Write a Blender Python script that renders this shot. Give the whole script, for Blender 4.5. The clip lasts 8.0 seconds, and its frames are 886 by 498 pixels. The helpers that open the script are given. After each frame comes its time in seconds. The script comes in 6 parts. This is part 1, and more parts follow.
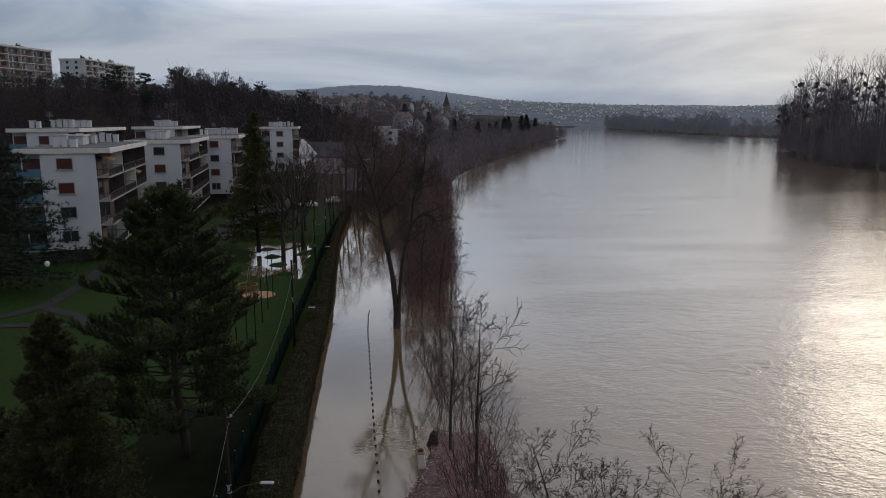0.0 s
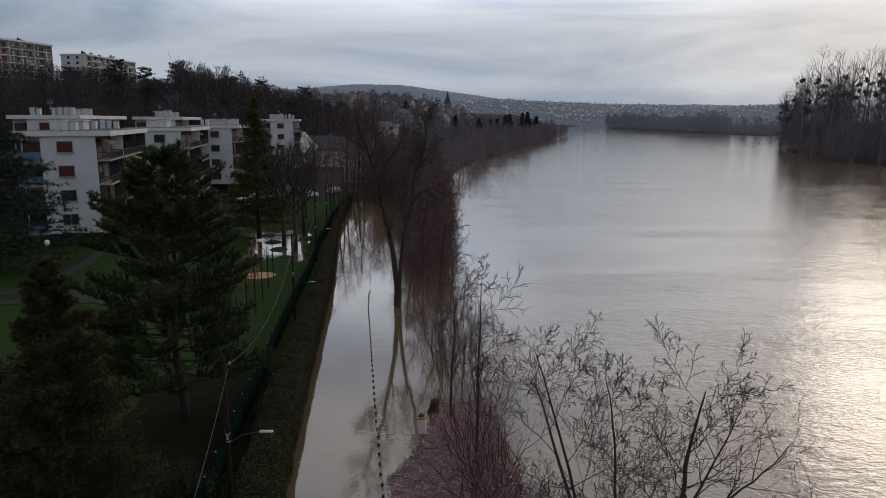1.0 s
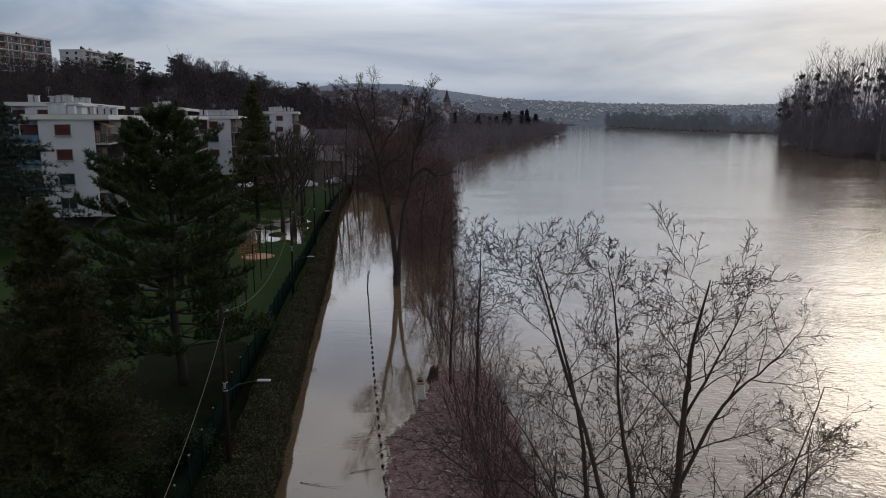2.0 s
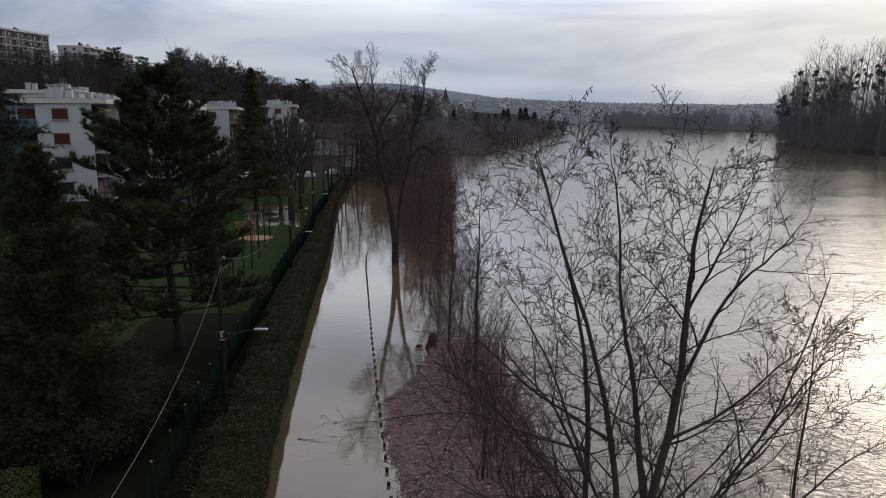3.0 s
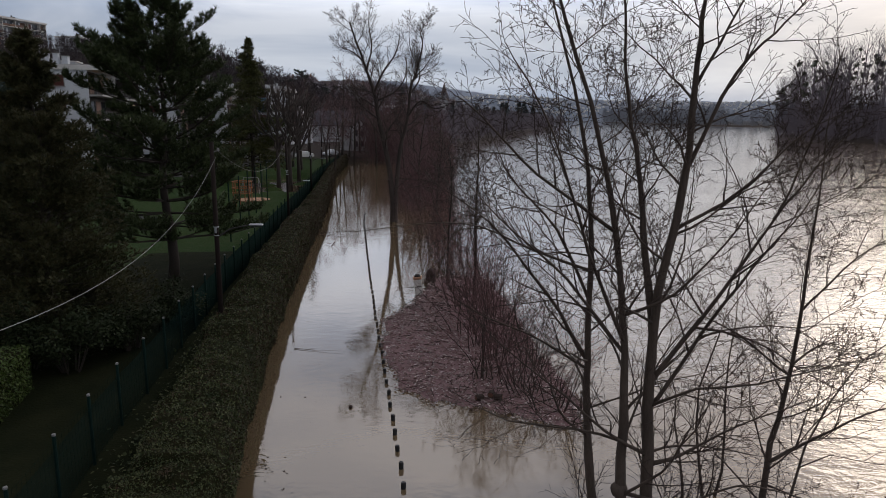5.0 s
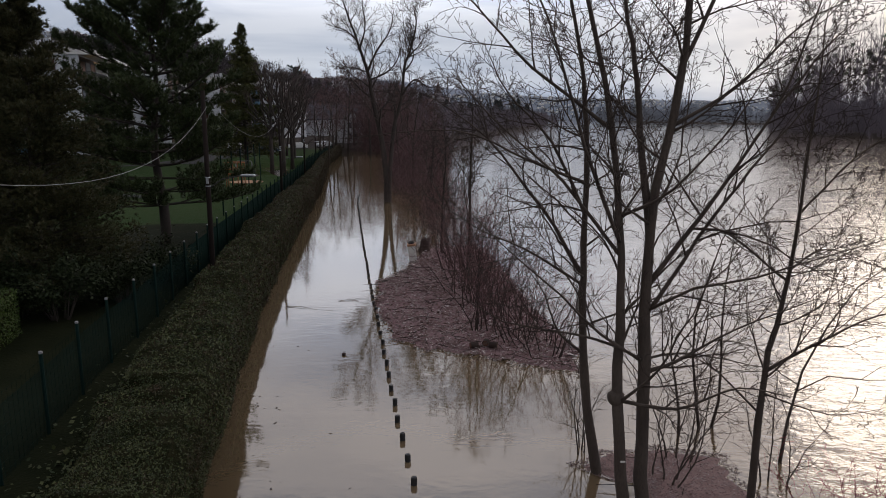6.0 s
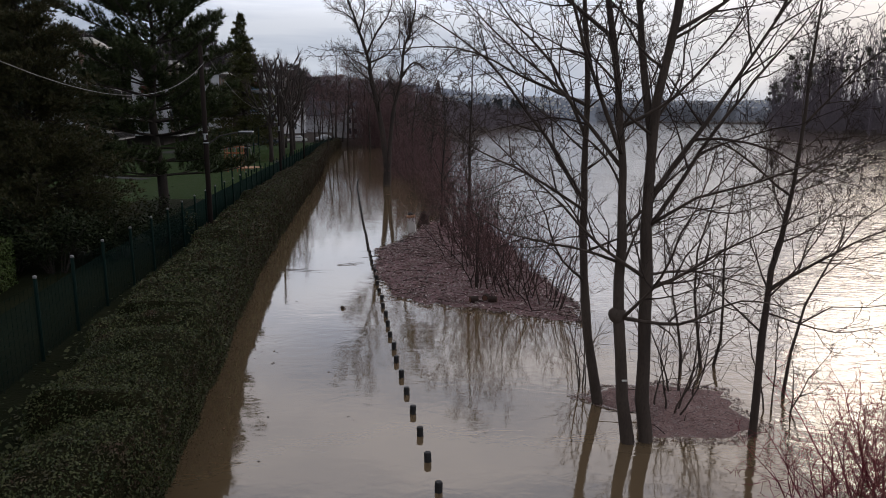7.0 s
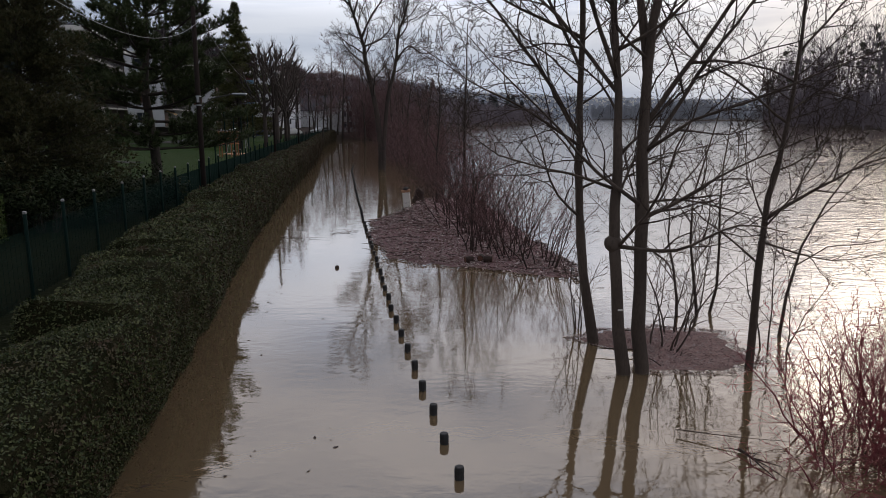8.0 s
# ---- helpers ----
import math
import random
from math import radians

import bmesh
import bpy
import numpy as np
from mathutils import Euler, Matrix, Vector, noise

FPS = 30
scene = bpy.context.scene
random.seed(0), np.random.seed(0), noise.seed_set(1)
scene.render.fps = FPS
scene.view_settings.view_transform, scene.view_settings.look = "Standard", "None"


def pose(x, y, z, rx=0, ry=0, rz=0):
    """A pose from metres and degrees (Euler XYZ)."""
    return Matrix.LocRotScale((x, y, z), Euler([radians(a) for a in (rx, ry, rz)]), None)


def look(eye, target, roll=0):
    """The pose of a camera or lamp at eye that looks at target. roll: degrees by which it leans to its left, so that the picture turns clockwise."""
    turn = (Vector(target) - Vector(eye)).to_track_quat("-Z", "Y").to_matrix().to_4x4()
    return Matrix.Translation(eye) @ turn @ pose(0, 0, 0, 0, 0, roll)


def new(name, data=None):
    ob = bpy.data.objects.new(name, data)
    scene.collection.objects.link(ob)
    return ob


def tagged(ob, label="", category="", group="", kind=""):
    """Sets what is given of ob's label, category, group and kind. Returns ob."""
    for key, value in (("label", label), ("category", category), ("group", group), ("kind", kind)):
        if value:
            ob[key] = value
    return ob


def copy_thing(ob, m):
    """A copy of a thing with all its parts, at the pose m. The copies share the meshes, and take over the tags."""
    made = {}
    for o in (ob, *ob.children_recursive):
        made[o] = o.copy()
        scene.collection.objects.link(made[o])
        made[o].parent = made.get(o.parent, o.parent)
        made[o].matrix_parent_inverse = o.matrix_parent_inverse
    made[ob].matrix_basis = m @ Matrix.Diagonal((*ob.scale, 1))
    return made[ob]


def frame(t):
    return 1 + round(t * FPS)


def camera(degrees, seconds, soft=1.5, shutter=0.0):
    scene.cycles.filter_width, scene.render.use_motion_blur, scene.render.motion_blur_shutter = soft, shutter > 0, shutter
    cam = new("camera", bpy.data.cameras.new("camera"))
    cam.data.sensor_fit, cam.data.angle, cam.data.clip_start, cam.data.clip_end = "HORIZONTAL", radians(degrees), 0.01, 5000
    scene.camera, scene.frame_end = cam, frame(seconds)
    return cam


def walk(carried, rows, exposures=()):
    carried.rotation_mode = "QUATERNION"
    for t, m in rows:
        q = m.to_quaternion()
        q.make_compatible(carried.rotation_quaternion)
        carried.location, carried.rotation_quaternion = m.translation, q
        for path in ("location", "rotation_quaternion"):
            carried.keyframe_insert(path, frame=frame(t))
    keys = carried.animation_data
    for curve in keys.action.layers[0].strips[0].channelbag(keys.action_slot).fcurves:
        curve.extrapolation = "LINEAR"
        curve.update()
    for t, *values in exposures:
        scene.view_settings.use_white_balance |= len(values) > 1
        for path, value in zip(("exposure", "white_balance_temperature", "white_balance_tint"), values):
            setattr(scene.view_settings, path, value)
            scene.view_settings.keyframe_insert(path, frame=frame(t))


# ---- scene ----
cam = camera(64.0, 8.0, soft=0.9)
# seconds, place in metres, yaw, pitch and roll in degrees
ROWS = [
    (0.0, -0.096, -0.450, 19.183, 0.03, -10.20, -0.07),
    (0.5, -0.101, -0.500, 18.176, 0.07, -10.23, -0.03),
    (1.0, -0.106, -0.551, 17.180, 0.10, -10.24, -0.00),
    (1.5, -0.110, -0.603, 16.191, 0.07, -10.27, 0.02),
    (2.0, -0.113, -0.655, 15.206, 0.04, -10.27, 0.04),
    (2.5, -0.115, -0.708, 14.225, -0.02, -10.27, 0.06),
    (3.0, -0.116, -0.761, 13.247, -0.07, -10.27, 0.07),
    (3.5, -0.116, -0.815, 12.275, 0.08, -10.28, 0.08),
    (4.0, -0.116, -0.870, 11.311, 0.09, -10.37, 0.08),
    (4.5, -0.114, -0.925, 10.360, 0.03, -10.39, 0.08),
    (5.0, -0.111, -0.981, 9.430, -0.18, -10.42, 0.07),
    (5.5, -0.108, -1.037, 8.526, -0.47, -10.45, 0.06),
    (6.0, -0.103, -1.094, 7.659, -0.65, -10.48, 0.04),
    (6.5, -0.098, -1.151, 6.840, -0.61, -10.46, 0.02),
    (7.0, -0.091, -1.210, 6.079, -0.67, -10.41, -0.00),
    (7.5, -0.084, -1.268, 5.392, -0.93, -10.44, -0.03),
    (8.0, -0.076, -1.327, 4.793, -1.04, -10.52, -0.07),
]
walk(cam, [(t, Matrix.Translation((x, y, z)) @ pose(0, 0, 0, 0, 0, yaw) @ pose(0, 0, 0, 90 + pitch) @ pose(0, 0, 0, 0, 0, roll)) for t, x, y, z, yaw, pitch, roll in ROWS],
     exposures=[(0.0, -0.10, 6500, 10), (1.5, -0.08, 6500, 10), (3.0, 0.10, 6520, 11), (4.5, 0.11, 6560, 12), (6.0, 0.22, 6620, 13), (8.0, 0.23, 6620, 13)])

# ---- sky, sun ----
SUN_AZ, SUN_EL = radians(36), radians(17)
sun_dir = Vector((math.sin(SUN_AZ) * math.cos(SUN_EL), math.cos(SUN_AZ) * math.cos(SUN_EL), math.sin(SUN_EL)))


def wire(nt, a, b):
    nt.links.new(a, b)


def make_world():
    w = bpy.data.worlds.new("overcast_sky")
    scene.world = w
    w.use_nodes = True
    nt = w.node_tree
    nt.nodes.clear()
    N = nt.nodes.new
    out, bg = N("ShaderNodeOutputWorld"), N("ShaderNodeBackground")
    tc, mp = N("ShaderNodeTexCoord"), N("ShaderNodeMapping")
    mp.inputs["Scale"].default_value = (1.0, 1.0, 6.0)
    wire(nt, tc.outputs["Generated"], mp.inputs["Vector"])
    nz = N("ShaderNodeTexNoise")
    nz.inputs["Scale"].default_value, nz.inputs["Detail"].default_value = 2.0, 5.0
    nz.inputs["Roughness"].default_value, nz.inputs["Distortion"].default_value = 0.55, 0.5
    wire(nt, mp.outputs["Vector"], nz.inputs["Vector"])
    ramp = N("ShaderNodeValToRGB")
    ramp.color_ramp.elements[0].position, ramp.color_ramp.elements[0].color = 0.38, (0.335, 0.395, 0.505, 1)
    ramp.color_ramp.elements[1].position, ramp.color_ramp.elements[1].color = 0.62, (0.64, 0.665, 0.72, 1)
    wire(nt, nz.outputs["Fac"], ramp.inputs["Fac"])
    # veiled sun: a broad bright patch in the cloud
    dot = N("ShaderNodeVectorMath")
    dot.operation = "DOT_PRODUCT"
    dot.inputs[1].default_value = sun_dir
    wire(nt, tc.outputs["Generated"], dot.inputs[0])
    mx = N("ShaderNodeMath")
    mx.operation, mx.inputs[1].default_value = "MAXIMUM", 0.0
    wire(nt, dot.outputs["Value"], mx.inputs[0])
    pw = N("ShaderNodeMath")
    pw.operation, pw.inputs[1].default_value = "POWER", 26.0
    wire(nt, mx.outputs[0], pw.inputs[0])
    pm = N("ShaderNodeMath")
    pm.operation = "MULTIPLY"
    wire(nt, pw.outputs[0], pm.inputs[0])
    nr = N("ShaderNodeMapRange")
    nr.inputs["From Min"].default_value, nr.inputs["From Max"].default_value = 0.3, 0.65
    nr.inputs["To Min"].default_value, nr.inputs["To Max"].default_value = 0.55, 1.25
    wire(nt, nz.outputs["Fac"], nr.inputs["Value"])
    wire(nt, nr.outputs["Result"], pm.inputs[1])
    glow = N("ShaderNodeMix")
    glow.data_type, glow.blend_type = "RGBA", "ADD"
    glow.inputs["B"].default_value = (0.15, 0.115, 0.085, 1)
    wire(nt, pm.outputs[0], glow.inputs["Factor"])
    wire(nt, ramp.outputs["Color"], glow.inputs["A"])
    sp = N("ShaderNodeSeparateXYZ")
    wire(nt, tc.outputs["Generated"], sp.inputs[0])
    up = N("ShaderNodeFloatCurve")
    curve = up.mapping.curves[0]
    curve.points[0].location, curve.points[1].location = (0.0, 0.39), (1.0, 0.52)
    for z, v in ((0.10, 0.385), (0.145, 0.52), (0.18, 0.78), (0.25, 0.83), (0.34, 0.60), (0.5, 0.55)):
        curve.points.new(z, v)
    up.mapping.update()
    wire(nt, sp.outputs["Z"], up.inputs["Value"])
    # the cloud is thicker and darker away from the sun
    back = N("ShaderNodeMapRange")
    back.inputs["From Min"].default_value, back.inputs["From Max"].default_value = -0.5, 0.78
    back.inputs["To Min"].default_value, back.inputs["To Max"].default_value = 0.50, 1.0
    wire(nt, dot.outputs["Value"], back.inputs["Value"])
    both = N("ShaderNodeMath")
    both.operation = "MULTIPLY"
    twice = N("ShaderNodeMath")
    twice.operation, twice.inputs[1].default_value = "MULTIPLY", 2.0
    wire(nt, up.outputs["Value"], twice.inputs[0])
    wire(nt, twice.outputs[0], both.inputs[0])
    wire(nt, back.outputs["Result"], both.inputs[1])
    lift = N("ShaderNodeVectorMath")
    lift.operation = "SCALE"
    wire(nt, glow.outputs["Result"], lift.inputs[0])
    wire(nt, both.outputs[0], lift.inputs["Scale"])
    sky = N("ShaderNodeTexSky")
    sky.sky_type, sky.sun_disc = "NISHITA", False
    sky.sun_elevation, sky.sun_rotation = SUN_EL, SUN_AZ
    sky.dust_density = 4.0
    add = N("ShaderNodeMix")
    add.data_type, add.blend_type = "RGBA", "ADD"
    add.inputs["Factor"].default_value = 0.006
    wire(nt, lift.outputs[0], add.inputs["A"])
    wire(nt, sky.outputs["Color"], add.inputs["B"])
    # bluish haze low down, creamier cloud higher up
    hz = N("ShaderNodeMapRange")
    hz.inputs["From Min"].default_value, hz.inputs["From Max"].default_value = 0.05, 0.38
    wire(nt, sp.outputs["Z"], hz.inputs["Value"])
    tone = N("ShaderNodeMix")
    tone.data_type = "RGBA"
    tone.inputs["A"].default_value, tone.inputs["B"].default_value = (0.92, 1.0, 1.07, 1), (1.075, 1.0, 0.93, 1)
    wire(nt, hz.outputs["Result"], tone.inputs["Factor"])
    tint = N("ShaderNodeMix")
    tint.data_type, tint.blend_type = "RGBA", "MULTIPLY"
    tint.inputs["Factor"].default_value = 1.0
    wire(nt, add.outputs["Result"], tint.inputs["A"])
    wire(nt, tone.outputs["Result"], tint.inputs["B"])
    wire(nt, tint.outputs["Result"], bg.inputs["Color"])
    bg.inputs["Strength"].default_value = SKY_STRENGTH
    wire(nt, bg.outputs[0], out.inputs["Surface"])


SKY_STRENGTH = 1.10
make_world()
sun = new("sun", bpy.data.lights.new("sun", "SUN"))
sun.data.energy, sun.data.angle, sun.data.color = 0.16, radians(16), (1.0, 0.86, 0.68)
sun.matrix_world = look(sun_dir * 900, (0, 0, 0))


# ---- materials ----
def material(name, base, rough=0.8, metal=0.0, spec=0.5):
    m = bpy.data.materials.new(name)
    m.use_nodes = True
    b = m.node_tree.nodes["Principled BSDF"]
    b.inputs["Base Color"].default_value = (*base, 1)
    b.inputs["Roughness"].default_value = rough
    b.inputs["Metallic"].default_value = metal
    b.inputs["Specular IOR Level"].default_value = spec
    return m, m.node_tree, b


def noise_node(nt, scale, detail=4.0, coords="Object", stretch=None):
    tc, n = nt.nodes.new("ShaderNodeTexCoord"), nt.nodes.new("ShaderNodeTexNoise")
    n.inputs["Scale"].default_value, n.inputs["Detail"].default_value = scale, detail
    if stretch:
        mp = nt.nodes.new("ShaderNodeMapping")
        mp.inputs["Scale"].default_value = stretch
        wire(nt, tc.outputs[coords], mp.inputs["Vector"])
        wire(nt, mp.outputs["Vector"], n.inputs["Vector"])
    else:
        wire(nt, tc.outputs[coords], n.inputs["Vector"])
    return n


def mixed(nt, fac, a, b, lo=0.35, hi=0.65):
    """A colour between a and b by a socket fac, spread from lo to hi. a and b: colours or sockets."""
    mr, mx = nt.nodes.new("ShaderNodeMapRange"), nt.nodes.new("ShaderNodeMix")
    mr.inputs["From Min"].default_value, mr.inputs["From Max"].default_value = lo, hi
    mx.data_type = "RGBA"
    wire(nt, fac, mr.inputs["Value"])
    wire(nt, mr.outputs["Result"], mx.inputs["Factor"])
    for key, v in (("A", a), ("B", b)):
        if isinstance(v, tuple):
            mx.inputs[key].default_value = (*v, 1)
        else:
            wire(nt, v, mx.inputs[key])
    return mx.outputs["Result"]


def bump(nt, b, height, strength=0.3, distance=0.02):
    bp = nt.nodes.new("ShaderNodeBump")
    bp.inputs["Strength"].default_value, bp.inputs["Distance"].default_value = strength, distance
    wire(nt, height, bp.inputs["Height"])
    wire(nt, bp.outputs["Normal"], b.inputs["Normal"])
    return bp


def surface(name, a, b2, scale=3.0, fine=40.0, rough=0.8, metal=0.0, relief=0.25, dist=0.01, spec=0.4, stretch=None, stain=None):
    """A surface mottled between two colours at a coarse and a fine scale, with relief."""
    m, nt, b = material(name, a, rough, metal, spec)
    n1, n2 = noise_node(nt, scale, 5, stretch=stretch), noise_node(nt, fine, 3, stretch=stretch)
    c = mixed(nt, n1.outputs["Fac"], a, b2)
    dark = tuple(v * 0.72 for v in a)
    c = mixed(nt, n2.outputs["Fac"], c, dark, 0.45, 0.95)
    if stain:
        n3 = noise_node(nt, scale * 0.35, 6, stretch=(1.0, 1.0, 0.25))
        c = mixed(nt, n3.outputs["Fac"], c, stain, 0.5, 0.85)
    wire(nt, c, b.inputs["Base Color"])
    bump(nt, b, n2.outputs["Fac"], relief, dist)
    return m


def leafy(name, a, b2, rough=0.6, spec=0.3, patch=None, rare=0.0):
    """Leaves or needles, each island a tone of its own."""
    m, nt, b = material(name, a, rough, 0, spec)
    g = nt.nodes.new("ShaderNodeNewGeometry")
    c = mixed(nt, g.outputs["Random Per Island"], a, b2, rare, 1.0)
    n = noise_node(nt, 0.9, 3)
    c = mixed(nt, n.outputs["Fac"], c, tuple(v * 0.6 for v in a), 0.5, 0.9)
    if patch:
        n = noise_node(nt, 1.7, 4)
        c = mixed(nt, n.outputs["Fac"], c, patch, 0.56, 0.74)
    wire(nt, c, b.inputs["Base Color"])
    return m


def water_material():
    m, nt, b = material("flood_water", (0.30, 0.235, 0.165), 0.06, 0, 0.5)
    b.inputs["IOR"].default_value = 2.5
    n0 = noise_node(nt, 0.05, 4, stretch=(1.6, 0.5, 1))
    c = mixed(nt, n0.outputs["Fac"], (0.158, 0.113, 0.066), (0.128, 0.090, 0.051), 0.3, 0.75)
    wire(nt, c, b.inputs["Base Color"])
    # open river to the east of the bank: rippled; the flooded road: nearly calm
    tc, sep = nt.nodes.new("ShaderNodeTexCoord"), nt.nodes.new("ShaderNodeSeparateXYZ")
    wire(nt, tc.outputs["Object"], sep.inputs[0])
    mask = nt.nodes.new("ShaderNodeMapRange")
    mask.interpolation_type = "SMOOTHSTEP"
    mask.inputs["From Min"].default_value, mask.inputs["From Max"].default_value = 3.0, 14.0
    wire(nt, sep.outputs["X"], mask.inputs["Value"])
    patch = noise_node(nt, 0.06, 4, stretch=(0.4, 1.8, 1))
    pr = nt.nodes.new("ShaderNodeMapRange")
    pr.inputs["From Min"].default_value, pr.inputs["From Max"].default_value = 0.42, 0.62
    pr.inputs["To Min"].default_value, pr.inputs["To Max"].default_value = 0.35, 0.75
    wire(nt, patch.outputs["Fac"], pr.inputs["Value"])
    wave = nt.nodes.new("ShaderNodeMath")
    wave.operation = "MULTIPLY"
    wire(nt, mask.outputs["Result"], wave.inputs[0])
    wire(nt, pr.outputs["Result"], wave.inputs[1])
    base = nt.nodes.new("ShaderNodeMath")
    base.operation, base.inputs[1].default_value = "ADD", 0.05
    # the wide reach downstream runs smoother
    far = nt.nodes.new("ShaderNodeMapRange")
    far.inputs["From Min"].default_value, far.inputs["From Max"].default_value = 30.0, 260.0
    far.inputs["To Min"].default_value, far.inputs["To Max"].default_value = 1.0, 0.5
    wire(nt, sep.outputs["Y"], far.inputs["Value"])
    calm = nt.nodes.new("ShaderNodeMath")
    calm.operation = "MULTIPLY"
    wire(nt, wave.outputs[0], calm.inputs[0])
    wire(nt, far.outputs["Result"], calm.inputs[1])
    wire(nt, calm.outputs[0], base.inputs[0])
    n1 = noise_node(nt, 2.3, 4, stretch=(1.0, 1.7, 1))
    n1.inputs["Distortion"].default_value = 0.8
    n2 = noise_node(nt, 0.33, 4, stretch=(1.0, 1.5, 1))
    n2.inputs["Distortion"].default_value = 1.2
    b1 = nt.nodes.new("ShaderNodeBump")
    b1.inputs["Distance"].default_value = 0.05
    wire(nt, base.outputs[0], b1.inputs["Strength"])
    wire(nt, n1.outputs["Fac"], b1.inputs["Height"])
    b2 = nt.nodes.new("ShaderNodeBump")
    b2.inputs["Distance"].default_value = 0.10
    wire(nt, base.outputs[0], b2.inputs["Strength"])
    wire(nt, n2.outputs["Fac"], b2.inputs["Height"])
    wire(nt, b1.outputs["Normal"], b2.inputs["Normal"])
    wire(nt, b2.outputs["Normal"], b.inputs["Normal"])
    rr = nt.nodes.new("ShaderNodeMapRange")
    rr.inputs["To Min"].default_value, rr.inputs["To Max"].default_value = 0.008, 0.02
    wire(nt, mask.outputs["Result"], rr.inputs["Value"])
    wire(nt, rr.outputs["Result"], b.inputs["Roughness"])
    return m


def ground_material():
    m, nt, b = material("lawn_and_soil", (0.05, 0.075, 0.02), 0.95, 0, 0.1)
    n1, n2, n3 = noise_node(nt, 0.12, 5), noise_node(nt, 2.2, 5), noise_node(nt, 25, 4)
    grass = mixed(nt, n1.outputs["Fac"], (0.012, 0.037, 0.004), (0.021, 0.043, 0.007), 0.3, 0.7)
    grass = mixed(nt, n2.outputs["Fac"], grass, (0.045, 0.046, 0.020), 0.52, 0.85)
    grass = mixed(nt, n3.outputs["Fac"], grass, (0.028, 0.045, 0.014), 0.5, 0.8)
    tc, sep = nt.nodes.new("ShaderNodeTexCoord"), nt.nodes.new("ShaderNodeSeparateXYZ")
    wire(nt, tc.outputs["Object"], sep.inputs[0])
    # leaf litter on the wooded slope
    litter = mixed(nt, n2.outputs["Fac"], (0.026, 0.020, 0.018), (0.044, 0.033, 0.028))
    c = mixed(nt, sep.outputs["Z"], grass, litter, 2.2, 5.0)
    c = mixed(nt, sep.outputs["Y"], c, litter, 146.0, 156.0)
    c = mixed(nt, sep.outputs["X"], c, litter, 40.0, 60.0)
    wire(nt, c, b.inputs["Base Color"])
    bump(nt, b, n3.outputs["Fac"], 0.6, 0.05)
    return m


# soil and ivy colour, darkened to hold the shade under the conifers
VERGE = surface("shaded_soil_and_ivy", (0.009, 0.012, 0.005), (0.016, 0.018, 0.008), 1.1, 14, 0.95, relief=0.8, dist=0.04, spec=0.05)
WATER, GROUND = water_material(), ground_material()
BARK = surface("grey_bark", (0.058, 0.044, 0.036), (0.098, 0.076, 0.062), 2.0, 30, 0.9, relief=0.6, dist=0.02, stretch=(1, 1, 0.35))
BARK_DARK = surface("dark_bark", (0.034, 0.027, 0.024), (0.058, 0.045, 0.037), 2.0, 30, 0.9, relief=0.5, dist=0.02, stretch=(1, 1, 0.35))
TWIG = surface("brown_twigs", (0.036, 0.025, 0.021), (0.058, 0.040, 0.032), 0.6, 20, 0.9)
TWIG_RED = surface("reddish_twigs", (0.230, 0.046, 0.056), (0.135, 0.036, 0.042), 0.5, 20, 0.85)
WOODS = surface("winter_woods", (0.044, 0.036, 0.040), (0.066, 0.052, 0.055), 0.05, 0.6, 0.95)
PURPLE_TWIG = surface("purplish_twigs", (0.140, 0.080, 0.080), (0.100, 0.062, 0.061), 0.5, 8, 0.9)
# twigs of the far bank, made paler and more purple to hold the haze
WOODS_BANK = surface("hazy_poplar_twigs", (0.145, 0.126, 0.146), (0.200, 0.170, 0.190), 0.05, 0.6, 0.95)
# distance haze is put into the paler, greyer base colours down to WOODS_FAR
WOODS_HEAD = surface("hazy_headland_twigs", (0.158, 0.138, 0.158), (0.200, 0.170, 0.190), 0.05, 0.6, 0.95)
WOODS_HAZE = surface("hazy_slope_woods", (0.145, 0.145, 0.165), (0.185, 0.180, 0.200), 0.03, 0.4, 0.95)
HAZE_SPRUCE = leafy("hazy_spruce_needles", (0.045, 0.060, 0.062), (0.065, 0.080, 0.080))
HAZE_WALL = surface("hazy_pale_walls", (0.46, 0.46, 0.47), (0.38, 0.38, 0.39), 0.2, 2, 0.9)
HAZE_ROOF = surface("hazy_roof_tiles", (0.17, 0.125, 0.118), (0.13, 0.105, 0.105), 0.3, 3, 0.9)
WOODS_FAR = surface("hazy_distant_woods", (0.235, 0.255, 0.295), (0.27, 0.285, 0.315), 0.01, 0.15, 0.95)
NEEDLE = leafy("pine_needles", (0.025, 0.044, 0.014), (0.066, 0.082, 0.028))
NEEDLE_YELLOW = leafy("golden_needles", (0.035, 0.046, 0.012), (0.085, 0.082, 0.02))
FROND = leafy("cypress_fronds", (0.032, 0.042, 0.016), (0.082, 0.068, 0.028))
CEDAR = leafy("cedar_needles", (0.016, 0.030, 0.020), (0.030, 0.048, 0.030))
# near-black body colour stands in for the shade between the leaves
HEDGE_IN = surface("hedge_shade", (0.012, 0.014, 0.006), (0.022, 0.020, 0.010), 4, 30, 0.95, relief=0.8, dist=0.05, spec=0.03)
HEDGE_LEAF = leafy("hedge_leaves", (0.017, 0.031, 0.010), (0.088, 0.096, 0.038), 0.58, 0.18, patch=(0.066, 0.040, 0.026))
HEDGE_BROWN = leafy("withered_hedge_leaves", (0.030, 0.021, 0.013), (0.066, 0.044, 0.027), 0.7, 0.15)
WALL_WHITE = surface("white_render", (0.64, 0.66, 0.69), (0.55, 0.57, 0.60), 0.25, 9, 0.85, relief=0.15, stain=(0.45, 0.45, 0.44))
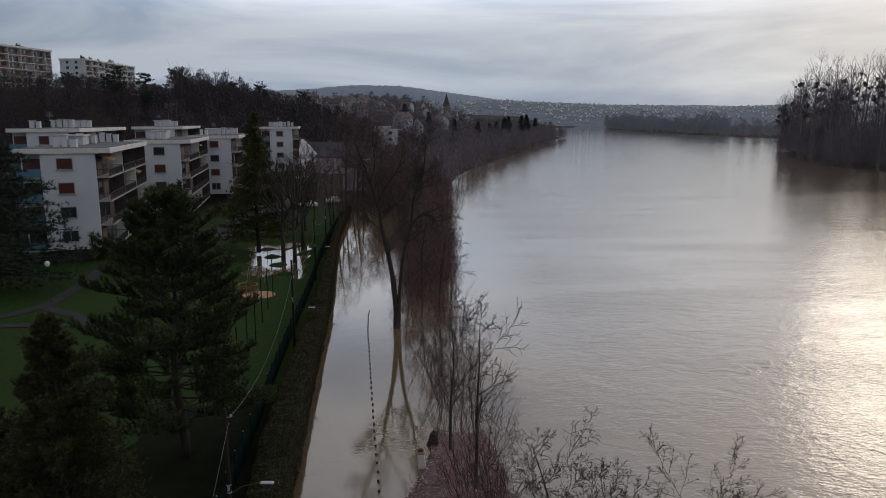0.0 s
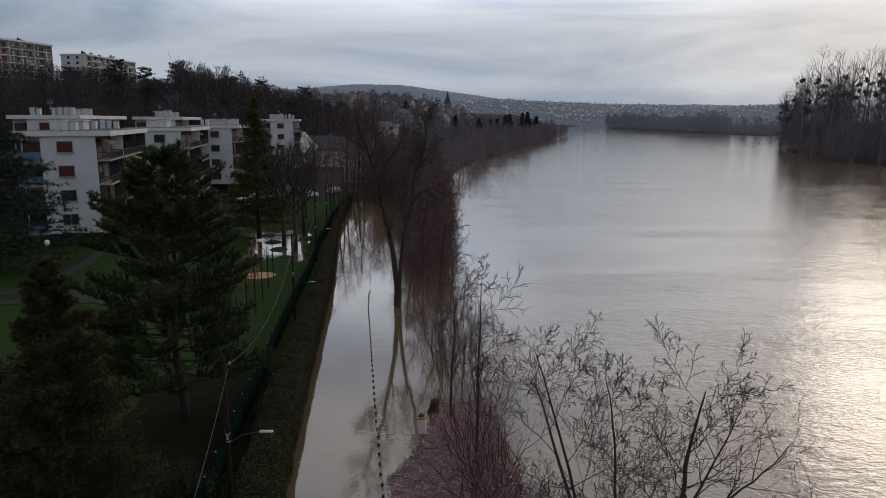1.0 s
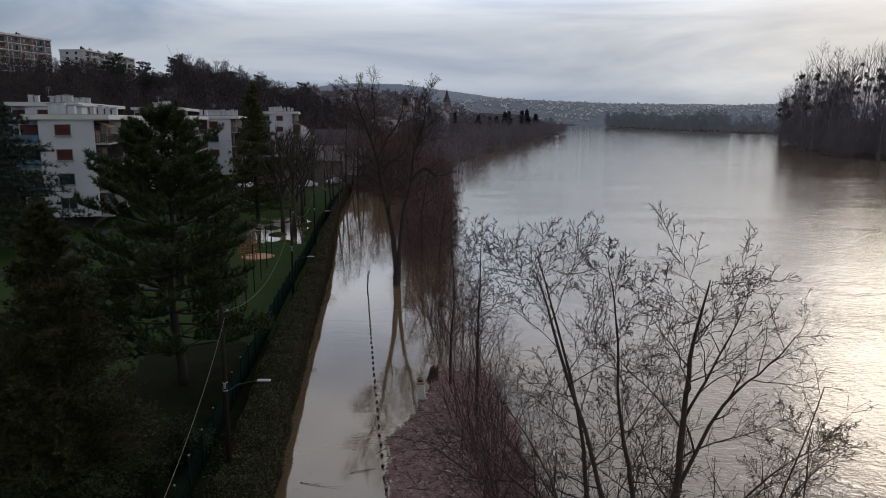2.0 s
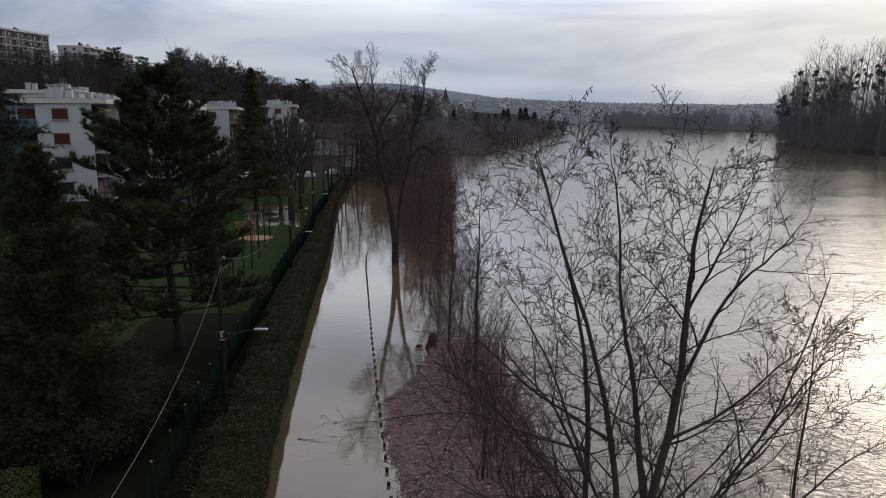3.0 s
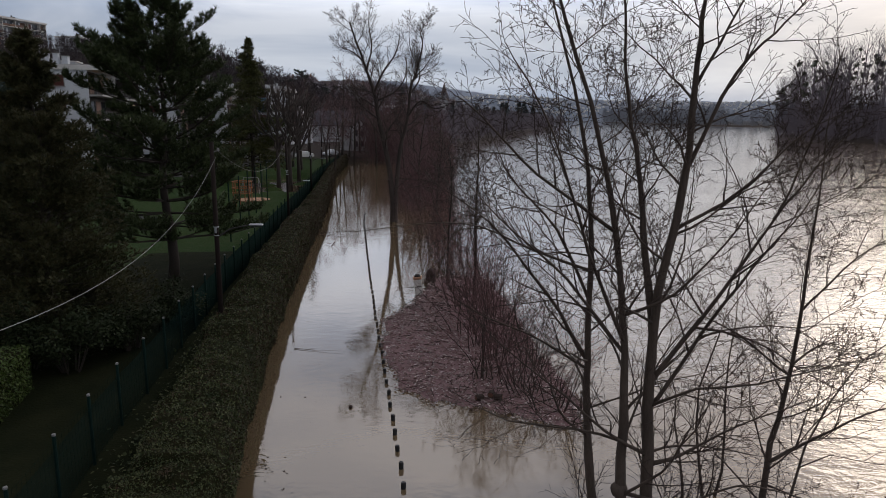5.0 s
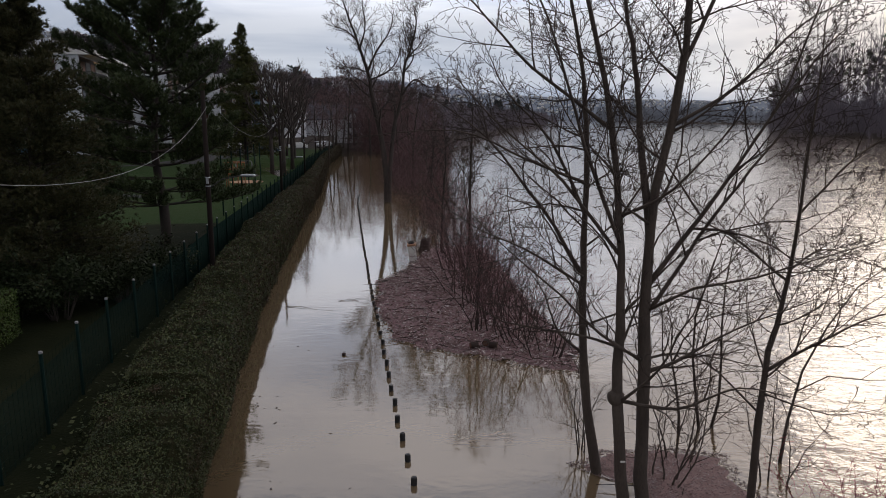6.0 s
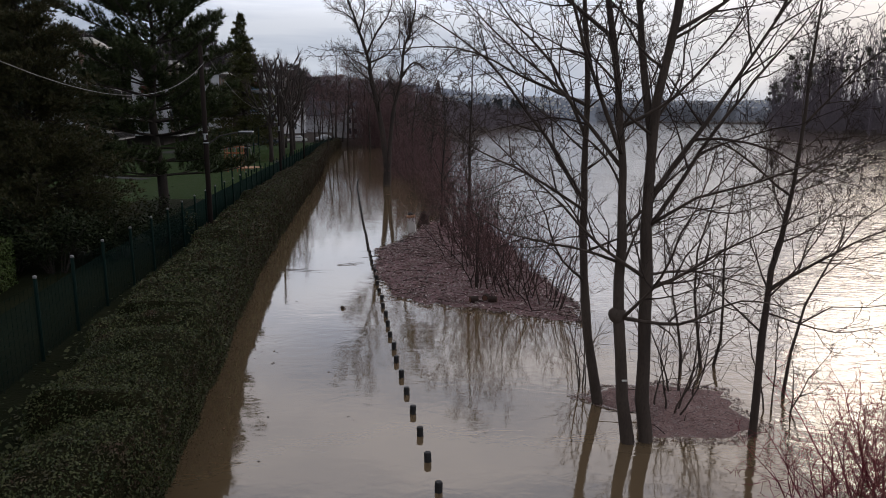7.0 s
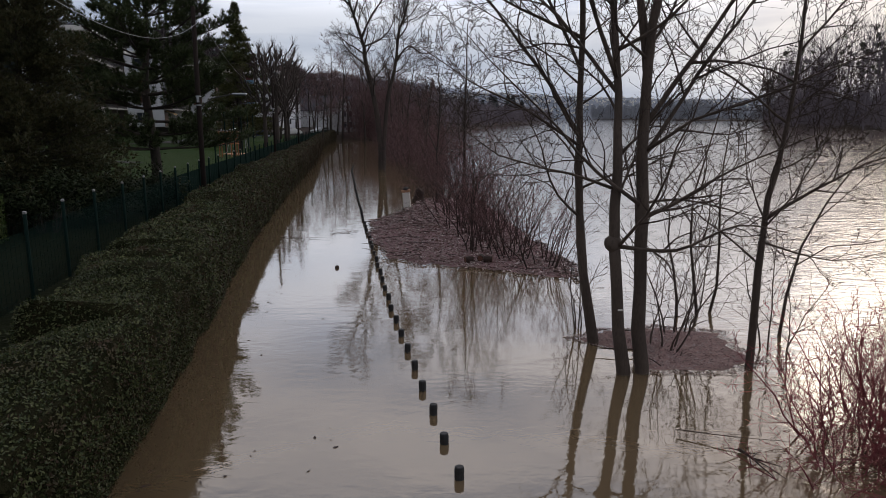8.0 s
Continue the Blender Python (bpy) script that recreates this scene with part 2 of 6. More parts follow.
FASCIA = surface("pale_fascia", (0.74, 0.72, 0.68), (0.62, 0.60, 0.57), 0.4, 8, 0.8)
CONCRETE = surface("pale_concrete", (0.40, 0.39, 0.37), (0.30, 0.29, 0.28), 0.5, 10, 0.9)
ROOF_FELT = surface("roof_felt", (0.11, 0.11, 0.115), (0.075, 0.075, 0.08), 0.5, 12, 0.9)
GLASS, _nt, _b = material("window_glass", (0.03, 0.04, 0.05), 0.06, 0, 0.6)
SHUTTER = surface("red_shutter", (0.13, 0.045, 0.035), (0.10, 0.035, 0.03), 1.5, 20, 0.6)
FRAME_GREY = surface("window_frame_grey", (0.35, 0.35, 0.35), (0.28, 0.28, 0.28), 2, 20, 0.6)
BLUE_PANEL = surface("blue_balcony_panel", (0.10, 0.20, 0.28), (0.08, 0.16, 0.23), 1.0, 14, 0.6)
RAIL_DARK = surface("dark_railing", (0.035, 0.033, 0.034), (0.05, 0.045, 0.045), 2, 20, 0.6)
AWNING = surface("orange_awning", (0.34, 0.21, 0.08), (0.28, 0.17, 0.07), 2, 20, 0.8)
CURTAIN = surface("tan_shutter", (0.19, 0.115, 0.085), (0.15, 0.09, 0.068), 2, 20, 0.8)
# dark brown; on the flats it also holds the shade of the recesses
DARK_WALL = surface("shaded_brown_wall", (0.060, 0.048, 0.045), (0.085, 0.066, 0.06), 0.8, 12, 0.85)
BRICK = surface("brown_brick", (0.22, 0.13, 0.08), (0.16, 0.10, 0.07), 1.5, 18, 0.9)
POLE_WOOD = surface("tarred_pole", (0.016, 0.012, 0.011), (0.026, 0.018, 0.015), 1.5, 25, 0.9, spec=0.12, stretch=(1, 1, 0.1))
METAL_GREY = surface("galvanised_metal", (0.42, 0.44, 0.46), (0.33, 0.35, 0.37), 2, 30, 0.45, 0.7)
SCREEN = surface("green_woven_screen", (0.004, 0.015, 0.012), (0.006, 0.019, 0.016), 2, 60, 0.95, spec=0.03)
NETTING = surface("green_open_netting", (0.006, 0.020, 0.018), (0.009, 0.026, 0.024), 2, 60, 0.95, spec=0.03)
NETTING.node_tree.nodes["Principled BSDF"].inputs["Alpha"].default_value = 0.24
GREEN_METAL = surface("green_fence_paint", (0.005, 0.018, 0.015), (0.007, 0.022, 0.018), 2, 30, 0.75, spec=0.1)
BLACK_PLASTIC = surface("bollard_plastic", (0.018, 0.018, 0.020), (0.028, 0.027, 0.028), 3, 40, 0.6)
WHITE_PAINT = surface("white_paint", (0.72, 0.71, 0.67), (0.60, 0.58, 0.54), 2, 25, 0.6, stain=(0.35, 0.30, 0.24))
FRAY = surface("thicket_shoots", (0.105, 0.054, 0.055), (0.145, 0.076, 0.074), 0.5, 20, 0.9)
CABLE = surface("pale_cable", (0.25, 0.25, 0.25), (0.19, 0.19, 0.19), 2, 20, 0.6)
GLOBE, _nt, _b = material("opal_globe", (0.72, 0.66, 0.52), 0.35)
DEBRIS = surface("flood_debris", (0.225, 0.132, 0.138), (0.310, 0.200, 0.205), 1.2, 22, 0.95, relief=0.9, dist=0.06)
MISTLETOE = leafy("mistletoe_leaves", (0.085, 0.092, 0.072), (0.125, 0.130, 0.095))
CHIP = leafy("debris_chips", (0.185, 0.115, 0.108), (0.72, 0.64, 0.62), 0.8, rare=0.55)
LOG = surface("wet_log", (0.030, 0.018, 0.014), (0.050, 0.030, 0.022), 3, 25, 0.8)
PALE_DEBRIS = surface("fine_pink_debris", (0.285, 0.182, 0.172), (0.37, 0.25, 0.235), 2.6, 30, 0.95, relief=0.5, dist=0.02)
LAUREL = leafy("laurel_leaves", (0.012, 0.020, 0.008), (0.030, 0.040, 0.015), 0.6, 0.15)
CUT_WOOD = surface("cut_wood", (0.16, 0.075, 0.05), (0.11, 0.055, 0.04), 3, 25, 0.8)
ORANGE = surface("orange_play_paint", (0.30, 0.11, 0.04), (0.24, 0.09, 0.035), 2, 20, 0.6)
SAND = surface("play_surface", (0.42, 0.24, 0.15), (0.34, 0.19, 0.12), 1.0, 15, 0.9)
ASPHALT = surface("asphalt_path", (0.014, 0.014, 0.016), (0.022, 0.022, 0.023), 0.7, 30, 0.9)
ROOF_TILE = surface("dark_roof_tiles", (0.075, 0.060, 0.058), (0.10, 0.075, 0.07), 0.8, 10, 0.85)
SLATE = surface("blue_slate", (0.040, 0.044, 0.060), (0.055, 0.058, 0.074), 0.8, 10, 0.6)
ROOF_RED = surface("red_roof_tiles", (0.22, 0.10, 0.07), (0.17, 0.085, 0.065), 0.8, 10, 0.85)
CAR_PAINT, _nt, _b = material("car_paint_silver", (0.50, 0.52, 0.55), 0.3, 0.3)
CAR_BLUE, _nt, _b = material("car_paint_dark_blue", (0.03, 0.05, 0.09), 0.3, 0.2)
CAR_WHITE, _nt, _b = material("car_paint_white", (0.75, 0.75, 0.74), 0.3)
RUBBER, _nt, _b = material("rubber", (0.02, 0.02, 0.02), 0.8)


# ---- geometry helpers ----
class Geo:
    """Collects vertices and faces for one mesh."""

    def __init__(self):
        self.v, self.f = [], []

    def tube(self, pts, radii, sides=5, cap=True):
        base, n = len(self.v), len(pts)
        for i in range(n):
            t = pts[min(i + 1, n - 1)] - pts[max(i - 1, 0)]
            t = t.normalized() if t.length > 1e-9 else Vector((0, 0, 1))
            u = t.cross(Vector((0.31, 0.93, 0.2)))
            if u.length < 1e-4:
                u = t.cross(Vector((1, 0, 0)))
            u.normalize()
            w = t.cross(u)
            p, r = pts[i], radii[i]
            for k in range(sides):
                a = 2 * math.pi * k / sides
                c, s = r * math.cos(a), r * math.sin(a)
                self.v.append((p[0] + u[0] * c + w[0] * s, p[1] + u[1] * c + w[1] * s, p[2] + u[2] * c + w[2] * s))
        for i in range(n - 1):
            a, b = base + i * sides, base + (i + 1) * sides
            for k in range(sides):
                k2 = (k + 1) % sides
                self.f.append((a + k, a + k2, b + k2, b + k))
        if cap and sides > 3:
            self.f.append(tuple(base + k for k in reversed(range(sides))))
            e = base + (n - 1) * sides
            self.f.append(tuple(e + k for k in range(sides)))

    def box(self, x0, y0, z0, x1, y1, z1, bevel=0.0):
        base = len(self.v)
        if not bevel:
            self.v += [(x, y, z) for z in (z0, z1) for x, y in ((x0, y0), (x1, y0), (x1, y1), (x0, y1))]
            self.f += [tuple(base + i for i in q) for q in ((3, 2, 1, 0), (4, 5, 6, 7), (0, 1, 5, 4), (1, 2, 6, 5), (2, 3, 7, 6), (3, 0, 4, 7))]
            return
        b = bevel
        rings = [(z0, b), (z0 + b, 0), (z1 - b, 0), (z1, b)]
        for z, i in rings:
            for x, y in ((x0 + b, y0 + i), (x1 - b, y0 + i), (x1 - i, y0 + b), (x1 - i, y1 - b), (x1 - b, y1 - i), (x0 + b, y1 - i), (x0 + i, y1 - b), (x0 + i, y0 + b)):
                self.v.append((x, y, z))
        self.f.append(tuple(base + k for k in reversed(range(8))))
        self.f.append(tuple(base + 24 + k for k in range(8)))
        for r in range(3):
            for k in range(8):
                k2 = (k + 1) % 8
                self.f.append((base + r * 8 + k, base + r * 8 + k2, base + r * 8 + 8 + k2, base + r * 8 + 8 + k))

    def lathe(self, profile, sides=12, at=(0, 0, 0)):
        base = len(self.v)
        for r, z in profile:
            for k in range(sides):
                a = 2 * math.pi * k / sides
                self.v.append((at[0] + r * math.cos(a), at[1] + r * math.sin(a), at[2] + z))
        for i in range(len(profile) - 1):
            for k in range(sides):
                k2 = (k + 1) % sides
                a, b = base + i * sides, base + (i + 1) * sides
                self.f.append((a + k, a + k2, b + k2, b + k))
        self.f.append(tuple(base + k for k in reversed(range(sides))))
        e = base + (len(profile) - 1) * sides
        self.f.append(tuple(e + k for k in range(sides)))

    def face(self, *pts):
        base = len(self.v)
        self.v += [tuple(p) for p in pts]
        self.f.append(tuple(range(base, base + len(pts))))

    def arrays(self):
        return np.array(self.v, dtype=np.float64), self.f


def mesh_of(name, g, mat, smooth=False):
    me = bpy.data.meshes.new(name)
    me.from_pydata([tuple(v) for v in g.v] if isinstance(g.v, list) else g.v.tolist(), [], g.f)
    me.materials.append(mat)
    if smooth:
        me.polygons.foreach_set("use_smooth", [True] * len(me.polygons))
    me.update()
    return me


def part(name, g, mat, parent, label="", kind="", smooth=False):
    ob = new(name, mesh_of(name, g, mat, smooth))
    ob.parent = parent
    return tagged(ob, label, kind=kind)


def thing(name, at=(0, 0, 0), label="", category="", group="", kind="", rz=0.0):
    ob = new(name)
    ob.empty_display_size = 0.2
    ob.matrix_basis = pose(*at, 0, 0, rz)
    return tagged(ob, label, category, group, kind)


def solid(name, g, mat, label="", category="", kind="", group="", smooth=False):
    return tagged(new(name, mesh_of(name, g, mat, smooth)), label, category, group, kind)


class Joined:
    """Many copies of small prototypes in one mesh."""

    def __init__(self):
        self.v, self.f, self.n = [], [], 0

    def add(self, verts, faces, m):
        a = np.array(m)
        self.v.append(verts @ a[:3, :3].T + a[:3, 3])
        n = self.n
        self.f += [tuple(i + n for i in q) for q in faces]
        self.n += len(verts)

    def done(self):
        g = Geo()
        g.v, g.f = np.concatenate(self.v), self.f
        return g


def lerp_table(table, y):
    ys, xs = [r[0] for r in table], [r[1] for r in table]
    return np.interp(y, ys, xs)


def smooth01(v, a, b):
    t = np.clip((v - a) / (b - a), 0, 1)
    return t * t * (3 - 2 * t)


# ---- plan: lines along the river, as (y, x) ----
HEDGE_LINE = [(-12, -2.6), (0, -3.55), (7.3, -4.3), (13.2, -5.1), (18.3, -5.9), (25.6, -6.95), (33.5, -7.95), (50, -9.7), (68.5, -11.5), (80, -12.9), (112, -17.0), (160, -20.5), (200, -22)]
LEFT_BANK = [(-4000, 60), (-60, 6), (0, 5.0), (40, 2.5), (80, 1.9), (130, 1.4), (198, 1.3), (263, 6), (345, 23), (447, 47), (600, 82), (850, 145), (900, 140), (1100, 120), (1800, 260), (2600, 500), (4500, 1400)]
RIGHT_BANK = [(-4000, 150), (-200, 150), (263, 163), (327, 172), (390, 189), (483, 223), (520, 300), (600, 430), (750, 430), (823, 378), (882, 356), (1073, 349), (1762, 392), (2600, 640), (4500, 1700)]
BOLLARD_LINE = [(5, 0.6), (7.5, 0.3), (15.4, -0.98), (24.4, -2.2), (31.6, -3.2), (46.6, -5.1), (62.9, -7.1), (69, -7.7)]


def hedge_x(y):
    return lerp_table(HEDGE_LINE, y)


def left_shore(y):
    """Where dry land begins on the near bank: the hedge, then the river's edge farther on."""
    return np.where(np.asarray(y) < 150, hedge_x(y), np.where(np.asarray(y) < 200, hedge_x(y) + (lerp_table(LEFT_BANK, y) - hedge_x(y)) * smooth01(np.asarray(y), 150, 200), lerp_table(LEFT_BANK, y)))


def ground_z(x, y):
    x, y = np.asarray(x, float), np.asarray(y, float)
    s = left_shore(y) - x
    z = -0.5 + 1.6 * smooth01(s, 0.1, 1.5)
    z = z + 0.4 * smooth01(s, 12, 40)
    # low park ground under water
    wob = 1.6 * np.sin(x * 0.9 + y * 0.35) + 1.2 * np.sin(x * 2.1 - y * 0.6)
    flood = smooth01(y + wob, 80, 86) * (1 - smooth01(y + wob, 108, 120)) * smooth01(s, 3.0, 4.0) * (1 - smooth01(s + 0.5 * wob, 10.5 + 0.05 * (y - 80), 15.5 + 0.05 * (y - 80)))
    flood = flood * (0.74 + 0.22 * np.sin(x * 1.25 + y * 0.45) * np.sin(y * 0.8 - x * 0.5) + 0.14 * np.sin(x * 0.5 - y * 0.9))
    z = z - 1.75 * flood
    top = np.interp(y, [-400, 60, 230, 330, 420, 560, 700, 1000, 1600, 2600, 4500], [14, 20, 28.5, 25, 21, 24, 28, 36, 40, 40, 40])
    reach = np.interp(y, [-400, 150, 400, 800, 1500], [115, 115, 130, 190, 330])
    z = z + top * smooth01(s, np.interp(y, [0, 120, 220, 400, 600, 900, 1500], [55, 55, 45, 40, 50, 62, 130]), reach)
    z = z + np.maximum(0, 29 - top) * smooth01(s, 140, 205) * smooth01(y, 150, 250) * (1 - smooth01(y, 430, 600))
    r = x - lerp_table(RIGHT_BANK, y)
    zr = -0.5 + 1.6 * smooth01(r, 0, 4) + 55 * smooth01(r, 400, 2200) * smooth01(y, 600, 2500)
    z = np.where(r > -3, np.maximum(zr, -3.0), z)
    mid = (s < -3) & (r < -3)
    return np.where(mid, -3.0, z)


def build_ground():
    def axis(fine, far):
        a = list(np.arange(fine[0], fine[1] + 1e-6, fine[2]))
        lo, hi, st = fine[0], fine[1], fine[2]
        while lo > far[0]:
            st *= 1.18
            lo -= st
            a.insert(0, max(lo, far[0]))
        st = fine[2]
        while hi < far[1]:
            st *= 1.10
            hi += st
            a.append(min(hi, far[1]))
        return np.array(a)
    xs, ys = axis((-60, 12, 0.9), (-4500, 4500)), axis((-8, 190, 1.5), (-4500, 4700))
    X, Y = np.meshgrid(xs, ys)
    Z = ground_z(X, Y)
    g = Geo()
    g.v = np.stack([X, Y, Z], -1).reshape(-1, 3)
    nx = len(xs)
    g.f = [(j * nx + i, j * nx + i + 1, (j + 1) * nx + i + 1, (j + 1) * nx + i) for j in range(len(ys) - 1) for i in range(nx - 1)]
    solid("ground", g, GROUND, "winter lawn and wooded slope beside the flooded river", "ground", "structure", smooth=True)


build_ground()
g = Geo()
g.face((-4600, -4600, 0), (4600, -4600, 0), (4600, 4700, 0), (-4600, 4700, 0))
solid("water", g, WATER, "muddy brown flood water over the road and river", "water", "structure")


# ---- trees ----
def spline(src, steps):
    """Points along a smooth curve through src."""
    src, pts = [Vector(q) for q in src], []
    for i in range(len(src) - 1):
        p0, p1, p2, p3 = src[max(i - 1, 0)], src[i], src[i + 1], src[min(i + 2, len(src) - 1)]
        for k in range(steps):
            t = k / steps
            pts.append(0.5 * ((2 * p1) + (p2 - p0) * t + (2 * p0 - 5 * p1 + 4 * p2 - p3) * t * t + (3 * p1 - p0 - 3 * p2 + p3) * t ** 3))
    return pts + [src[-1]]


def grow(out, p, d, length, r, level, spec, rng, guide=None, split=None):
    """A branch and all that grows from it. out: one Geo for each level. guide: the branch's own points. split: takes each limb as a Geo of its own."""
    n = spec["segs"][level]
    if guide:
        pts = spline(guide, 4)
        for q in pts[1:-1]:
            q += Vector((rng.gauss(0, 0.012), rng.gauss(0, 0.012), 0))
        length = sum((pts[i + 1] - pts[i]).length for i in range(len(pts) - 1))
    else:
        pts, d = [p.copy()], d.normalized()
        w, tr = spec["wob"][level], spec["lift"][level]
        for i in range(n):
            d = (d + Vector((rng.gauss(0, w), rng.gauss(0, w), rng.gauss(0, w) + tr))).normalized()
            pts.append(pts[-1] + d * (length / n))
    m = len(pts) - 1
    tip = spec["tip"][level]
    radii = [max(r * (1 - (1 - tip) * (i / m) ** 0.72) * (rng.uniform(0.92, 1.09) if guide else 1.0), spec["rmin"]) for i in range(m + 1)]
    out[min(level, len(out) - 1)].tube(pts, radii, spec["sides"][level], cap=level < 2)
    if level + 1 >= len(spec["segs"]):
        return
    kids, f0 = spec["kids"][level], spec["from"][level]
    az = rng.uniform(0, 6.28)
    for j in range(kids):
        f = f0 + (1 - f0) * (j + rng.uniform(0.1, 0.9)) / kids
        i = min(int(f * m), m - 1)
        q = pts[i].lerp(pts[i + 1], f * m - i)
        t = (pts[i + 1] - pts[i]).normalized()
        u = t.cross(Vector((0.2, 0.9, 0.3))).normalized()
        w = t.cross(u)
        az += 2.4 + rng.uniform(-0.6, 0.6)
        ang = radians(spec["angle"][level] * rng.uniform(0.75, 1.25))
        side = u * math.cos(az) + w * math.sin(az)
        cd = t * math.cos(ang) + side * math.sin(ang)
        cl = length * spec["ratio"][level] * (1 - spec["short"][level] * (f - f0) / (1 - f0)) * rng.uniform(0.65, 1.2)
        cr = min(radii[i] * spec["thin"][level], radii[i] * 0.9)
        if level == 0 and split is not None:
            split.append(Geo())
            grow([out[0], split[-1], out[2]], q, cd, cl, cr, 1, spec, rng)
        else:
            grow(out, q, cd, cl, cr, level + 1, spec, rng)


ALDER = dict(segs=[8, 8, 6, 4, 3], wob=[0.05, 0.12, 0.14, 0.13, 0.13], lift=[0.06, 0.04, 0.025, 0.0, -0.02], tip=[0.07, 0.14, 0.22, 0.35, 0.6], rmin=0.0042,
             sides=[9, 6, 4, 3, 3], kids=[20, 11, 6, 2], **{"from": [0.18, 0.15, 0.18, 0.25]}, angle=[52, 42, 42, 46], ratio=[0.32, 0.42, 0.42, 0.36], short=[0.70, 0.55, 0.4, 0.3], thin=[0.36, 0.6, 0.6, 0.65])
SHRUB = dict(segs=[6, 4, 2], wob=[0.15, 0.22, 0.28], lift=[0.03, 0.02, 0.02], tip=[0.2, 0.3, 0.5], rmin=0.0035, sides=[4, 3, 3], kids=[10, 4], **{"from": [0.2, 0.2]},
             angle=[44, 52], ratio=[0.40, 0.42], short=[0.4, 0.3], thin=[0.55, 0.6])
PARK = dict(segs=[8, 5, 3, 2], wob=[0.06, 0.12, 0.16, 0.2], lift=[0.08, 0.06, 0.04, 0.02], tip=[0.15, 0.2, 0.3, 0.5], rmin=0.012, sides=[8, 5, 3, 3], kids=[11, 9, 6], **{"from": [0.3, 0.2, 0.15]},
            angle=[42, 45, 48], ratio=[0.45, 0.45, 0.42], short=[0.5, 0.4, 0.3], thin=[0.5, 0.5, 0.55])
PLANE = dict(PARK, segs=[8, 6, 4, 3], wob=[0.1, 0.13, 0.14, 0.16], lift=[0.08, 0.07, 0.05, 0.03], kids=[18, 13, 10], ratio=[0.20, 0.46, 0.44], short=[0.4, 0.4, 0.3], angle=[46, 44, 44], rmin=0.010)


def catkins(g, twigs, rng, count, size=0.028):
    """Small hanging cones near twig ends."""
    n = len(twigs.v)
    for _ in range(count):
        p = twigs.v[rng.randrange(n)]
        x, y, z = p[0] + rng.uniform(-0.01, 0.01), p[1] + rng.uniform(-0.01, 0.01), p[2] - 0.01
        h, r = size * rng.uniform(1.0, 2.2), size * rng.uniform(0.3, 0.45)
        b = len(g.v)
        g.v += [(x, y, z), (x + r, y, z - h * 0.5), (x - r * 0.5, y + r * 0.87, z - h * 0.5), (x - r * 0.5, y - r * 0.87, z - h * 0.5), (x, y, z - h)]
        g.f += [(b, b + 1, b + 2), (b, b + 2, b + 3), (b, b + 3, b + 1), (b + 4, b + 2, b + 1), (b + 4, b + 3, b + 2), (b + 4, b + 1, b + 3)]


def bare_tree(name, spec, rng, h, r, at, label, group="", lean=(0, 0), guides=(), limbs=(), mats=(BARK, BARK, TWIG), cones=0, category="tree"):
    """A leafless tree: trunk, limbs and crown of twigs. guides: trunks' own points; limbs: boughs' own points."""
    ob = thing(name, at, label, category, group)
    out, split = [Geo(), Geo(), Geo()], [] if guides else None
    o = Vector(at)
    if guides:
        for gd, rad in guides:
            grow(out, None, None, 0, rad, 0, spec, rng, guide=[Vector(q) - o for q in gd], split=split)
    else:
        grow(out, Vector((0, 0, -0.3)), Vector((lean[0], lean[1], 1)), h, r, 0, spec, rng)
    stem = [q for gd, rad in guides for q in spline(gd, 12)]
    for gd, rad in limbs:
        root = min(stem, key=lambda q: (q - Vector(gd[0])).length)
        gd = [root] + list(gd[1:])
        stem += spline(gd, 12)
        split.append(Geo())
        grow([out[0], split[-1], out[2]], None, None, 0, rad, 1, spec, rng, guide=[Vector(q) - o for q in gd])
    part("trunk", out[0], mats[0], ob, smooth=True)
    for s in split or []:
        part("limb", s, mats[1], ob, smooth=True)
    if not split:
        part("branchwork", out[1], mats[1], ob, kind="stuff", smooth=True)
    if out[2].v:
        part("crown", out[2], mats[2], ob, "bare thin twigs", "stuff")
    if cones:
        c = Geo()
        catkins(c, out[2], rng, cones)
        part("catkin_spray", c, BARK_DARK, ob, "small dark hanging catkins and cones", "stuff")
    return ob


def tuft(rng, n, length, width, cone=1.0, droop=0.0):
    """A spray of needles round +z, as vertices and faces."""
    g = Geo()
    for k in range(n):
        a, b = 2.4 * k, cone * rng.uniform(0.25, 1.0)
        d = Vector((math.sin(b) * math.cos(a), math.sin(b) * math.sin(a), math.cos(b)))
        s = d.cross(Vector((0.3, 0.5, 0.8))).normalized() * width
        tip = d * length * rng.uniform(0.7, 1.1) + Vector((0, 0, -droop))
        g.face(-s, s, tip)
    return g.arrays()


def toward(p, d, scale, rng):
    q = Vector(d).to_track_quat("Z", "Y")
    return Matrix.LocRotScale(p, q, (scale,) * 3) @ pose(0, 0, 0, 0, 0, rng.uniform(0, 360))


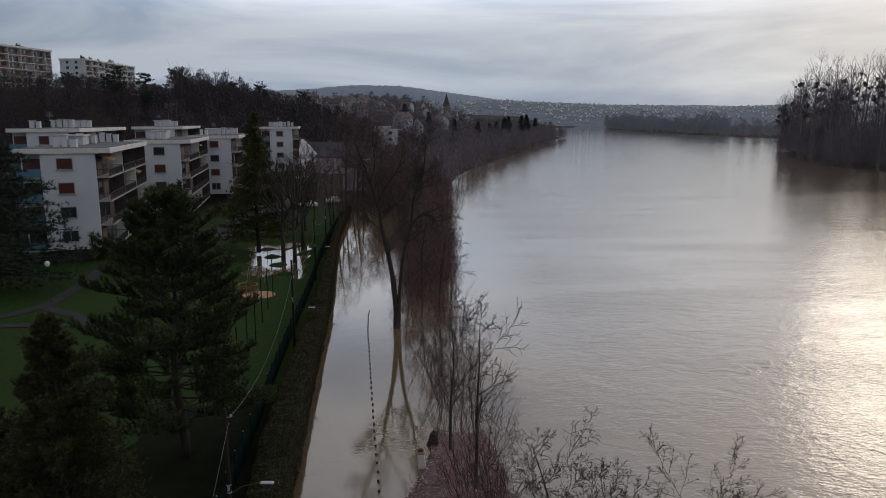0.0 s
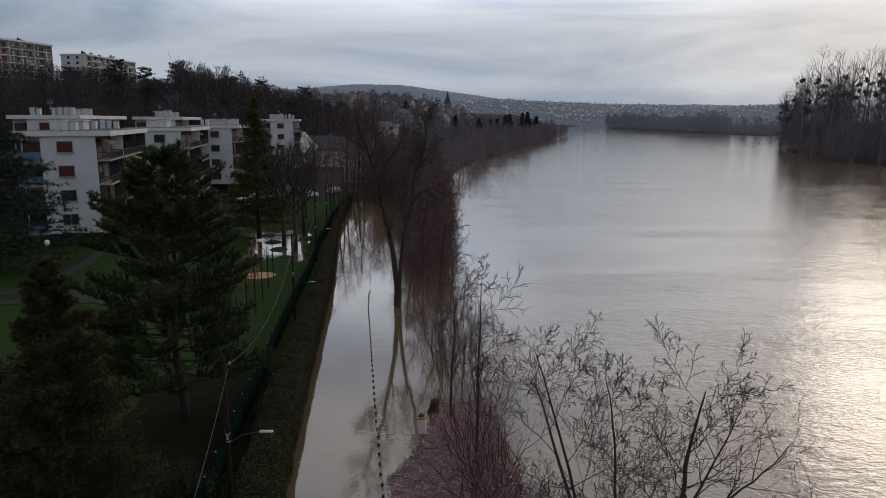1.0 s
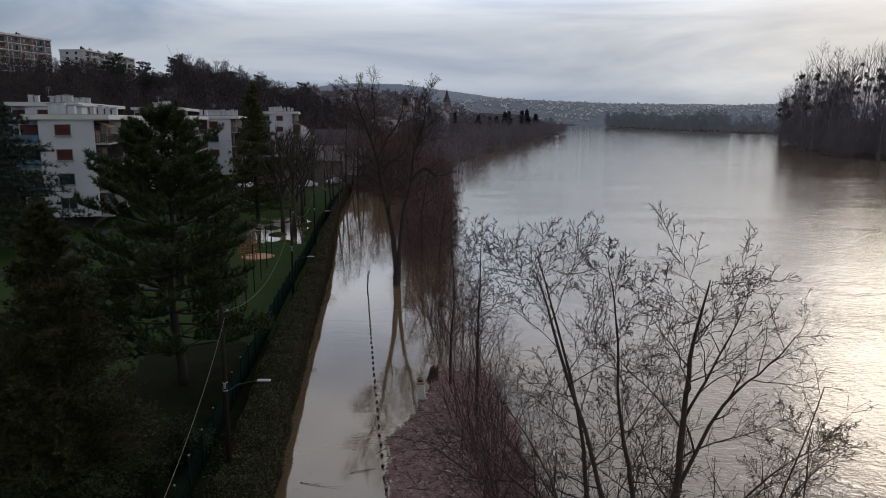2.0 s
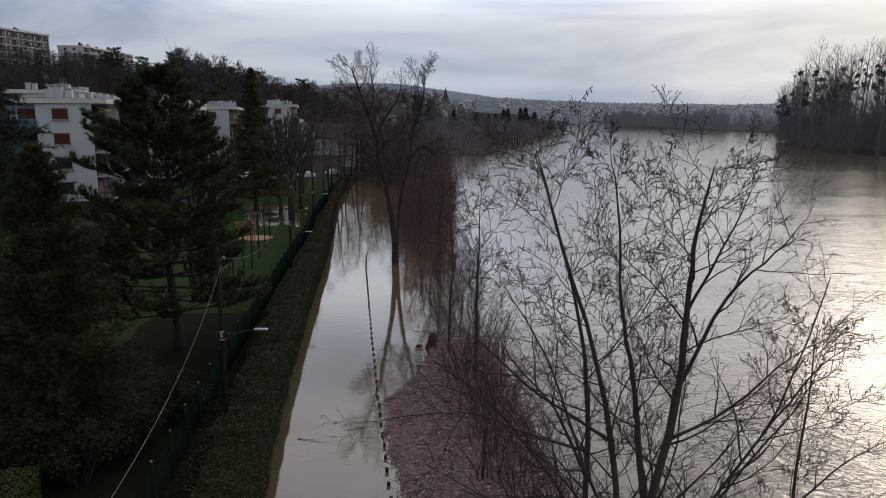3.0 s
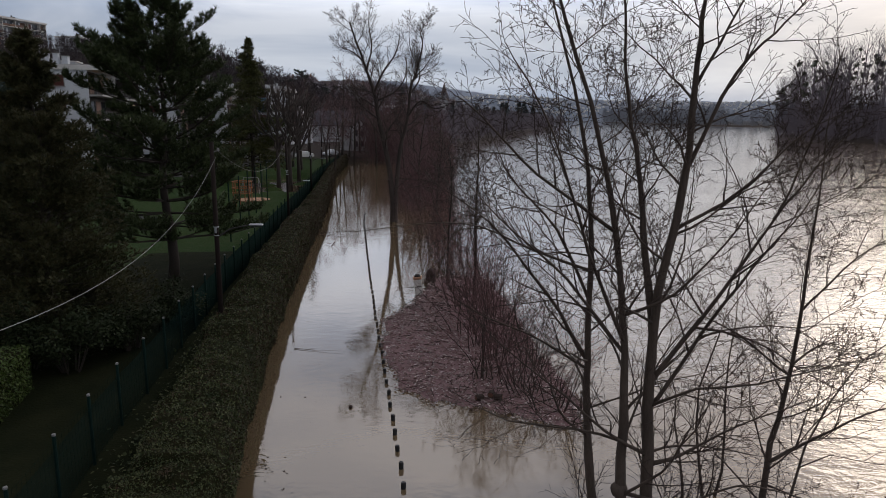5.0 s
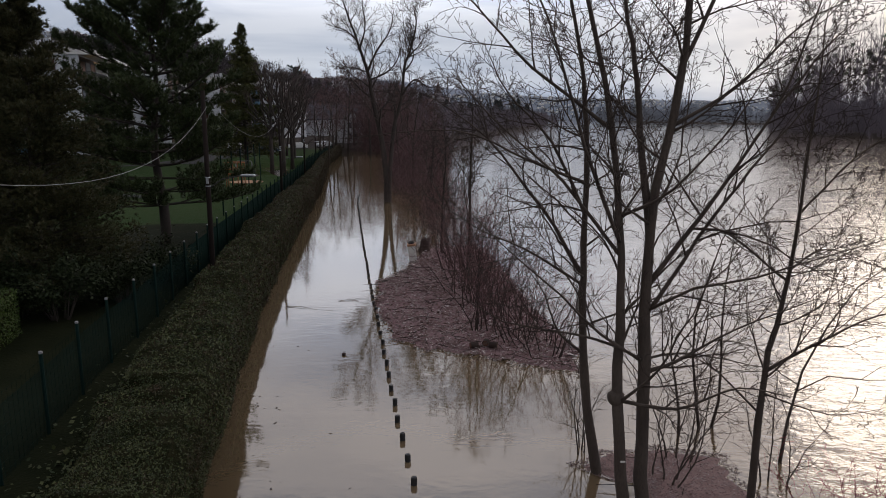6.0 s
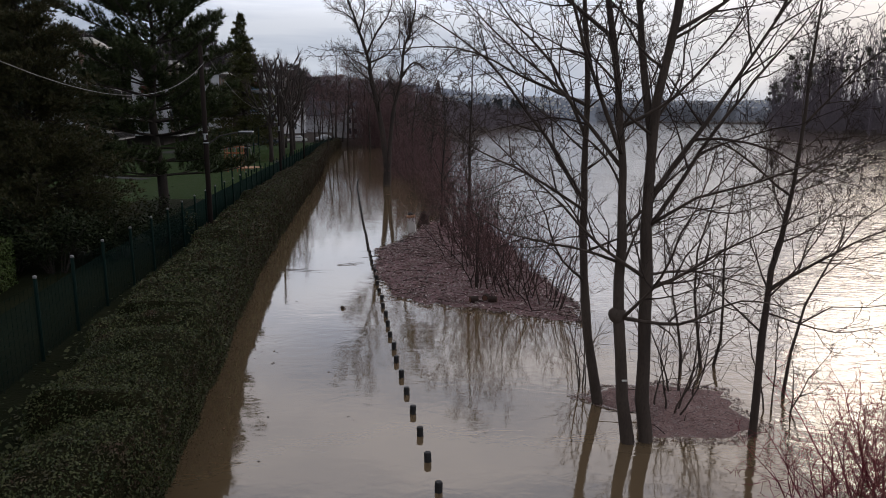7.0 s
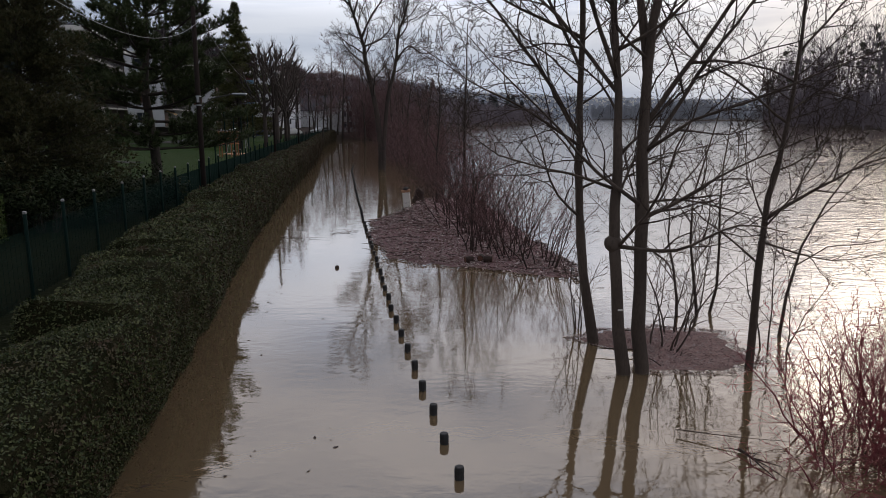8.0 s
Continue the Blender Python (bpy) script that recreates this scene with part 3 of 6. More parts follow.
def conifer(name, at, h, radius, rng, label, mat, shape, bare=2.0, whorl=0.5, per=6, rise=0.35, tuft_size=0.38, tufts=9, droop=0.0, crooked=0.15, group="", needles=12, width=0.03, cone=1.1, flat=False):
    """A conifer: trunk, boughs in whorls, sprays of needles on them. shape(f): bough length for the height f (0 low, 1 top)."""
    ob = thing(name, at, label, "tree", group)
    trunk, boughs, crown = Geo(), Geo(), Joined()
    n = 10
    pts = [Vector((crooked * math.sin(i * 1.3) * i / n, crooked * math.cos(i * 0.9) * i / n, -0.3 + (h + 0.3) * i / n)) for i in range(n + 1)]
    r0 = h * 0.018
    trunk.tube(pts, [max(r0 * (1 - i / n), 0.02) for i in range(n + 1)], 8)
    proto = [tuft(rng, needles, 1.0, width, cone, droop) for _ in range(4)]
    z = bare
    while z < h - 0.2:
        f = (z - bare) / (h - bare)
        i = min(int((z + 0.3) / (h + 0.3) * n), n - 1)
        base = pts[i].lerp(pts[i + 1], (z + 0.3) / (h + 0.3) * n - i)
        for k in range(per):
            if rng.random() < 0.12:
                continue
            a = rng.uniform(0, 6.28)
            L = radius * shape(f) * rng.uniform(0.62, 1.12)
            up = rise * rng.uniform(0.4, 1.3) * (0.6 + 0.9 * f)
            d = Vector((math.cos(a), math.sin(a), up)).normalized()
            m = 5
            bp = [base.copy()]
            for s in range(m):
                d = (d + Vector((rng.gauss(0, 0.07), rng.gauss(0, 0.07), rng.gauss(0.02, 0.05) - droop * 0.25))).normalized()
                bp.append(bp[-1] + d * L / m)
            br = max(0.012, 0.012 * L)
            boughs.tube(bp, [br * (1 - 0.8 * q / m) for q in range(m + 1)], 4, cap=False)
            cnt = max(2, int(tufts * (0.35 + 0.65 * L / radius)))
            for s in range(cnt):
                q = 0.28 + 0.72 * (s + rng.random()) / cnt
                j = min(int(q * m), m - 1)
                p = bp[j].lerp(bp[j + 1], q * m - j)
                side = Vector((rng.gauss(0, 1), rng.gauss(0, 1), rng.gauss(0.25, 0.7) - droop * 2)).normalized()
                if flat:
                    side = Vector((side.x, side.y, side.z * 0.22 + 0.1)).normalized()
                spread = 0.34 * L * (1 - q * 0.6) * rng.random()
                p2 = p + side * spread
                if spread > 0.5 and s % 3 == 0:
                    boughs.tube([p, p2], [0.008, 0.004], 3, cap=False)
                d2 = (bp[j + 1] - bp[j]).normalized() * 0.8 + side * 0.6 + Vector((0, 0, 0.25 - droop * 1.4))
                v, fc = proto[rng.randrange(4)]
                crown.add(v, fc, toward(p2, d2, tuft_size * rng.uniform(0.7, 1.25), rng))
        z += whorl * rng.uniform(0.75, 1.25)
    v, fc = proto[0]
    crown.add(v, fc, toward(pts[-1], (0, 0, 1), tuft_size * 1.3, rng))
    part("trunk", trunk, BARK_DARK, ob, smooth=True)
    part("branchwork", boughs, BARK_DARK, ob, kind="stuff")
    part("crown", crown.done(), mat, ob, kind="stuff")
    return ob


def pine(at, h, rng):
    """A pine: level boughs that turn up at their ends, each with side shoots set with brushes of needles."""
    ob = thing("pine_tree", at, "tall dark green pine with upturned boughs on the lawn", "tree")
    trunk, boughs, crown = Geo(), Geo(), Joined()
    n = 12
    pts = [Vector((0.12 * math.sin(i * 1.1), 0.12 * math.cos(i * 0.8), -0.3 + (h + 0.2) * i / n)) for i in range(n + 1)]
    trunk.tube(pts, [max(0.30 * (1 - (i / n) ** 0.9), 0.025) for i in range(n + 1)], 10)
    proto = [tuft(rng, 13, 1.0, 0.055, 1.05) for _ in range(5)]

    def brush(a, b, size):
        d = (b - a).normalized()
        k = max(2, int((b - a).length / (size * 0.42)))
        for s in range(k):
            v, fc = proto[rng.randrange(5)]
            q = d + Vector((rng.gauss(0, 0.16), rng.gauss(0, 0.16), 0.12))
            crown.add(v, fc, toward(a.lerp(b, (s + rng.random()) / k), q, size * rng.uniform(0.75, 1.2), rng))
        v, fc = proto[rng.randrange(5)]
        crown.add(v, fc, toward(b, d + Vector((0, 0, 0.3)), size * 1.1, rng))

    z = 2.1
    while z < h - 0.25:
        f = z / h
        reach = float(np.interp(f, [0.1, 0.22, 0.42, 0.62, 0.78, 0.9, 0.97, 1.0], [4.3, 5.0, 4.9, 4.2, 3.3, 2.0, 0.9, 0.3]))
        i = min(int((z + 0.3) / (h + 0.2) * n), n - 1)
        base, a0 = pts[i].lerp(pts[i + 1], (z + 0.3) / (h + 0.2) * n - i), rng.uniform(0, 6.28)
        for k in range(7):
            if rng.random() < 0.08 + (0.25 if z < 4 else 0):
                continue
            a, L = a0 + k * 0.9 + rng.gauss(0, 0.2), reach * rng.uniform(0.55, 1.12)
            d, m = Vector((math.cos(a), math.sin(a), -0.05 + 0.62 * f ** 1.5)).normalized(), 6
            bp = [base.copy()]
            for s in range(m):
                d = (d + Vector((rng.gauss(0, 0.07), rng.gauss(0, 0.07), rng.gauss(0.02, 0.04) + 0.09 * s / m))).normalized()
                bp.append(bp[-1] + d * L / m)
            boughs.tube(bp, [max(0.014 * L * (1 - 0.8 * q / m), 0.01) for q in range(m + 1)], 4, cap=False)
            brush(bp[-2].lerp(bp[-1], 0.3), bp[-1] + Vector((0, 0, 0.1)), 0.25)
            shoots = int(6 + 5.2 * L)
            for s in range(shoots):
                q = 0.30 + 0.68 * (s + rng.random()) / shoots
                j = min(int(q * m), m - 1)
                p, t = bp[j].lerp(bp[j + 1], q * m - j), (bp[j + 1] - bp[j]).normalized()
                side = Vector((-t.y, t.x, 0)) * (1 if s % 2 else -1)
                l2 = (0.30 * L * (1.15 - q) + 0.32) * rng.uniform(0.6, 1.2)
                e = (t * 0.75 + side * rng.uniform(0.5, 1.0) + Vector((0, 0, rng.uniform(0.05, 0.5)))).normalized()
                mid = p + e * l2 * 0.55
                tip = mid + (e + Vector((0, 0, 0.75))).normalized() * l2 * 0.5
                boughs.tube([p, mid, tip], [0.010, 0.008, 0.005], 3, cap=False)
                brush(p.lerp(mid, 0.45), mid, 0.25)
                brush(mid, tip, 0.27)
        z += (0.64 if f < 0.6 else 0.46) * rng.uniform(0.75, 1.25)
    brush(pts[-2], pts[-1], 0.34)
    part("trunk", trunk, BARK_DARK, ob, smooth=True)
    part("branchwork", boughs, BARK_DARK, ob, kind="stuff")
    part("crown", crown.done(), NEEDLE, ob, "dark needles in upturned brushes", "stuff")
    return ob


rng = random.Random(7)

# alders in the flood beside the road
bare_tree("alder_tree", ALDER, rng, 0, 0, (3.51, 13.3, 0), "bare grey alder stem leaning out of the flood water", "alders in the flood",
          guides=[([(3.51, 13.3, -0.4), (3.08, 13.3, 2.21), (2.99, 13.3, 4.41), (2.95, 13.25, 6.94), (2.75, 13.2, 8.9), (2.2, 13.2, 11.1), (1.7, 13.1, 12.7)], 0.125)],
          limbs=[([(3.0, 13.35, 4.43), (2.12, 13.5, 5.8), (0.93, 13.6, 7.28), (-0.32, 13.8, 8.17)], 0.06), ([(2.99, 13.3, 4.3), (1.75, 13.2, 5.0), (0.71, 13.0, 5.5), (-0.46, 12.8, 6.3)], 0.04), ([(2.96, 13.3, 5.8), (2.3, 13.6, 7.17), (1.38, 13.8, 8.2), (0.9, 14, 9.2)], 0.045), ([(2.9, 13.2, 6.4), (1.68, 13.0, 6.86), (0.3, 12.8, 7.42), (-1.8, 12.6, 7.27)], 0.04)], cones=700)
bare_tree("alder_tree", ALDER, rng, 0, 0, (3.64, 11.4, 0), "bare grey alder stem with a knob, standing in water", "alders in the flood",
          guides=[([(3.64, 11.4, -0.4), (3.28, 11.4, 2.48), (3.25, 11.4, 5.2), (2.85, 11.4, 8.2), (2.0, 11.4, 11.06), (1.5, 11.5, 12.6)], 0.14)],
          limbs=[([(3.26, 11.35, 2.57), (4.29, 11.0, 2.46), (5.28, 10.8, 2.93), (6.2, 10.7, 2.8)], 0.05), ([(3.24, 11.4, 5.4), (2.4, 10.9, 7.2), (1.7, 10.6, 9.2), (0.9, 10.5, 10.6)], 0.05), ([(3.24, 11.4, 5.24), (2.19, 11.7, 6.54), (1.19, 11.9, 7.42), (0.19, 12.1, 8.48)], 0.045), ([(3.05, 11.4, 7.39), (1.56, 11.2, 8.49), (0.55, 11.0, 9.48), (0.06, 10.9, 9.87)], 0.04), ([(3.24, 11.3, 5.86), (3.97, 11.0, 6.44), (4.93, 10.9, 7.61), (5.41, 10.8, 8.5)], 0.04)], cones=700)
bare_tree("alder_tree", ALDER, rng, 0, 0, (3.94, 11.5, 0), "tall bare forked alder standing in the flood water", "alders in the flood",
          guides=[([(3.94, 11.5, -0.4), (3.82, 11.5, 2.45), (3.77, 11.45, 5.7), (4.08, 11.3, 8.3), (4.21, 11.3, 10.38), (4.3, 11.3, 11.6), (4.5, 11.3, 12.5)], 0.155),
                  ([(3.77, 11.47, 5.6), (3.54, 11.6, 7.4), (3.38, 11.6, 8.6), (3.12, 11.6, 10.03), (2.98, 11.6, 11.7), (2.8, 11.6, 12.7)], 0.085)],
          limbs=[([(3.8, 11.4, 2.95), (4.34, 11.3, 3.27), (5.33, 11.2, 3.9), (6.82, 11.1, 4.53)], 0.055), ([(3.85, 11.45, 4.6), (4.9, 11.3, 6.4), (5.9, 11.2, 8.2), (6.6, 11.2, 10.6)], 0.055), ([(3.81, 11.4, 4.15), (4.69, 11.6, 5.5), (5.65, 11.8, 6.73), (6.61, 12, 7.8), (7.08, 12.1, 8.67)], 0.05), ([(3.8, 11.4, 3.21), (4.64, 11.7, 3.28), (5.75, 11.9, 3.02), (6.78, 12.1, 2.76)], 0.035), ([(4.05, 11.3, 7.52), (5.04, 11.2, 8.2), (6.0, 11.1, 9.19), (6.82, 11.1, 9.6)], 0.04), ([(4.1, 11.3, 8.5), (4.9, 11.3, 10.2), (5.6, 11.2, 11.0), (6.1, 11.2, 11.6)], 0.045), ([(5.6, 11.2, 7.7), (6.6, 11.3, 8.9), (7.2, 11.3, 9.4)], 0.03), ([(4.2, 11.3, 10.0), (5.0, 11.5, 11.4), (5.3, 11.6, 12.1)], 0.035)], cones=1000)
bare_tree("alder_tree", ALDER, rng, 0, 0, (6.09, 11.7, 0), "slender bare alder with spreading boughs over the river", "alders in the flood",
          guides=[([(6.09, 11.7, -0.4), (6.18, 11.7, 2.71), (6.47, 11.7, 4.88), (6.65, 11.7, 7.42), (6.75, 11.7, 9.6)], 0.09)],
          limbs=[([(6.2, 11.6, 2.85), (7.08, 11.6, 3.5), (8.18, 11.6, 4.04), (9.2, 11.6, 4.1)], 0.045), ([(6.2, 11.6, 2.4), (7.3, 11.3, 2.2), (8.3, 11.2, 2.4)], 0.025), ([(6.41, 11.7, 4.68), (5.4, 11.8, 5.5), (4.58, 11.9, 5.91), (4.2, 12, 6.4)], 0.03), ([(6.4, 11.7, 4.9), (7.25, 11.9, 5.25), (8.29, 12, 4.86)], 0.03), ([(6.55, 11.7, 6.0), (7.4, 11.5, 7.0), (8.3, 11.4, 7.6)], 0.03)], cones=1000)
for x, y, h, lx in ((6.55, 15.5, 6.5, -0.03), (6.8, 15.6, 6.0, 0.08), (5.9, 15.2, 4.5, -0.05), (4.75, 14.0, 5.0, 0.12), (7.6, 13.6, 7.5, 0.1)):
    bare_tree("alder_sapling", SHRUB, rng, h, 0.045, (x, y, 0), "thin bare alder sapling rising from the flood", "saplings in the flood", (lx, 0.02), mats=(BARK, TWIG, TWIG))


def shrub(at, stems, h, spread, rng, label, mats, group=""):
    """A bush of many bare shoots from one stool."""
    ob = thing("bare_shrub", at, label, "shrub", group)
    out = [Geo(), Geo()]
    for k in range(stems):
        a, q = rng.uniform(0, 6.28), rng.uniform(0, 1) ** 0.7
        p = Vector((math.cos(a) * q * spread * 0.35, math.sin(a) * q * spread * 0.35, -0.2))
        d = Vector((math.cos(a) * q * spread / h, math.sin(a) * q * spread / h, 1))
        grow(out, p, d, h * rng.uniform(0.6, 1.1), 0.013 * h ** 0.5, 0, SHRUB, rng)
    part("brushwood", out[0], mats[0], ob, kind="stuff")
    part("crown", out[1], mats[1], ob, "bare reddish twigs", "stuff")
    return ob


knob_tree = bpy.data.objects["alder_tree.001"]
g = Geo()
g.lathe([(0.06, -0.14), (0.14, -0.07), (0.165, 0.02), (0.15, 0.1), (0.08, 0.16)], 9, (-0.37, 0.0, 2.5))
part("knob", g, BARK, knob_tree, "swollen knob on the stem", smooth=True)
g = Geo()
g.box(-0.26, -0.150, 1.28, -0.17, -0.120, 1.305)
part("painted_mark", g, WHITE_PAINT, knob_tree, "white painted mark")
RED = (TWIG_RED, TWIG_RED)
BROWN = (TWIG, FRAY)
for x, y, n, h, sp in ((6.4, 8.6, 24, 2.1, 2.1), (7.6, 9.6, 28, 2.1, 2.0), (5.6, 7.5, 15, 1.4, 1.7), (7.2, 7.4, 44, 1.9, 2.0), (8.3, 8.4, 44, 2.1, 2.0), (6.7, 7.0, 34, 1.5, 1.8), (7.4, 8.4, 30, 1.9, 1.8)):
    shrub((x, y, 0), n, h, sp, rng, "reddish bare shrub at the river's edge", RED, "shrubs at the water")
for x, y, n, h, sp in ((4.7, 12.9, 5, 3.4, 1.0), (5.4, 13.9, 4, 3.6, 0.9), (7.0, 12.7, 5, 2.8, 1.0), (3.3, 14.2, 4, 2.6, 0.9)):
    shrub((x, y, 0), n, h, sp, rng, "sparse bare suckers between the alder stems", (BARK, TWIG), "suckers in the flood")
for x, y, n, h, sp in ((1.5, 24.0, 20, 4.2, 1.6), (2.5, 23.2, 13, 3.4, 1.5), (3.5, 21.0, 13, 3.6, 1.5), (2.9, 22.4, 12, 3.2, 1.5), (3.9, 22.6, 12, 3.3, 1.7), (2.0, 25.8, 18, 4.0, 1.9), (3.3, 25.0, 14, 3.6, 1.8), (1.0, 29.5, 16, 4.0, 2.0), (2.2, 30.5, 16, 4.2, 2.2), (0.9, 34.0, 16, 4.2, 2.0), (0.2, 45.5, 18, 4.8, 2.4), (1.4, 27.5, 16, 3.8, 2.0), (2.6, 28, 16, 4.2, 2.2), (1.5, 31.5, 16, 4.2, 2.0), (2.6, 33, 16, 4.4, 2.4),
                       (1.5, 36.0, 16, 4.4, 2.0), (2.4, 38, 16, 4.6, 2.6), (0.7, 42, 18, 4.8, 2.2), (1.9, 43.5, 16, 4.8, 2.6), (-0.4, 48, 18, 5.0, 2.8), (1.4, 49, 18, 5.0, 2.8), (-1.0, 54, 20, 5.2, 3.0), (1.1, 55, 20, 5.0, 3.0), (-1.5, 60, 20, 5.4, 3.0), (0.8, 61.5, 20, 5.0, 3.0)):
    shrub((x, y, 0), round(n * 0.6), h, sp, rng, "bare brown thicket growing out of the flood debris", BROWN, "thicket on the bank")
bare_tree("willow_tree", PARK, rng, 9.5, 0.13, (1.6, 34.3, 0), "bare leaning riverside tree in the thicket", "bank trees", (0.05, 0.02), mats=(BARK_DARK, BARK_DARK, TWIG))
bare_tree("willow_tree", PARK, rng, 8.5, 0.11, (0.3, 38.8, 0), "bare leaning riverside tree in the thicket", "bank trees", (-0.08, 0.02), mats=(BARK_DARK, BARK_DARK, TWIG))

# two-stemmed tree by the flooded road
bare_tree("plane_tree", PLANE, rng, 0, 0, (-4.45, 64.2, 0), "tall bare two-stemmed tree standing in the flooded road", "bank trees",
          guides=[([(-4.55, 64.2, -0.4), (-4.56, 64.2, 2.2), (-4.95, 64.2, 5.6), (-5.8, 64.2, 9.8), (-6.0, 64.2, 11.3), (-7.0, 64.3, 14.4), (-7.6, 64.2, 16.1), (-8.2, 64.2, 17.8)], 0.36), ([(-4.36, 64.15, -0.4), (-4.30, 64.15, 2.2), (-3.85, 64.2, 6.5), (-3.2, 64.2, 9.1), (-2.8, 64.2, 12.3), (-2.4, 64.2, 13.2), (-1.75, 64.2, 15.7), (-1.95, 64.2, 16.9)], 0.28)],
          limbs=[([(-5.9, 64.2, 11.9), (-5.2, 64.0, 13.6), (-4.1, 63.8, 15.1), (-3.7, 63.6, 16.8)], 0.13), ([(-5.95, 64.2, 11.0), (-4.4, 64.5, 11.7), (-3.4, 64.9, 13.0), (-3.2, 65.2, 15.0)], 0.11),
                 ([(-3.2, 64.2, 9.6), (-1.9, 63.6, 11.0), (-0.6, 63.3, 10.3), (0.9, 63.1, 10.8)], 0.12), ([(-6.6, 64.2, 13.6), (-6.2, 63.6, 15.6), (-6.4, 63.2, 17.6), (-6.2, 63, 18.9)], 0.10),
                 ([(-7.0, 64.3, 14.4), (-8.0, 64.6, 15.3), (-9.0, 64.8, 15.7), (-9.5, 65, 16.4)], 0.08), ([(-2.5, 64.2, 13.0), (-1.4, 64.6, 14.2), (-0.8, 64.9, 15.4)], 0.08), ([(-2.9, 64.2, 11.6), (-2.0, 65, 13.2), (-2.8, 65.4, 15.4), (-3.0, 65.6, 17.0)], 0.09),
                 ([(-5.3, 64.2, 7.6), (-6.6, 63.8, 9.4), (-7.2, 63.5, 10.2)], 0.06), ([(-3.5, 64.2, 8.0), (-2.2, 64.8, 9.0), (-1.2, 65.2, 9.6)], 0.06)], mats=(BARK_DARK, BARK_DARK, TWIG))
# low drooping tree at the river's edge
bare_tree("alder_tree", dict(PLANE, lift=[0.05, -0.02, -0.03, -0.02], angle=[78, 40, 40], ratio=[0.40, 0.4, 0.35], kids=[22, 9, 5], rmin=0.011), rng, 7.0, 0.1, (1.0, 79.5, 0), "small bare tree with level drooping branches at the bank", "bank trees", mats=(BARK_DARK, TWIG, TWIG))

# conifers behind the fence
pine((-14.3, 35.7, 1.1), 14.6, rng)
conifer("cypress_tree", (-14.3, 24.2, 1.1), 11.3, 3.5, rng, "dense dark green and rusty cypress beside the fence", FROND, lambda f: (1 - f) ** 0.8 + 0.05, bare=0.5, whorl=0.26, per=10, rise=0.4, tuft_size=0.17, tufts=120, needles=7, width=0.10, cone=0.8)
conifer("cypress_tree", (-18.0, 25.6, 1.2), 7.6, 2.7, rng, "smaller dark green cypress on the lawn", FROND, lambda f: (1 - f) ** 0.7 + 0.05, bare=0.4, whorl=0.34, per=9, rise=0.4, tuft_size=0.27, tufts=44, needles=6, width=0.12, cone=0.9)
conifer("cedar_tree", (-48.5, 75, 1.4), 16.5, 9.0, rng, "dark cedar with level drooping branches near the flats", CEDAR, lambda f: (1 - f) ** 0.55 + 0.06, bare=1.5, whorl=0.7, per=8, rise=0.02, tuft_size=0.6, tufts=42, droop=0.12, width=0.07, needles=8, flat=True)
conifer("golden_conifer", (-27.2, 102, 0.6), 19.7, 6.2, rng, "tall conifer with golden green drooping sprays", NEEDLE_YELLOW, lambda f: (1 - f) ** 0.95 + 0.04, bare=1.5, whorl=0.42, per=6, rise=0.22, tuft_size=0.6, tufts=34, droop=0.12, width=0.07, needles=8, flat=True)


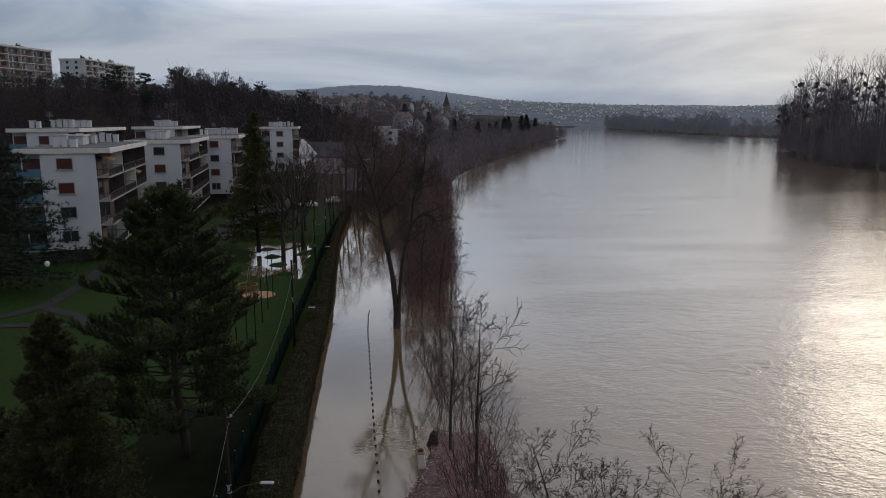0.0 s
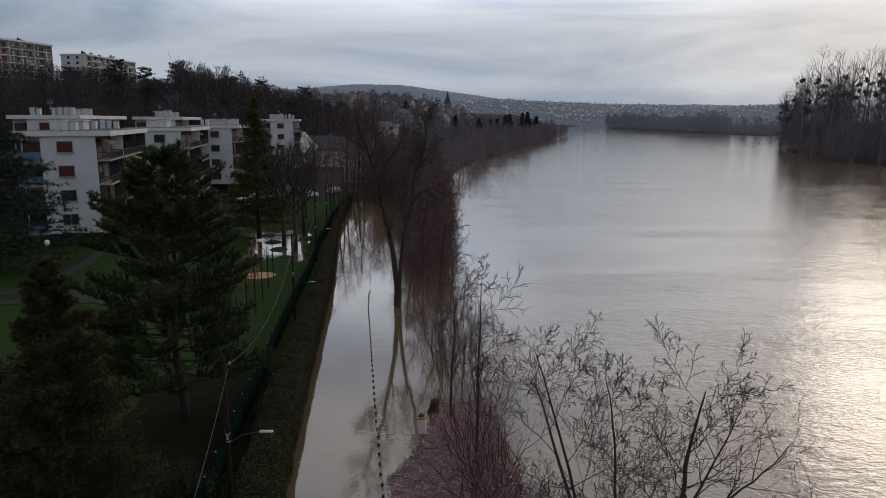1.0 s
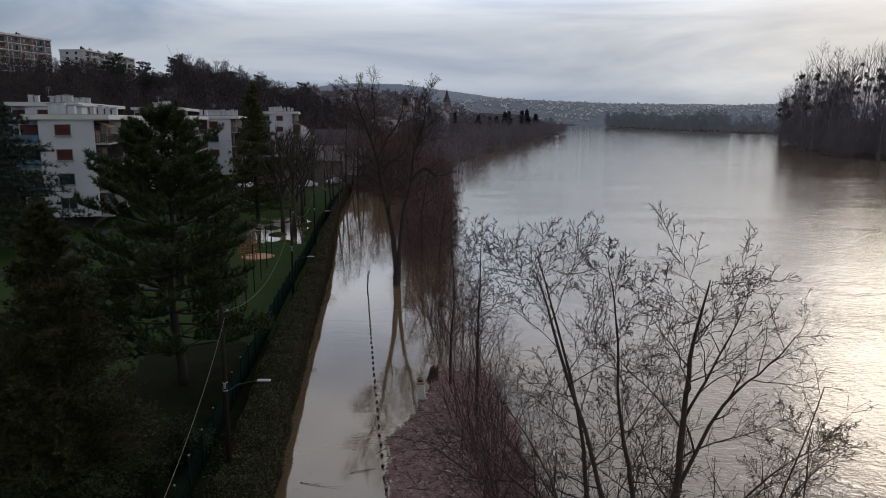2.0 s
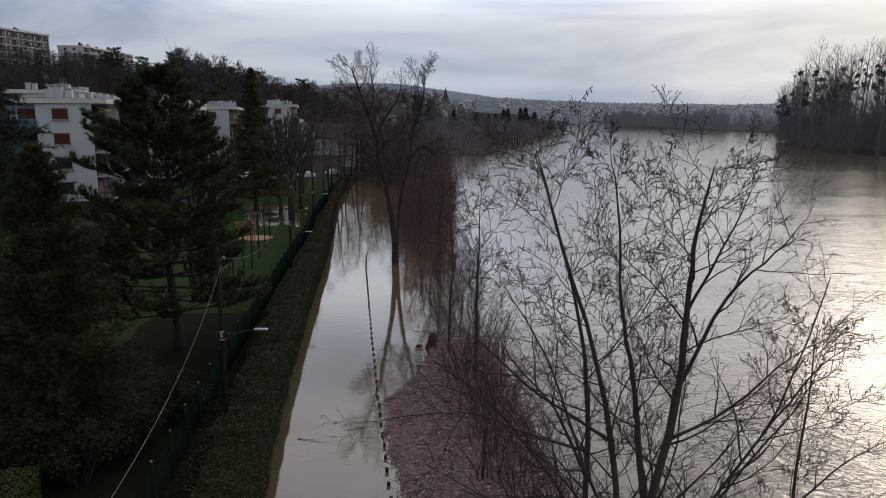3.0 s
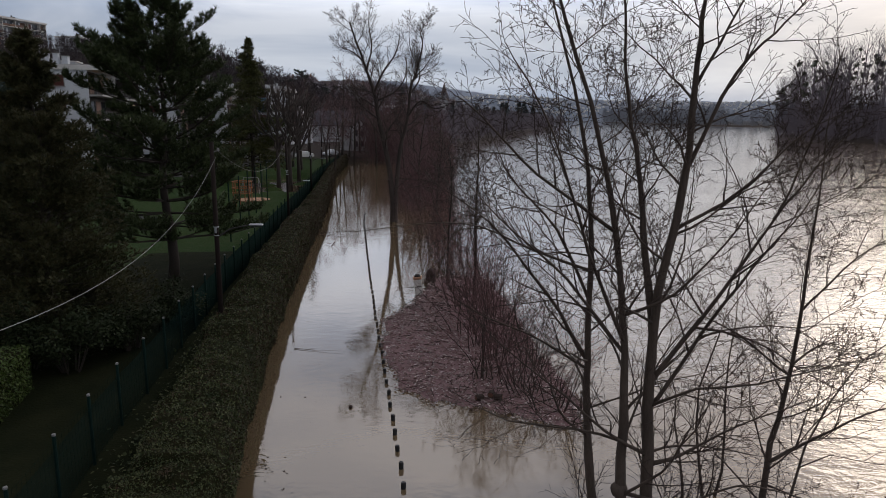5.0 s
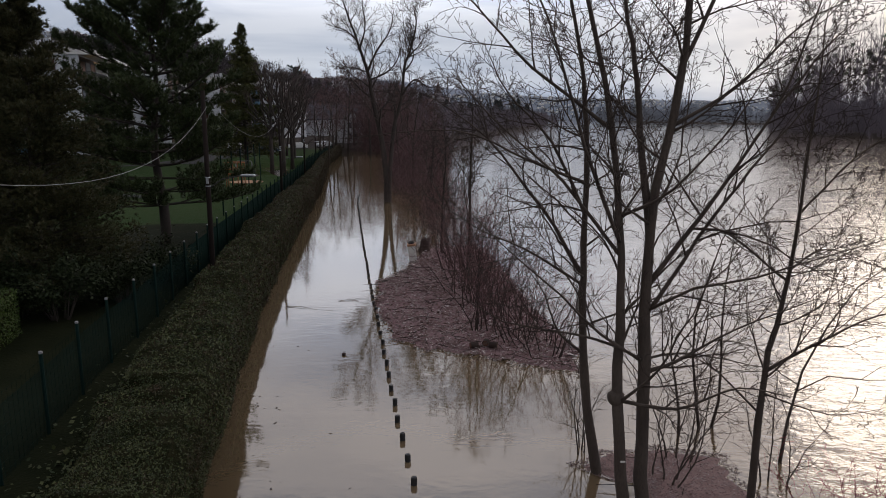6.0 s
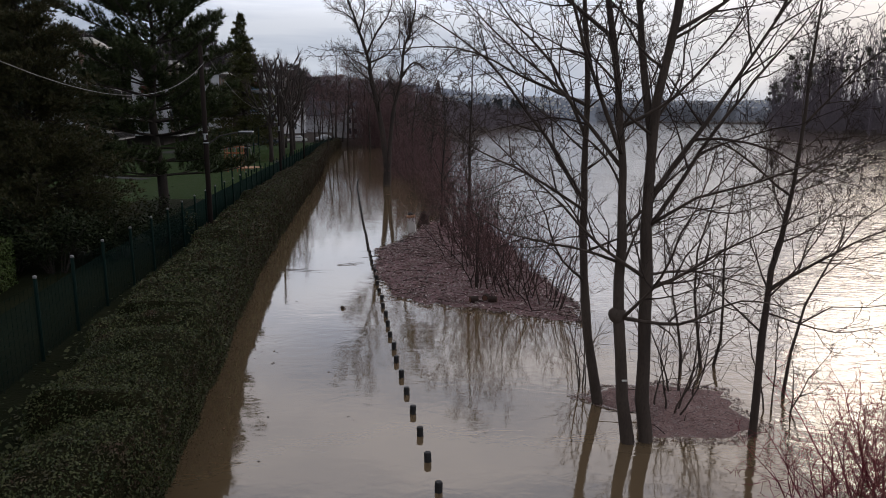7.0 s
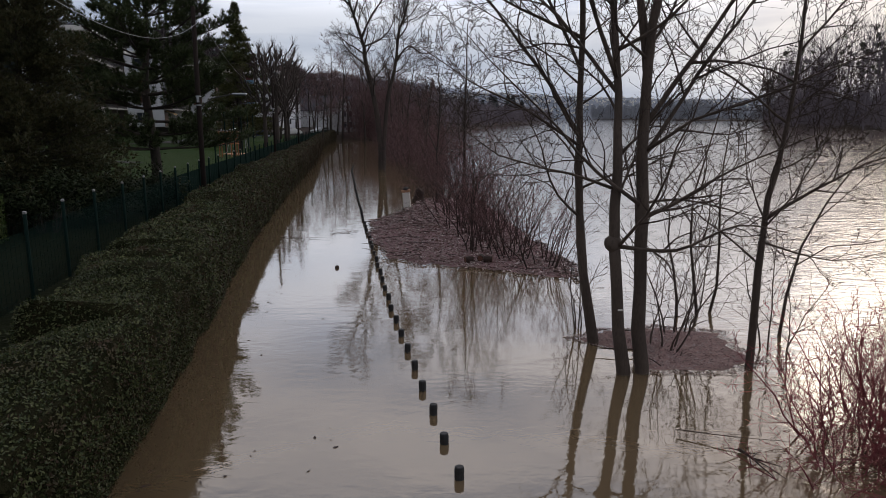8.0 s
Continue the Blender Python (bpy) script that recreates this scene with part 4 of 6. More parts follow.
# pollarded planes in the flooded park
def pollard(at, h, rng):
    ob = thing("pollard_tree", at, "bare pollarded plane tree with knobbly fists, in flood water", "tree", "pollards in the park")
    tr, li, sh = Geo(), Geo(), Geo()
    fork = h * 0.36
    tr.tube([Vector((0, 0, -0.5)), Vector((0.06, 0, fork * 0.5)), Vector((0, 0.05, fork)), Vector((0.1, 0, h * 0.62)), Vector((0, 0.1, h * 0.86))], [0.34, 0.27, 0.24, 0.15, 0.09], 9)
    fists = [Vector((0, 0.1, h * 0.88))]
    for k in range(9):
        a, f0 = k * 2.4 + rng.uniform(-0.3, 0.3), fork + (h * 0.62 - fork) * (k / 9)
        tilt = rng.uniform(0.35, 1.15) if k < 7 else rng.uniform(0.1, 0.5)
        end = Vector((math.cos(a) * math.sin(tilt) * h * 0.30, math.sin(a) * math.sin(tilt) * h * 0.30, h * (0.55 + 0.40 * math.cos(tilt))))
        p = Vector((0.05, 0, f0))
        knee = p.lerp(end, 0.5) + Vector((math.cos(a), math.sin(a), -0.35)) * h * 0.045
        pts = spline([p, knee, end], 4)
        for q in pts[1:-1]:
            q += Vector((rng.gauss(0, 0.1), rng.gauss(0, 0.1), rng.gauss(0, 0.08)))
        m = len(pts) - 1
        li.tube(pts, [0.14 - 0.07 * i / m for i in range(m)] + [0.15], 6)
        fists.append(pts[-1])
        for s in range(3):
            i = rng.randrange(2, m)
            dd = Vector((math.cos(a) * 0.5 + rng.gauss(0, 0.6), math.sin(a) * 0.5 + rng.gauss(0, 0.6), rng.uniform(0.3, 1.1))).normalized()
            l2 = h * rng.uniform(0.09, 0.19)
            tip = pts[i] + dd * l2 + Vector((0, 0, l2 * 0.3))
            li.tube([pts[i], pts[i] + dd * l2 * 0.5 + Vector((rng.gauss(0, 0.08), rng.gauss(0, 0.08), 0)), tip], [0.07, 0.055, 0.125], 5)
            fists.append(tip)
    for p0 in fists:
        out = Vector((p0.x, p0.y, (p0.z - h * 0.5) * 0.9 + 0.6)).normalized()
        for s in range(17):
            dd = (out + Vector((rng.gauss(0, 0.5), rng.gauss(0, 0.5), rng.gauss(0.2, 0.45)))).normalized()
            l2 = rng.uniform(0.4, 1.25)
            sh.tube([p0, p0 + dd * l2 * 0.5 + Vector((rng.gauss(0, 0.05), rng.gauss(0, 0.05), 0)), p0 + dd * l2 + Vector((0, 0, 0.12))], [0.015, 0.011, 0.007], 3)
    part("trunk", tr, BARK_DARK, ob, smooth=True)
    part("branchwork", li, BARK_DARK, ob, kind="stuff", smooth=True)
    part("regrowth", sh, TWIG, ob, "thin upright shoots", "stuff")


for x, y, h in ((-20.0, 92.7, 13.8), (-22.5, 97, 13.0), (-21.5, 106, 13.0), (-23.5, 118, 12.5)):
    pollard((x, y, 0), h, rng)

# park trees farther along
PROTO = [bare_tree("park_tree", PARK, rng, h, 0.2, at, "bare brown park tree beside the road", "park trees", mats=(BARK_DARK, BARK_DARK, PURPLE_TWIG)) for h, at in ((10.5, (-17, 112, 0.8)), (12, (-24, 130, 0.8)), (11, (-2.5, 76, 0)))]
for x, y, k, sc in ((-20, 124, 0, 1.0), (-19.5, 140, 1, 1.0), (-24, 148, 0, 1.1), (-28, 140, 2, 1.0), (-23, 165, 1, 1.6), (-30, 160, 2, 1.2), (-34, 118, 0, 0.9), (-38, 135, 1, 0.9), (-16.5, 168, 0, 1.65), (-18.5, 150, 1, 1.3), (-20.5, 158, 0, 1.2), (-21.5, 176, 2, 1.6), (-19.0, 132, 2, 1.15), (-26, 124, 1, 1.1),
                    (-0.5, 70, 0, 0.8), (-4.0, 84, 1, 0.9), (-1.0, 88, 2, 0.8), (-3.5, 96, 0, 1.0), (-0.8, 104, 1, 0.8), (-5.0, 110, 2, 1.0), (-1.5, 118, 0, 0.9), (-5.5, 126, 1, 0.95), (-1.5, 134, 2, 0.9), (-6, 144, 0, 1.1), (-2, 152, 1, 0.9), (-7, 162, 2, 1.1), (-2.5, 170, 0, 1.0), (-9, 178, 1, 1.1), (-14, 152, 2, 1.3), (-12, 164, 0, 1.4), (-15, 176, 1, 1.5), (-10, 157, 1, 1.2), (-17, 186, 2, 1.4), (-12, 190, 0, 1.5), (-19.5, 172, 2, 1.7), (-13, 142, 0, 1.0)):
    z = float(ground_z(x, y))
    copy_thing(PROTO[k], pose(x, y, max(z, 0.0), 0, 0, rng.uniform(0, 360)) @ Matrix.Scale(sc, 4))


# ---- woods: one object for each stand ----
def wood_protos(n, rng, h=13.0, r=0.16, crown=0.24, low=0.16, twigs=360, limbs=8, thick=0.075, reach=0.085, upward=0.9, knee=0.5):
    """Bare trees for woods: trunk, limbs and a haze of single thin twigs."""
    res = []
    for _ in range(n):
        g = Geo()
        lean = Vector((rng.uniform(-0.05, 0.05), rng.uniform(-0.05, 0.05), 1)) * h
        g.tube([Vector((0, 0, -0.8)), lean * 0.35 + Vector((rng.gauss(0, 0.1), 0, 0)), lean * 0.7, lean * 0.97], [r, r * 0.8, r * 0.5, 0.04], 5, cap=False)
        for k in range(limbs):
            f, a = rng.uniform(0.25, 0.8), rng.uniform(0, 6.28)
            p, L = lean * f, h * crown * rng.uniform(0.7, 1.2)
            d = Vector((math.cos(a), math.sin(a), upward))
            g.tube([p, p + d * L * 0.45, p + (d + Vector((0, 0, 0.35))) * L * 0.9], [r * 0.35, r * 0.25, 0.03], 3, cap=False)
        for k in range(twigs):
            f = low + (1 - low) * rng.random() ** 0.9
            wide = h * crown * math.sin(math.pi * min(1.0, (f - low) / (1 - low) * (1 - knee * 0.5) + 0.22)) ** 0.8
            a, q = rng.uniform(0, 6.28), rng.random() ** 0.6
            p = lean * f + Vector((math.cos(a) * q * wide, math.sin(a) * q * wide, rng.gauss(0, 0.02) * h))
            d = Vector((math.cos(a) * 0.7 + rng.gauss(0, 0.35), math.sin(a) * 0.7 + rng.gauss(0, 0.35), upward + rng.gauss(0, 0.4))).normalized()
            w = d.cross(Vector((rng.gauss(0, 1), rng.gauss(0, 1), rng.gauss(0, 1)))).normalized() * thick * 0.5
            g.face(p - w, p + w, p + d * h * reach * rng.uniform(0.6, 1.5))
        res.append(g.arrays())
    return res


def scatter(places, protos, rng, lo=0.75, hi=1.25):
    j = Joined()
    for x, y, *size in places:
        v, f = protos[rng.randrange(len(protos))]
        s = rng.uniform(lo, hi) * (size[0] if size else 1.0)
        z = max(float(ground_z(x, y)), -0.2)
        j.add(v, f, Matrix.LocRotScale((x, y, z), Euler((0, 0, rng.uniform(0, 6.28))), (s * rng.uniform(0.85, 1.15), s, s * rng.uniform(0.85, 1.15))))
    return j.done()


wp = wood_protos(6, rng, 12.0, crown=0.30, low=0.08, twigs=340, thick=0.15, reach=0.09)
wl = wood_protos(5, rng, 11.0, crown=0.30, low=0.03, twigs=330, limbs=5, thick=0.10)
# overgrown strip between the flooded road and the river
bs = wood_protos(6, rng, 5.0, 0.05, crown=0.46, low=0.02, twigs=620, limbs=9, thick=0.035, reach=0.15, upward=1.0)
spots = []
while len(spots) < 190:
    y = rng.uniform(72, 195)
    spots.append((rng.uniform(-4.4 - 0.03 * (y - 66), 0.7), y))
solid("bank_scrub", scatter(spots, bs, rng, 0.5, 1.1), PURPLE_TWIG, "dense bare reddish scrub between road and river", "scrub", "stuff")
spots = []
while len(spots) < 44:
    y = rng.uniform(145, 196)
    spots.append((rng.uniform(-18.5, -7.0), y))
solid("road_end_scrub", scatter(spots, bs, rng, 1.1, 2.1), PURPLE_TWIG, "tall bare scrub closing the end of the road", "scrub", "stuff")
# slope behind the flats
spots, copse = [], []
while len(spots) < 760:
    y = rng.uniform(95, 430)
    s = rng.uniform(50, 175)
    x = float(left_shore(y)) - s
    if not (x < -0.37 * y and y > 120):
        spots.append((x, y, float(np.interp(y, [150, 250, 330, 430], [1.0, 1.25, 1.1, 0.72]))))
while len(copse) < 900:
    y = rng.uniform(115, 330)
    x = -y * rng.uniform(0.34, 0.78)
    s = float(left_shore(y)) - x
    if 50 < s < 118 or (50 < s < 152 and rng.random() < 0.25):
        copse.append((x, y, float(np.interp(s, [50, 85, 110, 130, 152], [0.85, 0.62, 0.36, 0.22, 0.2]))))
wc = wood_protos(6, rng, 12.0, crown=0.34, low=0.02, twigs=170, limbs=5, thick=0.24)
solid("hillside_woods", scatter(spots, wc, rng, 0.6, 1.05), WOODS, "bare brown winter woods on the slope", "woods", "stuff")
solid("young_woods", scatter(copse, wc, rng, 0.85, 1.15), WOODS, "low bare copse below the hilltop blocks", "woods", "stuff")
RIDGE_PINES = conifer("ridge_pine", (-82, 262, float(ground_z(-82, 262))), 13, 5.0, rng, "dark pine standing up on the wooded ridge", CEDAR, lambda f: 0.35 + 0.65 * math.sin(f * 2.6), bare=3.5, whorl=1.3, per=6, rise=0.25, tuft_size=0.9, tufts=14, width=0.14, needles=8, flat=True, group="ridge pines")
for x, y, sc in ((-110, 300, 0.9), (-122, 318, 0.6), (-100, 285, 0.7), (-95, 330, 0.8), (-78, 300, 0.7), (-88, 350, 0.9), (-76, 395, 1.0), (-60, 420, 0.8), (-174, 340, 0.7), (-161, 312, 0.75), (-157, 300, 0.6), (-163, 322, 0.62), (-140, 340, 0.5), (-166, 300, 0.5), (-124, 300, 0.8), (-92, 205, 0.62), (-97, 210, 0.55), (-88, 214, 0.6), (-75, 196, 0.6), (-118, 262, 0.7), (-70, 330, 0.7), (-60, 370, 0.7)):
    copy_thing(RIDGE_PINES, pose(x, y, float(ground_z(x, y)), 0, 0, rng.uniform(0, 360)) @ Matrix.Scale(sc, 4))
# near bank downstream
spots = []
while len(spots) < 340:
    y = rng.uniform(175, 840)
    s = rng.uniform(-2.5, 16 + 0.02 * y) if rng.random() < 0.75 else rng.uniform(20, 90)
    spots.append((float(left_shore(y)) - s, y))
solid("riverbank_woods", scatter(spots, wp, rng, 0.6, 0.95), WOODS_HEAD, "bare brown trees lining the river bank", "woods", "stuff")
# headland before the bend: taller trees and dark spruces
spots = []
while len(spots) < 230:
    y = rng.uniform(400, 850)
    spots.append((float(left_shore(y)) - rng.uniform(-2, 60), y))
solid("headland_woods", scatter(spots, wp, rng, 0.7, 1.1), WOODS_HEAD, "taller bare trees on the headland before the bend", "woods", "stuff")
spruce = conifer("spruce_tree", (50, 590, float(ground_z(50, 590))), 20, 6.5, rng, "dark pointed spruce above the bare riverbank trees", HAZE_SPRUCE, lambda f: 1.05 - f, bare=2.0, whorl=1.3, per=7, rise=0.0, tuft_size=1.5, tufts=9, width=0.16, needles=7, flat=True, group="headland spruces")
for x, y, sc in ((54, 612, 0.95), (58, 640, 1.05), (71, 655, 1.1), (77, 668, 1.15), (44, 600, 0.85), (62, 690, 1.0), (84, 720, 0.95), (96, 752, 1.0), (100, 790, 0.9), (36, 560, 0.8), (26, 540, 0.85), (66, 610, 0.8), (8, 520, 0.9), (-30, 560, 0.9), (-12, 600, 0.8)):
    copy_thing(spruce, pose(x, y, float(ground_z(x, y)), 0, 0, rng.uniform(0, 360)) @ Matrix.Scale(sc, 4))
# far slope and village woods
spots = []
while len(spots) < 200:
    y = rng.uniform(420, 1750)
    s = rng.uniform(20, 200 + 0.2 * y)
    spots.append((float(left_shore(y)) - s, y))
solid("village_woods", scatter(spots, wl, rng, 0.6, 1.0), WOODS_HEAD, "dark trees among houses on the far slope", "woods", "stuff")


# thick woods round the village and past it
wh = wood_protos(5, rng, 12.0, crown=0.34, low=0.02, twigs=190, limbs=4, thick=0.42, reach=0.10)
spots = []
while len(spots) < 360:
    y = rng.uniform(430, 900)
    s = rng.uniform(35, 190)
    spots.append((float(left_shore(y)) - s, y))
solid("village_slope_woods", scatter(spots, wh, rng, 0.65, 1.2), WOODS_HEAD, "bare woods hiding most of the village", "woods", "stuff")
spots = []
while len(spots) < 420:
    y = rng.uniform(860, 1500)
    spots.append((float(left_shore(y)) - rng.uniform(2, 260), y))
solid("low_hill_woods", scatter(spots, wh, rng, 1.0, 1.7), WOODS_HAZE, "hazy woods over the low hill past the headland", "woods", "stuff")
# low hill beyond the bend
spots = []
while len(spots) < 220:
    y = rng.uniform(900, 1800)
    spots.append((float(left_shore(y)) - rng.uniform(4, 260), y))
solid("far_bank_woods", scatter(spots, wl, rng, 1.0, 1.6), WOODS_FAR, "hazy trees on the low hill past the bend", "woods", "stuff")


# right bank: tall poplars with mistletoe
pp = wood_protos(7, rng, 37.0, 0.36, crown=0.15, low=0.36, twigs=260, limbs=17, thick=0.10, reach=0.06, upward=1.15)
spots = []
while len(spots) < 95:
    y = rng.uniform(215, 500)
    r = rng.uniform(4, 42)
    spots.append((float(lerp_table(RIGHT_BANK, y)) + r, y, float(np.interp(y, [215, 330, 440, 492], [1.22, 1.2, 1.08, 0.92]))))
edge = random.Random(31)
for k in range(16):
    y = edge.uniform(455, 506)
    spots.append((float(lerp_table(RIGHT_BANK, y)) + edge.uniform(0, 14), y, edge.uniform(0.78, 0.98)))
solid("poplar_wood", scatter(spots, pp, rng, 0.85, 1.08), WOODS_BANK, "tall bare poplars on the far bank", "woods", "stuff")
ub = wood_protos(6, rng, 18.0, 0.2, crown=0.24, low=0.02, twigs=420, limbs=6, thick=0.13, reach=0.08, upward=1.3)
under = []
while len(under) < 380:
    y = rng.uniform(215, 512)
    r = rng.uniform(-1.5, 34)
    under.append((float(lerp_table(RIGHT_BANK, y)) + r, y, float(np.interp(r, [-1.5, 5, 15], [0.42, 0.68, 0.85]))))
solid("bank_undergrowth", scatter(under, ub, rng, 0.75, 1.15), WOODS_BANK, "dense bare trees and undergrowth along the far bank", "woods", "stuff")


def mistletoe(rng):
    g = Geo()
    for k in range(64):
        d = Vector((rng.gauss(0, 1), rng.gauss(0, 1), rng.gauss(0, 1))).normalized()
        s = d.cross(Vector((0.2, 0.5, 0.8))).normalized() * 0.16
        g.face(d * 0.15 - s, d * 0.15 + s, d * rng.uniform(0.75, 1.0) + s * 0.6, d * rng.uniform(0.75, 1.0) - s * 0.6)
    return g.arrays()


mt = mistletoe(rng)
j = Joined()
for x, y, size in spots:
    for k in range(rng.choice((0, 1, 3, 5, 9))):
        f = rng.uniform(0.5, 0.93)
        j.add(*mt, Matrix.LocRotScale((x + rng.gauss(0, 2.9), y + rng.gauss(0, 2.9), 37 * size * f), Euler((rng.uniform(0, 6), rng.uniform(0, 6), 0)), (rng.uniform(0.6, 1.8),) * 3))
solid("mistletoe", j.done(), MISTLETOE, "dark balls of mistletoe in the poplars", "mistletoe", "stuff")
# island upstream
spots = []
while len(spots) < 360:
    y = rng.uniform(790, 1850)
    size = 0.85 + 0.6 * noise.noise(Vector((y * 0.012, 4.4, 0)))
    spots.append((float(lerp_table(RIGHT_BANK, y)) + rng.uniform(2, 90), y, size))
ip = wood_protos(5, rng, 26.0, 0.3, crown=0.26, low=0.02, twigs=330, limbs=5, thick=0.42, reach=0.09)
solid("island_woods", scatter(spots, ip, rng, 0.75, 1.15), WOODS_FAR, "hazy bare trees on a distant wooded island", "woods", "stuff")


# ---- distance ----
def hills(name, y, profile, mat, label, seed):
    """A far range: profile of (x, height); a long slope covered with bumps of trees."""
    g = Geo()
    x0, x1 = profile[0][0], profile[-1][0]
    n, rows = int((x1 - x0) / 16), 16
    for k in range(rows + 1):
        q = k / rows
        for i in range(n + 1):
            x = x0 + (x1 - x0) * i / n
            h = float(np.interp(x, [p[0] for p in profile], [p[1] for p in profile])) + noise.noise(Vector((x * 0.003, seed, 0))) * 8
            z = h * math.sin(min(q * 1.18, 1.18) * 1.33) / math.sin(1.33) if q < 0.85 else h * (1 - (q - 0.85) * 2)
            z += (noise.noise(Vector((x * 0.05, q * 22, seed))) * 4 + noise.noise(Vector((x * 0.17, q * 60, seed))) * 3) * min(1, q * 4)
            g.v.append((x, y - 520 + 700 * q, z - 2))
    for k in range(rows):
        for i in range(n):
            a = k * (n + 1) + i
            g.f.append((a, a + 1, a + n + 2, a + n + 1))
    solid(name, g, mat, label, "hill", "structure", smooth=True)


# both ranges carry the blue of the air in their base colour
HILL_FAR = surface("hazy_blue_far_hills", (0.21, 0.25, 0.315), (0.235, 0.27, 0.33), 0.004, 0.03, 1.0)
HILL_MID = surface("hazy_grey_mid_hills", (0.130, 0.160, 0.205), (0.190, 0.215, 0.255), 0.02, 0.09, 1.0)
MID_SLOPE = [(-300, 90), (200, 120), (450, 108), (800, 92), (1500, 88), (3400, 86)]
hills("backdrop", 4300, [(-1900, 150), (-900, 215), (-560, 236), (-250, 236), (60, 190), (350, 150), (800, 118), (2300, 112), (4200, 105)], HILL_FAR, "wooded ridge in the far distance, coloured with blue haze", 3)
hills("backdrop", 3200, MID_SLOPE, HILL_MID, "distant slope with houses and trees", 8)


def house_proto(w, d, h, roof, wall_mat, roof_mat, chimney=True):
    ob = thing("house", (0, 0, 0), "small pale house with a pitched roof among trees", "house", "village houses")
    g = Geo()
    g.box(-w / 2, -d / 2, -1.5, w / 2, d / 2, h)
    g.face((-w / 2, -d / 2, h), (w / 2, -d / 2, h), (0, -d / 2, h + roof))
    g.face((w / 2, d / 2, h), (-w / 2, d / 2, h), (0, d / 2, h + roof))
    part("wall", g, wall_mat, ob)
    g = Geo()
    e, t = 0.4, 0.25
    for s in (-1, 1):
        x1, z1 = s * (w / 2 + e), h - e * roof / (w / 2)
        g.face((0, -d / 2 - e, h + roof + t), (x1, -d / 2 - e, z1 + t), (x1, d / 2 + e, z1 + t), (0, d / 2 + e, h + roof + t))
        g.face((0, -d / 2 - e, h + roof), (x1, -d / 2 - e, z1), (x1, -d / 2 - e, z1 + t), (0, -d / 2 - e, h + roof + t))
        g.face((x1, -d / 2 - e, z1), (x1, d / 2 + e, z1), (x1, d / 2 + e, z1 + t), (x1, -d / 2 - e, z1 + t))
    rf = part("roof", g, roof_mat, ob)
    if chimney:
        g = Geo()
        g.box(w * 0.12, d * 0.1, h + roof * 0.4, w * 0.12 + 0.7, d * 0.1 + 0.9, h + roof + 1.0)
        c = part("chimney", g, BRICK, rf)
    for zz in (1.0, 3.8):
        if zz + 1.4 > h:
            continue
        for xx in (-w * 0.25, w * 0.25):
            g = Geo()
            g.box(xx - 0.55, -d / 2 - 0.05, zz, xx + 0.55, -d / 2 + 0.1, zz + 1.4)
            part("window", g, GLASS, ob)
        g = Geo()
        g.box(w / 2 - 0.1, -0.6, zz, w / 2 + 0.05, 0.6, zz + 1.4)
        part("window", g, GLASS, ob)
    return ob


HP = [house_proto(9, 11, 5.8, 3.6, HAZE_WALL, ROOF_TILE), house_proto(8, 9, 6.2, 4.2, HAZE_WALL, HAZE_ROOF), house_proto(12, 10, 8.5, 4.0, HAZE_WALL, HAZE_ROOF)]
HP[0].matrix_basis = pose(-70, 520, float(ground_z(-70, 520)), 0, 0, 30)
HP[1].matrix_basis = pose(-95, 640, float(ground_z(-95, 640)), 0, 0, -20)
HP[2].matrix_basis = pose(-60, 720, float(ground_z(-60, 720)), 0, 0, 10)
for k in range(95):
    y = rng.uniform(430, 1500)
    x = float(left_shore(y)) - rng.uniform(60, 150 + 0.2 * y)
    copy_thing(HP[k % 3], pose(x, y, float(ground_z(x, y)) + 1.2, 0, 0, rng.uniform(-60, 60)))

for x, y, k, rz in ((-74, 500, 0, 70), (-66, 512, 2, 55), (-62, 636, 1, 10), (-55, 640, 1, -8), (-47, 632, 0, 25), (-88, 540, 0, 60), (-73, 565, 2, 30), (-2, 800, 1, 15), (12, 820, 2, 80), (-20, 730, 0, 40), (-34, 690, 2, 65)):
    copy_thing(HP[k], pose(x, y, float(ground_z(x, y)) + 3.2, 0, 0, rz) @ Matrix.Scale(0.85, 4))

# church on the slope
ch = thing("church", (4, 905, float(ground_z(4, 905))), "stone church with a pointed tower on the slope", "church")
g = Geo()
g.box(-4, -4, -2, 4, 4, 20)
part("tower", g, CONCRETE, ch)
g = Geo()
g.lathe([(5.2, 20), (2.6, 27), (0.1, 36)], 8)
part("spire", g, ROOF_TILE, ch)
g = Geo()
g.box(-6, 4, -2, 6, 26, 9)
g.face((-6.5, 3.8, 9), (6.5, 3.8, 9), (0, 3.8, 15))
part("nave", g, CONCRETE, ch)
g = Geo()
g.face((-6.6, 3.7, 9), (0, 3.7, 15.2), (0, 26.2, 15.2), (-6.6, 26.2, 9))
g.face((6.6, 3.7, 9), (0, 3.7, 15.2), (0, 26.2, 15.2), (6.6, 26.2, 9))
part("roof", g, ROOF_RED, ch)
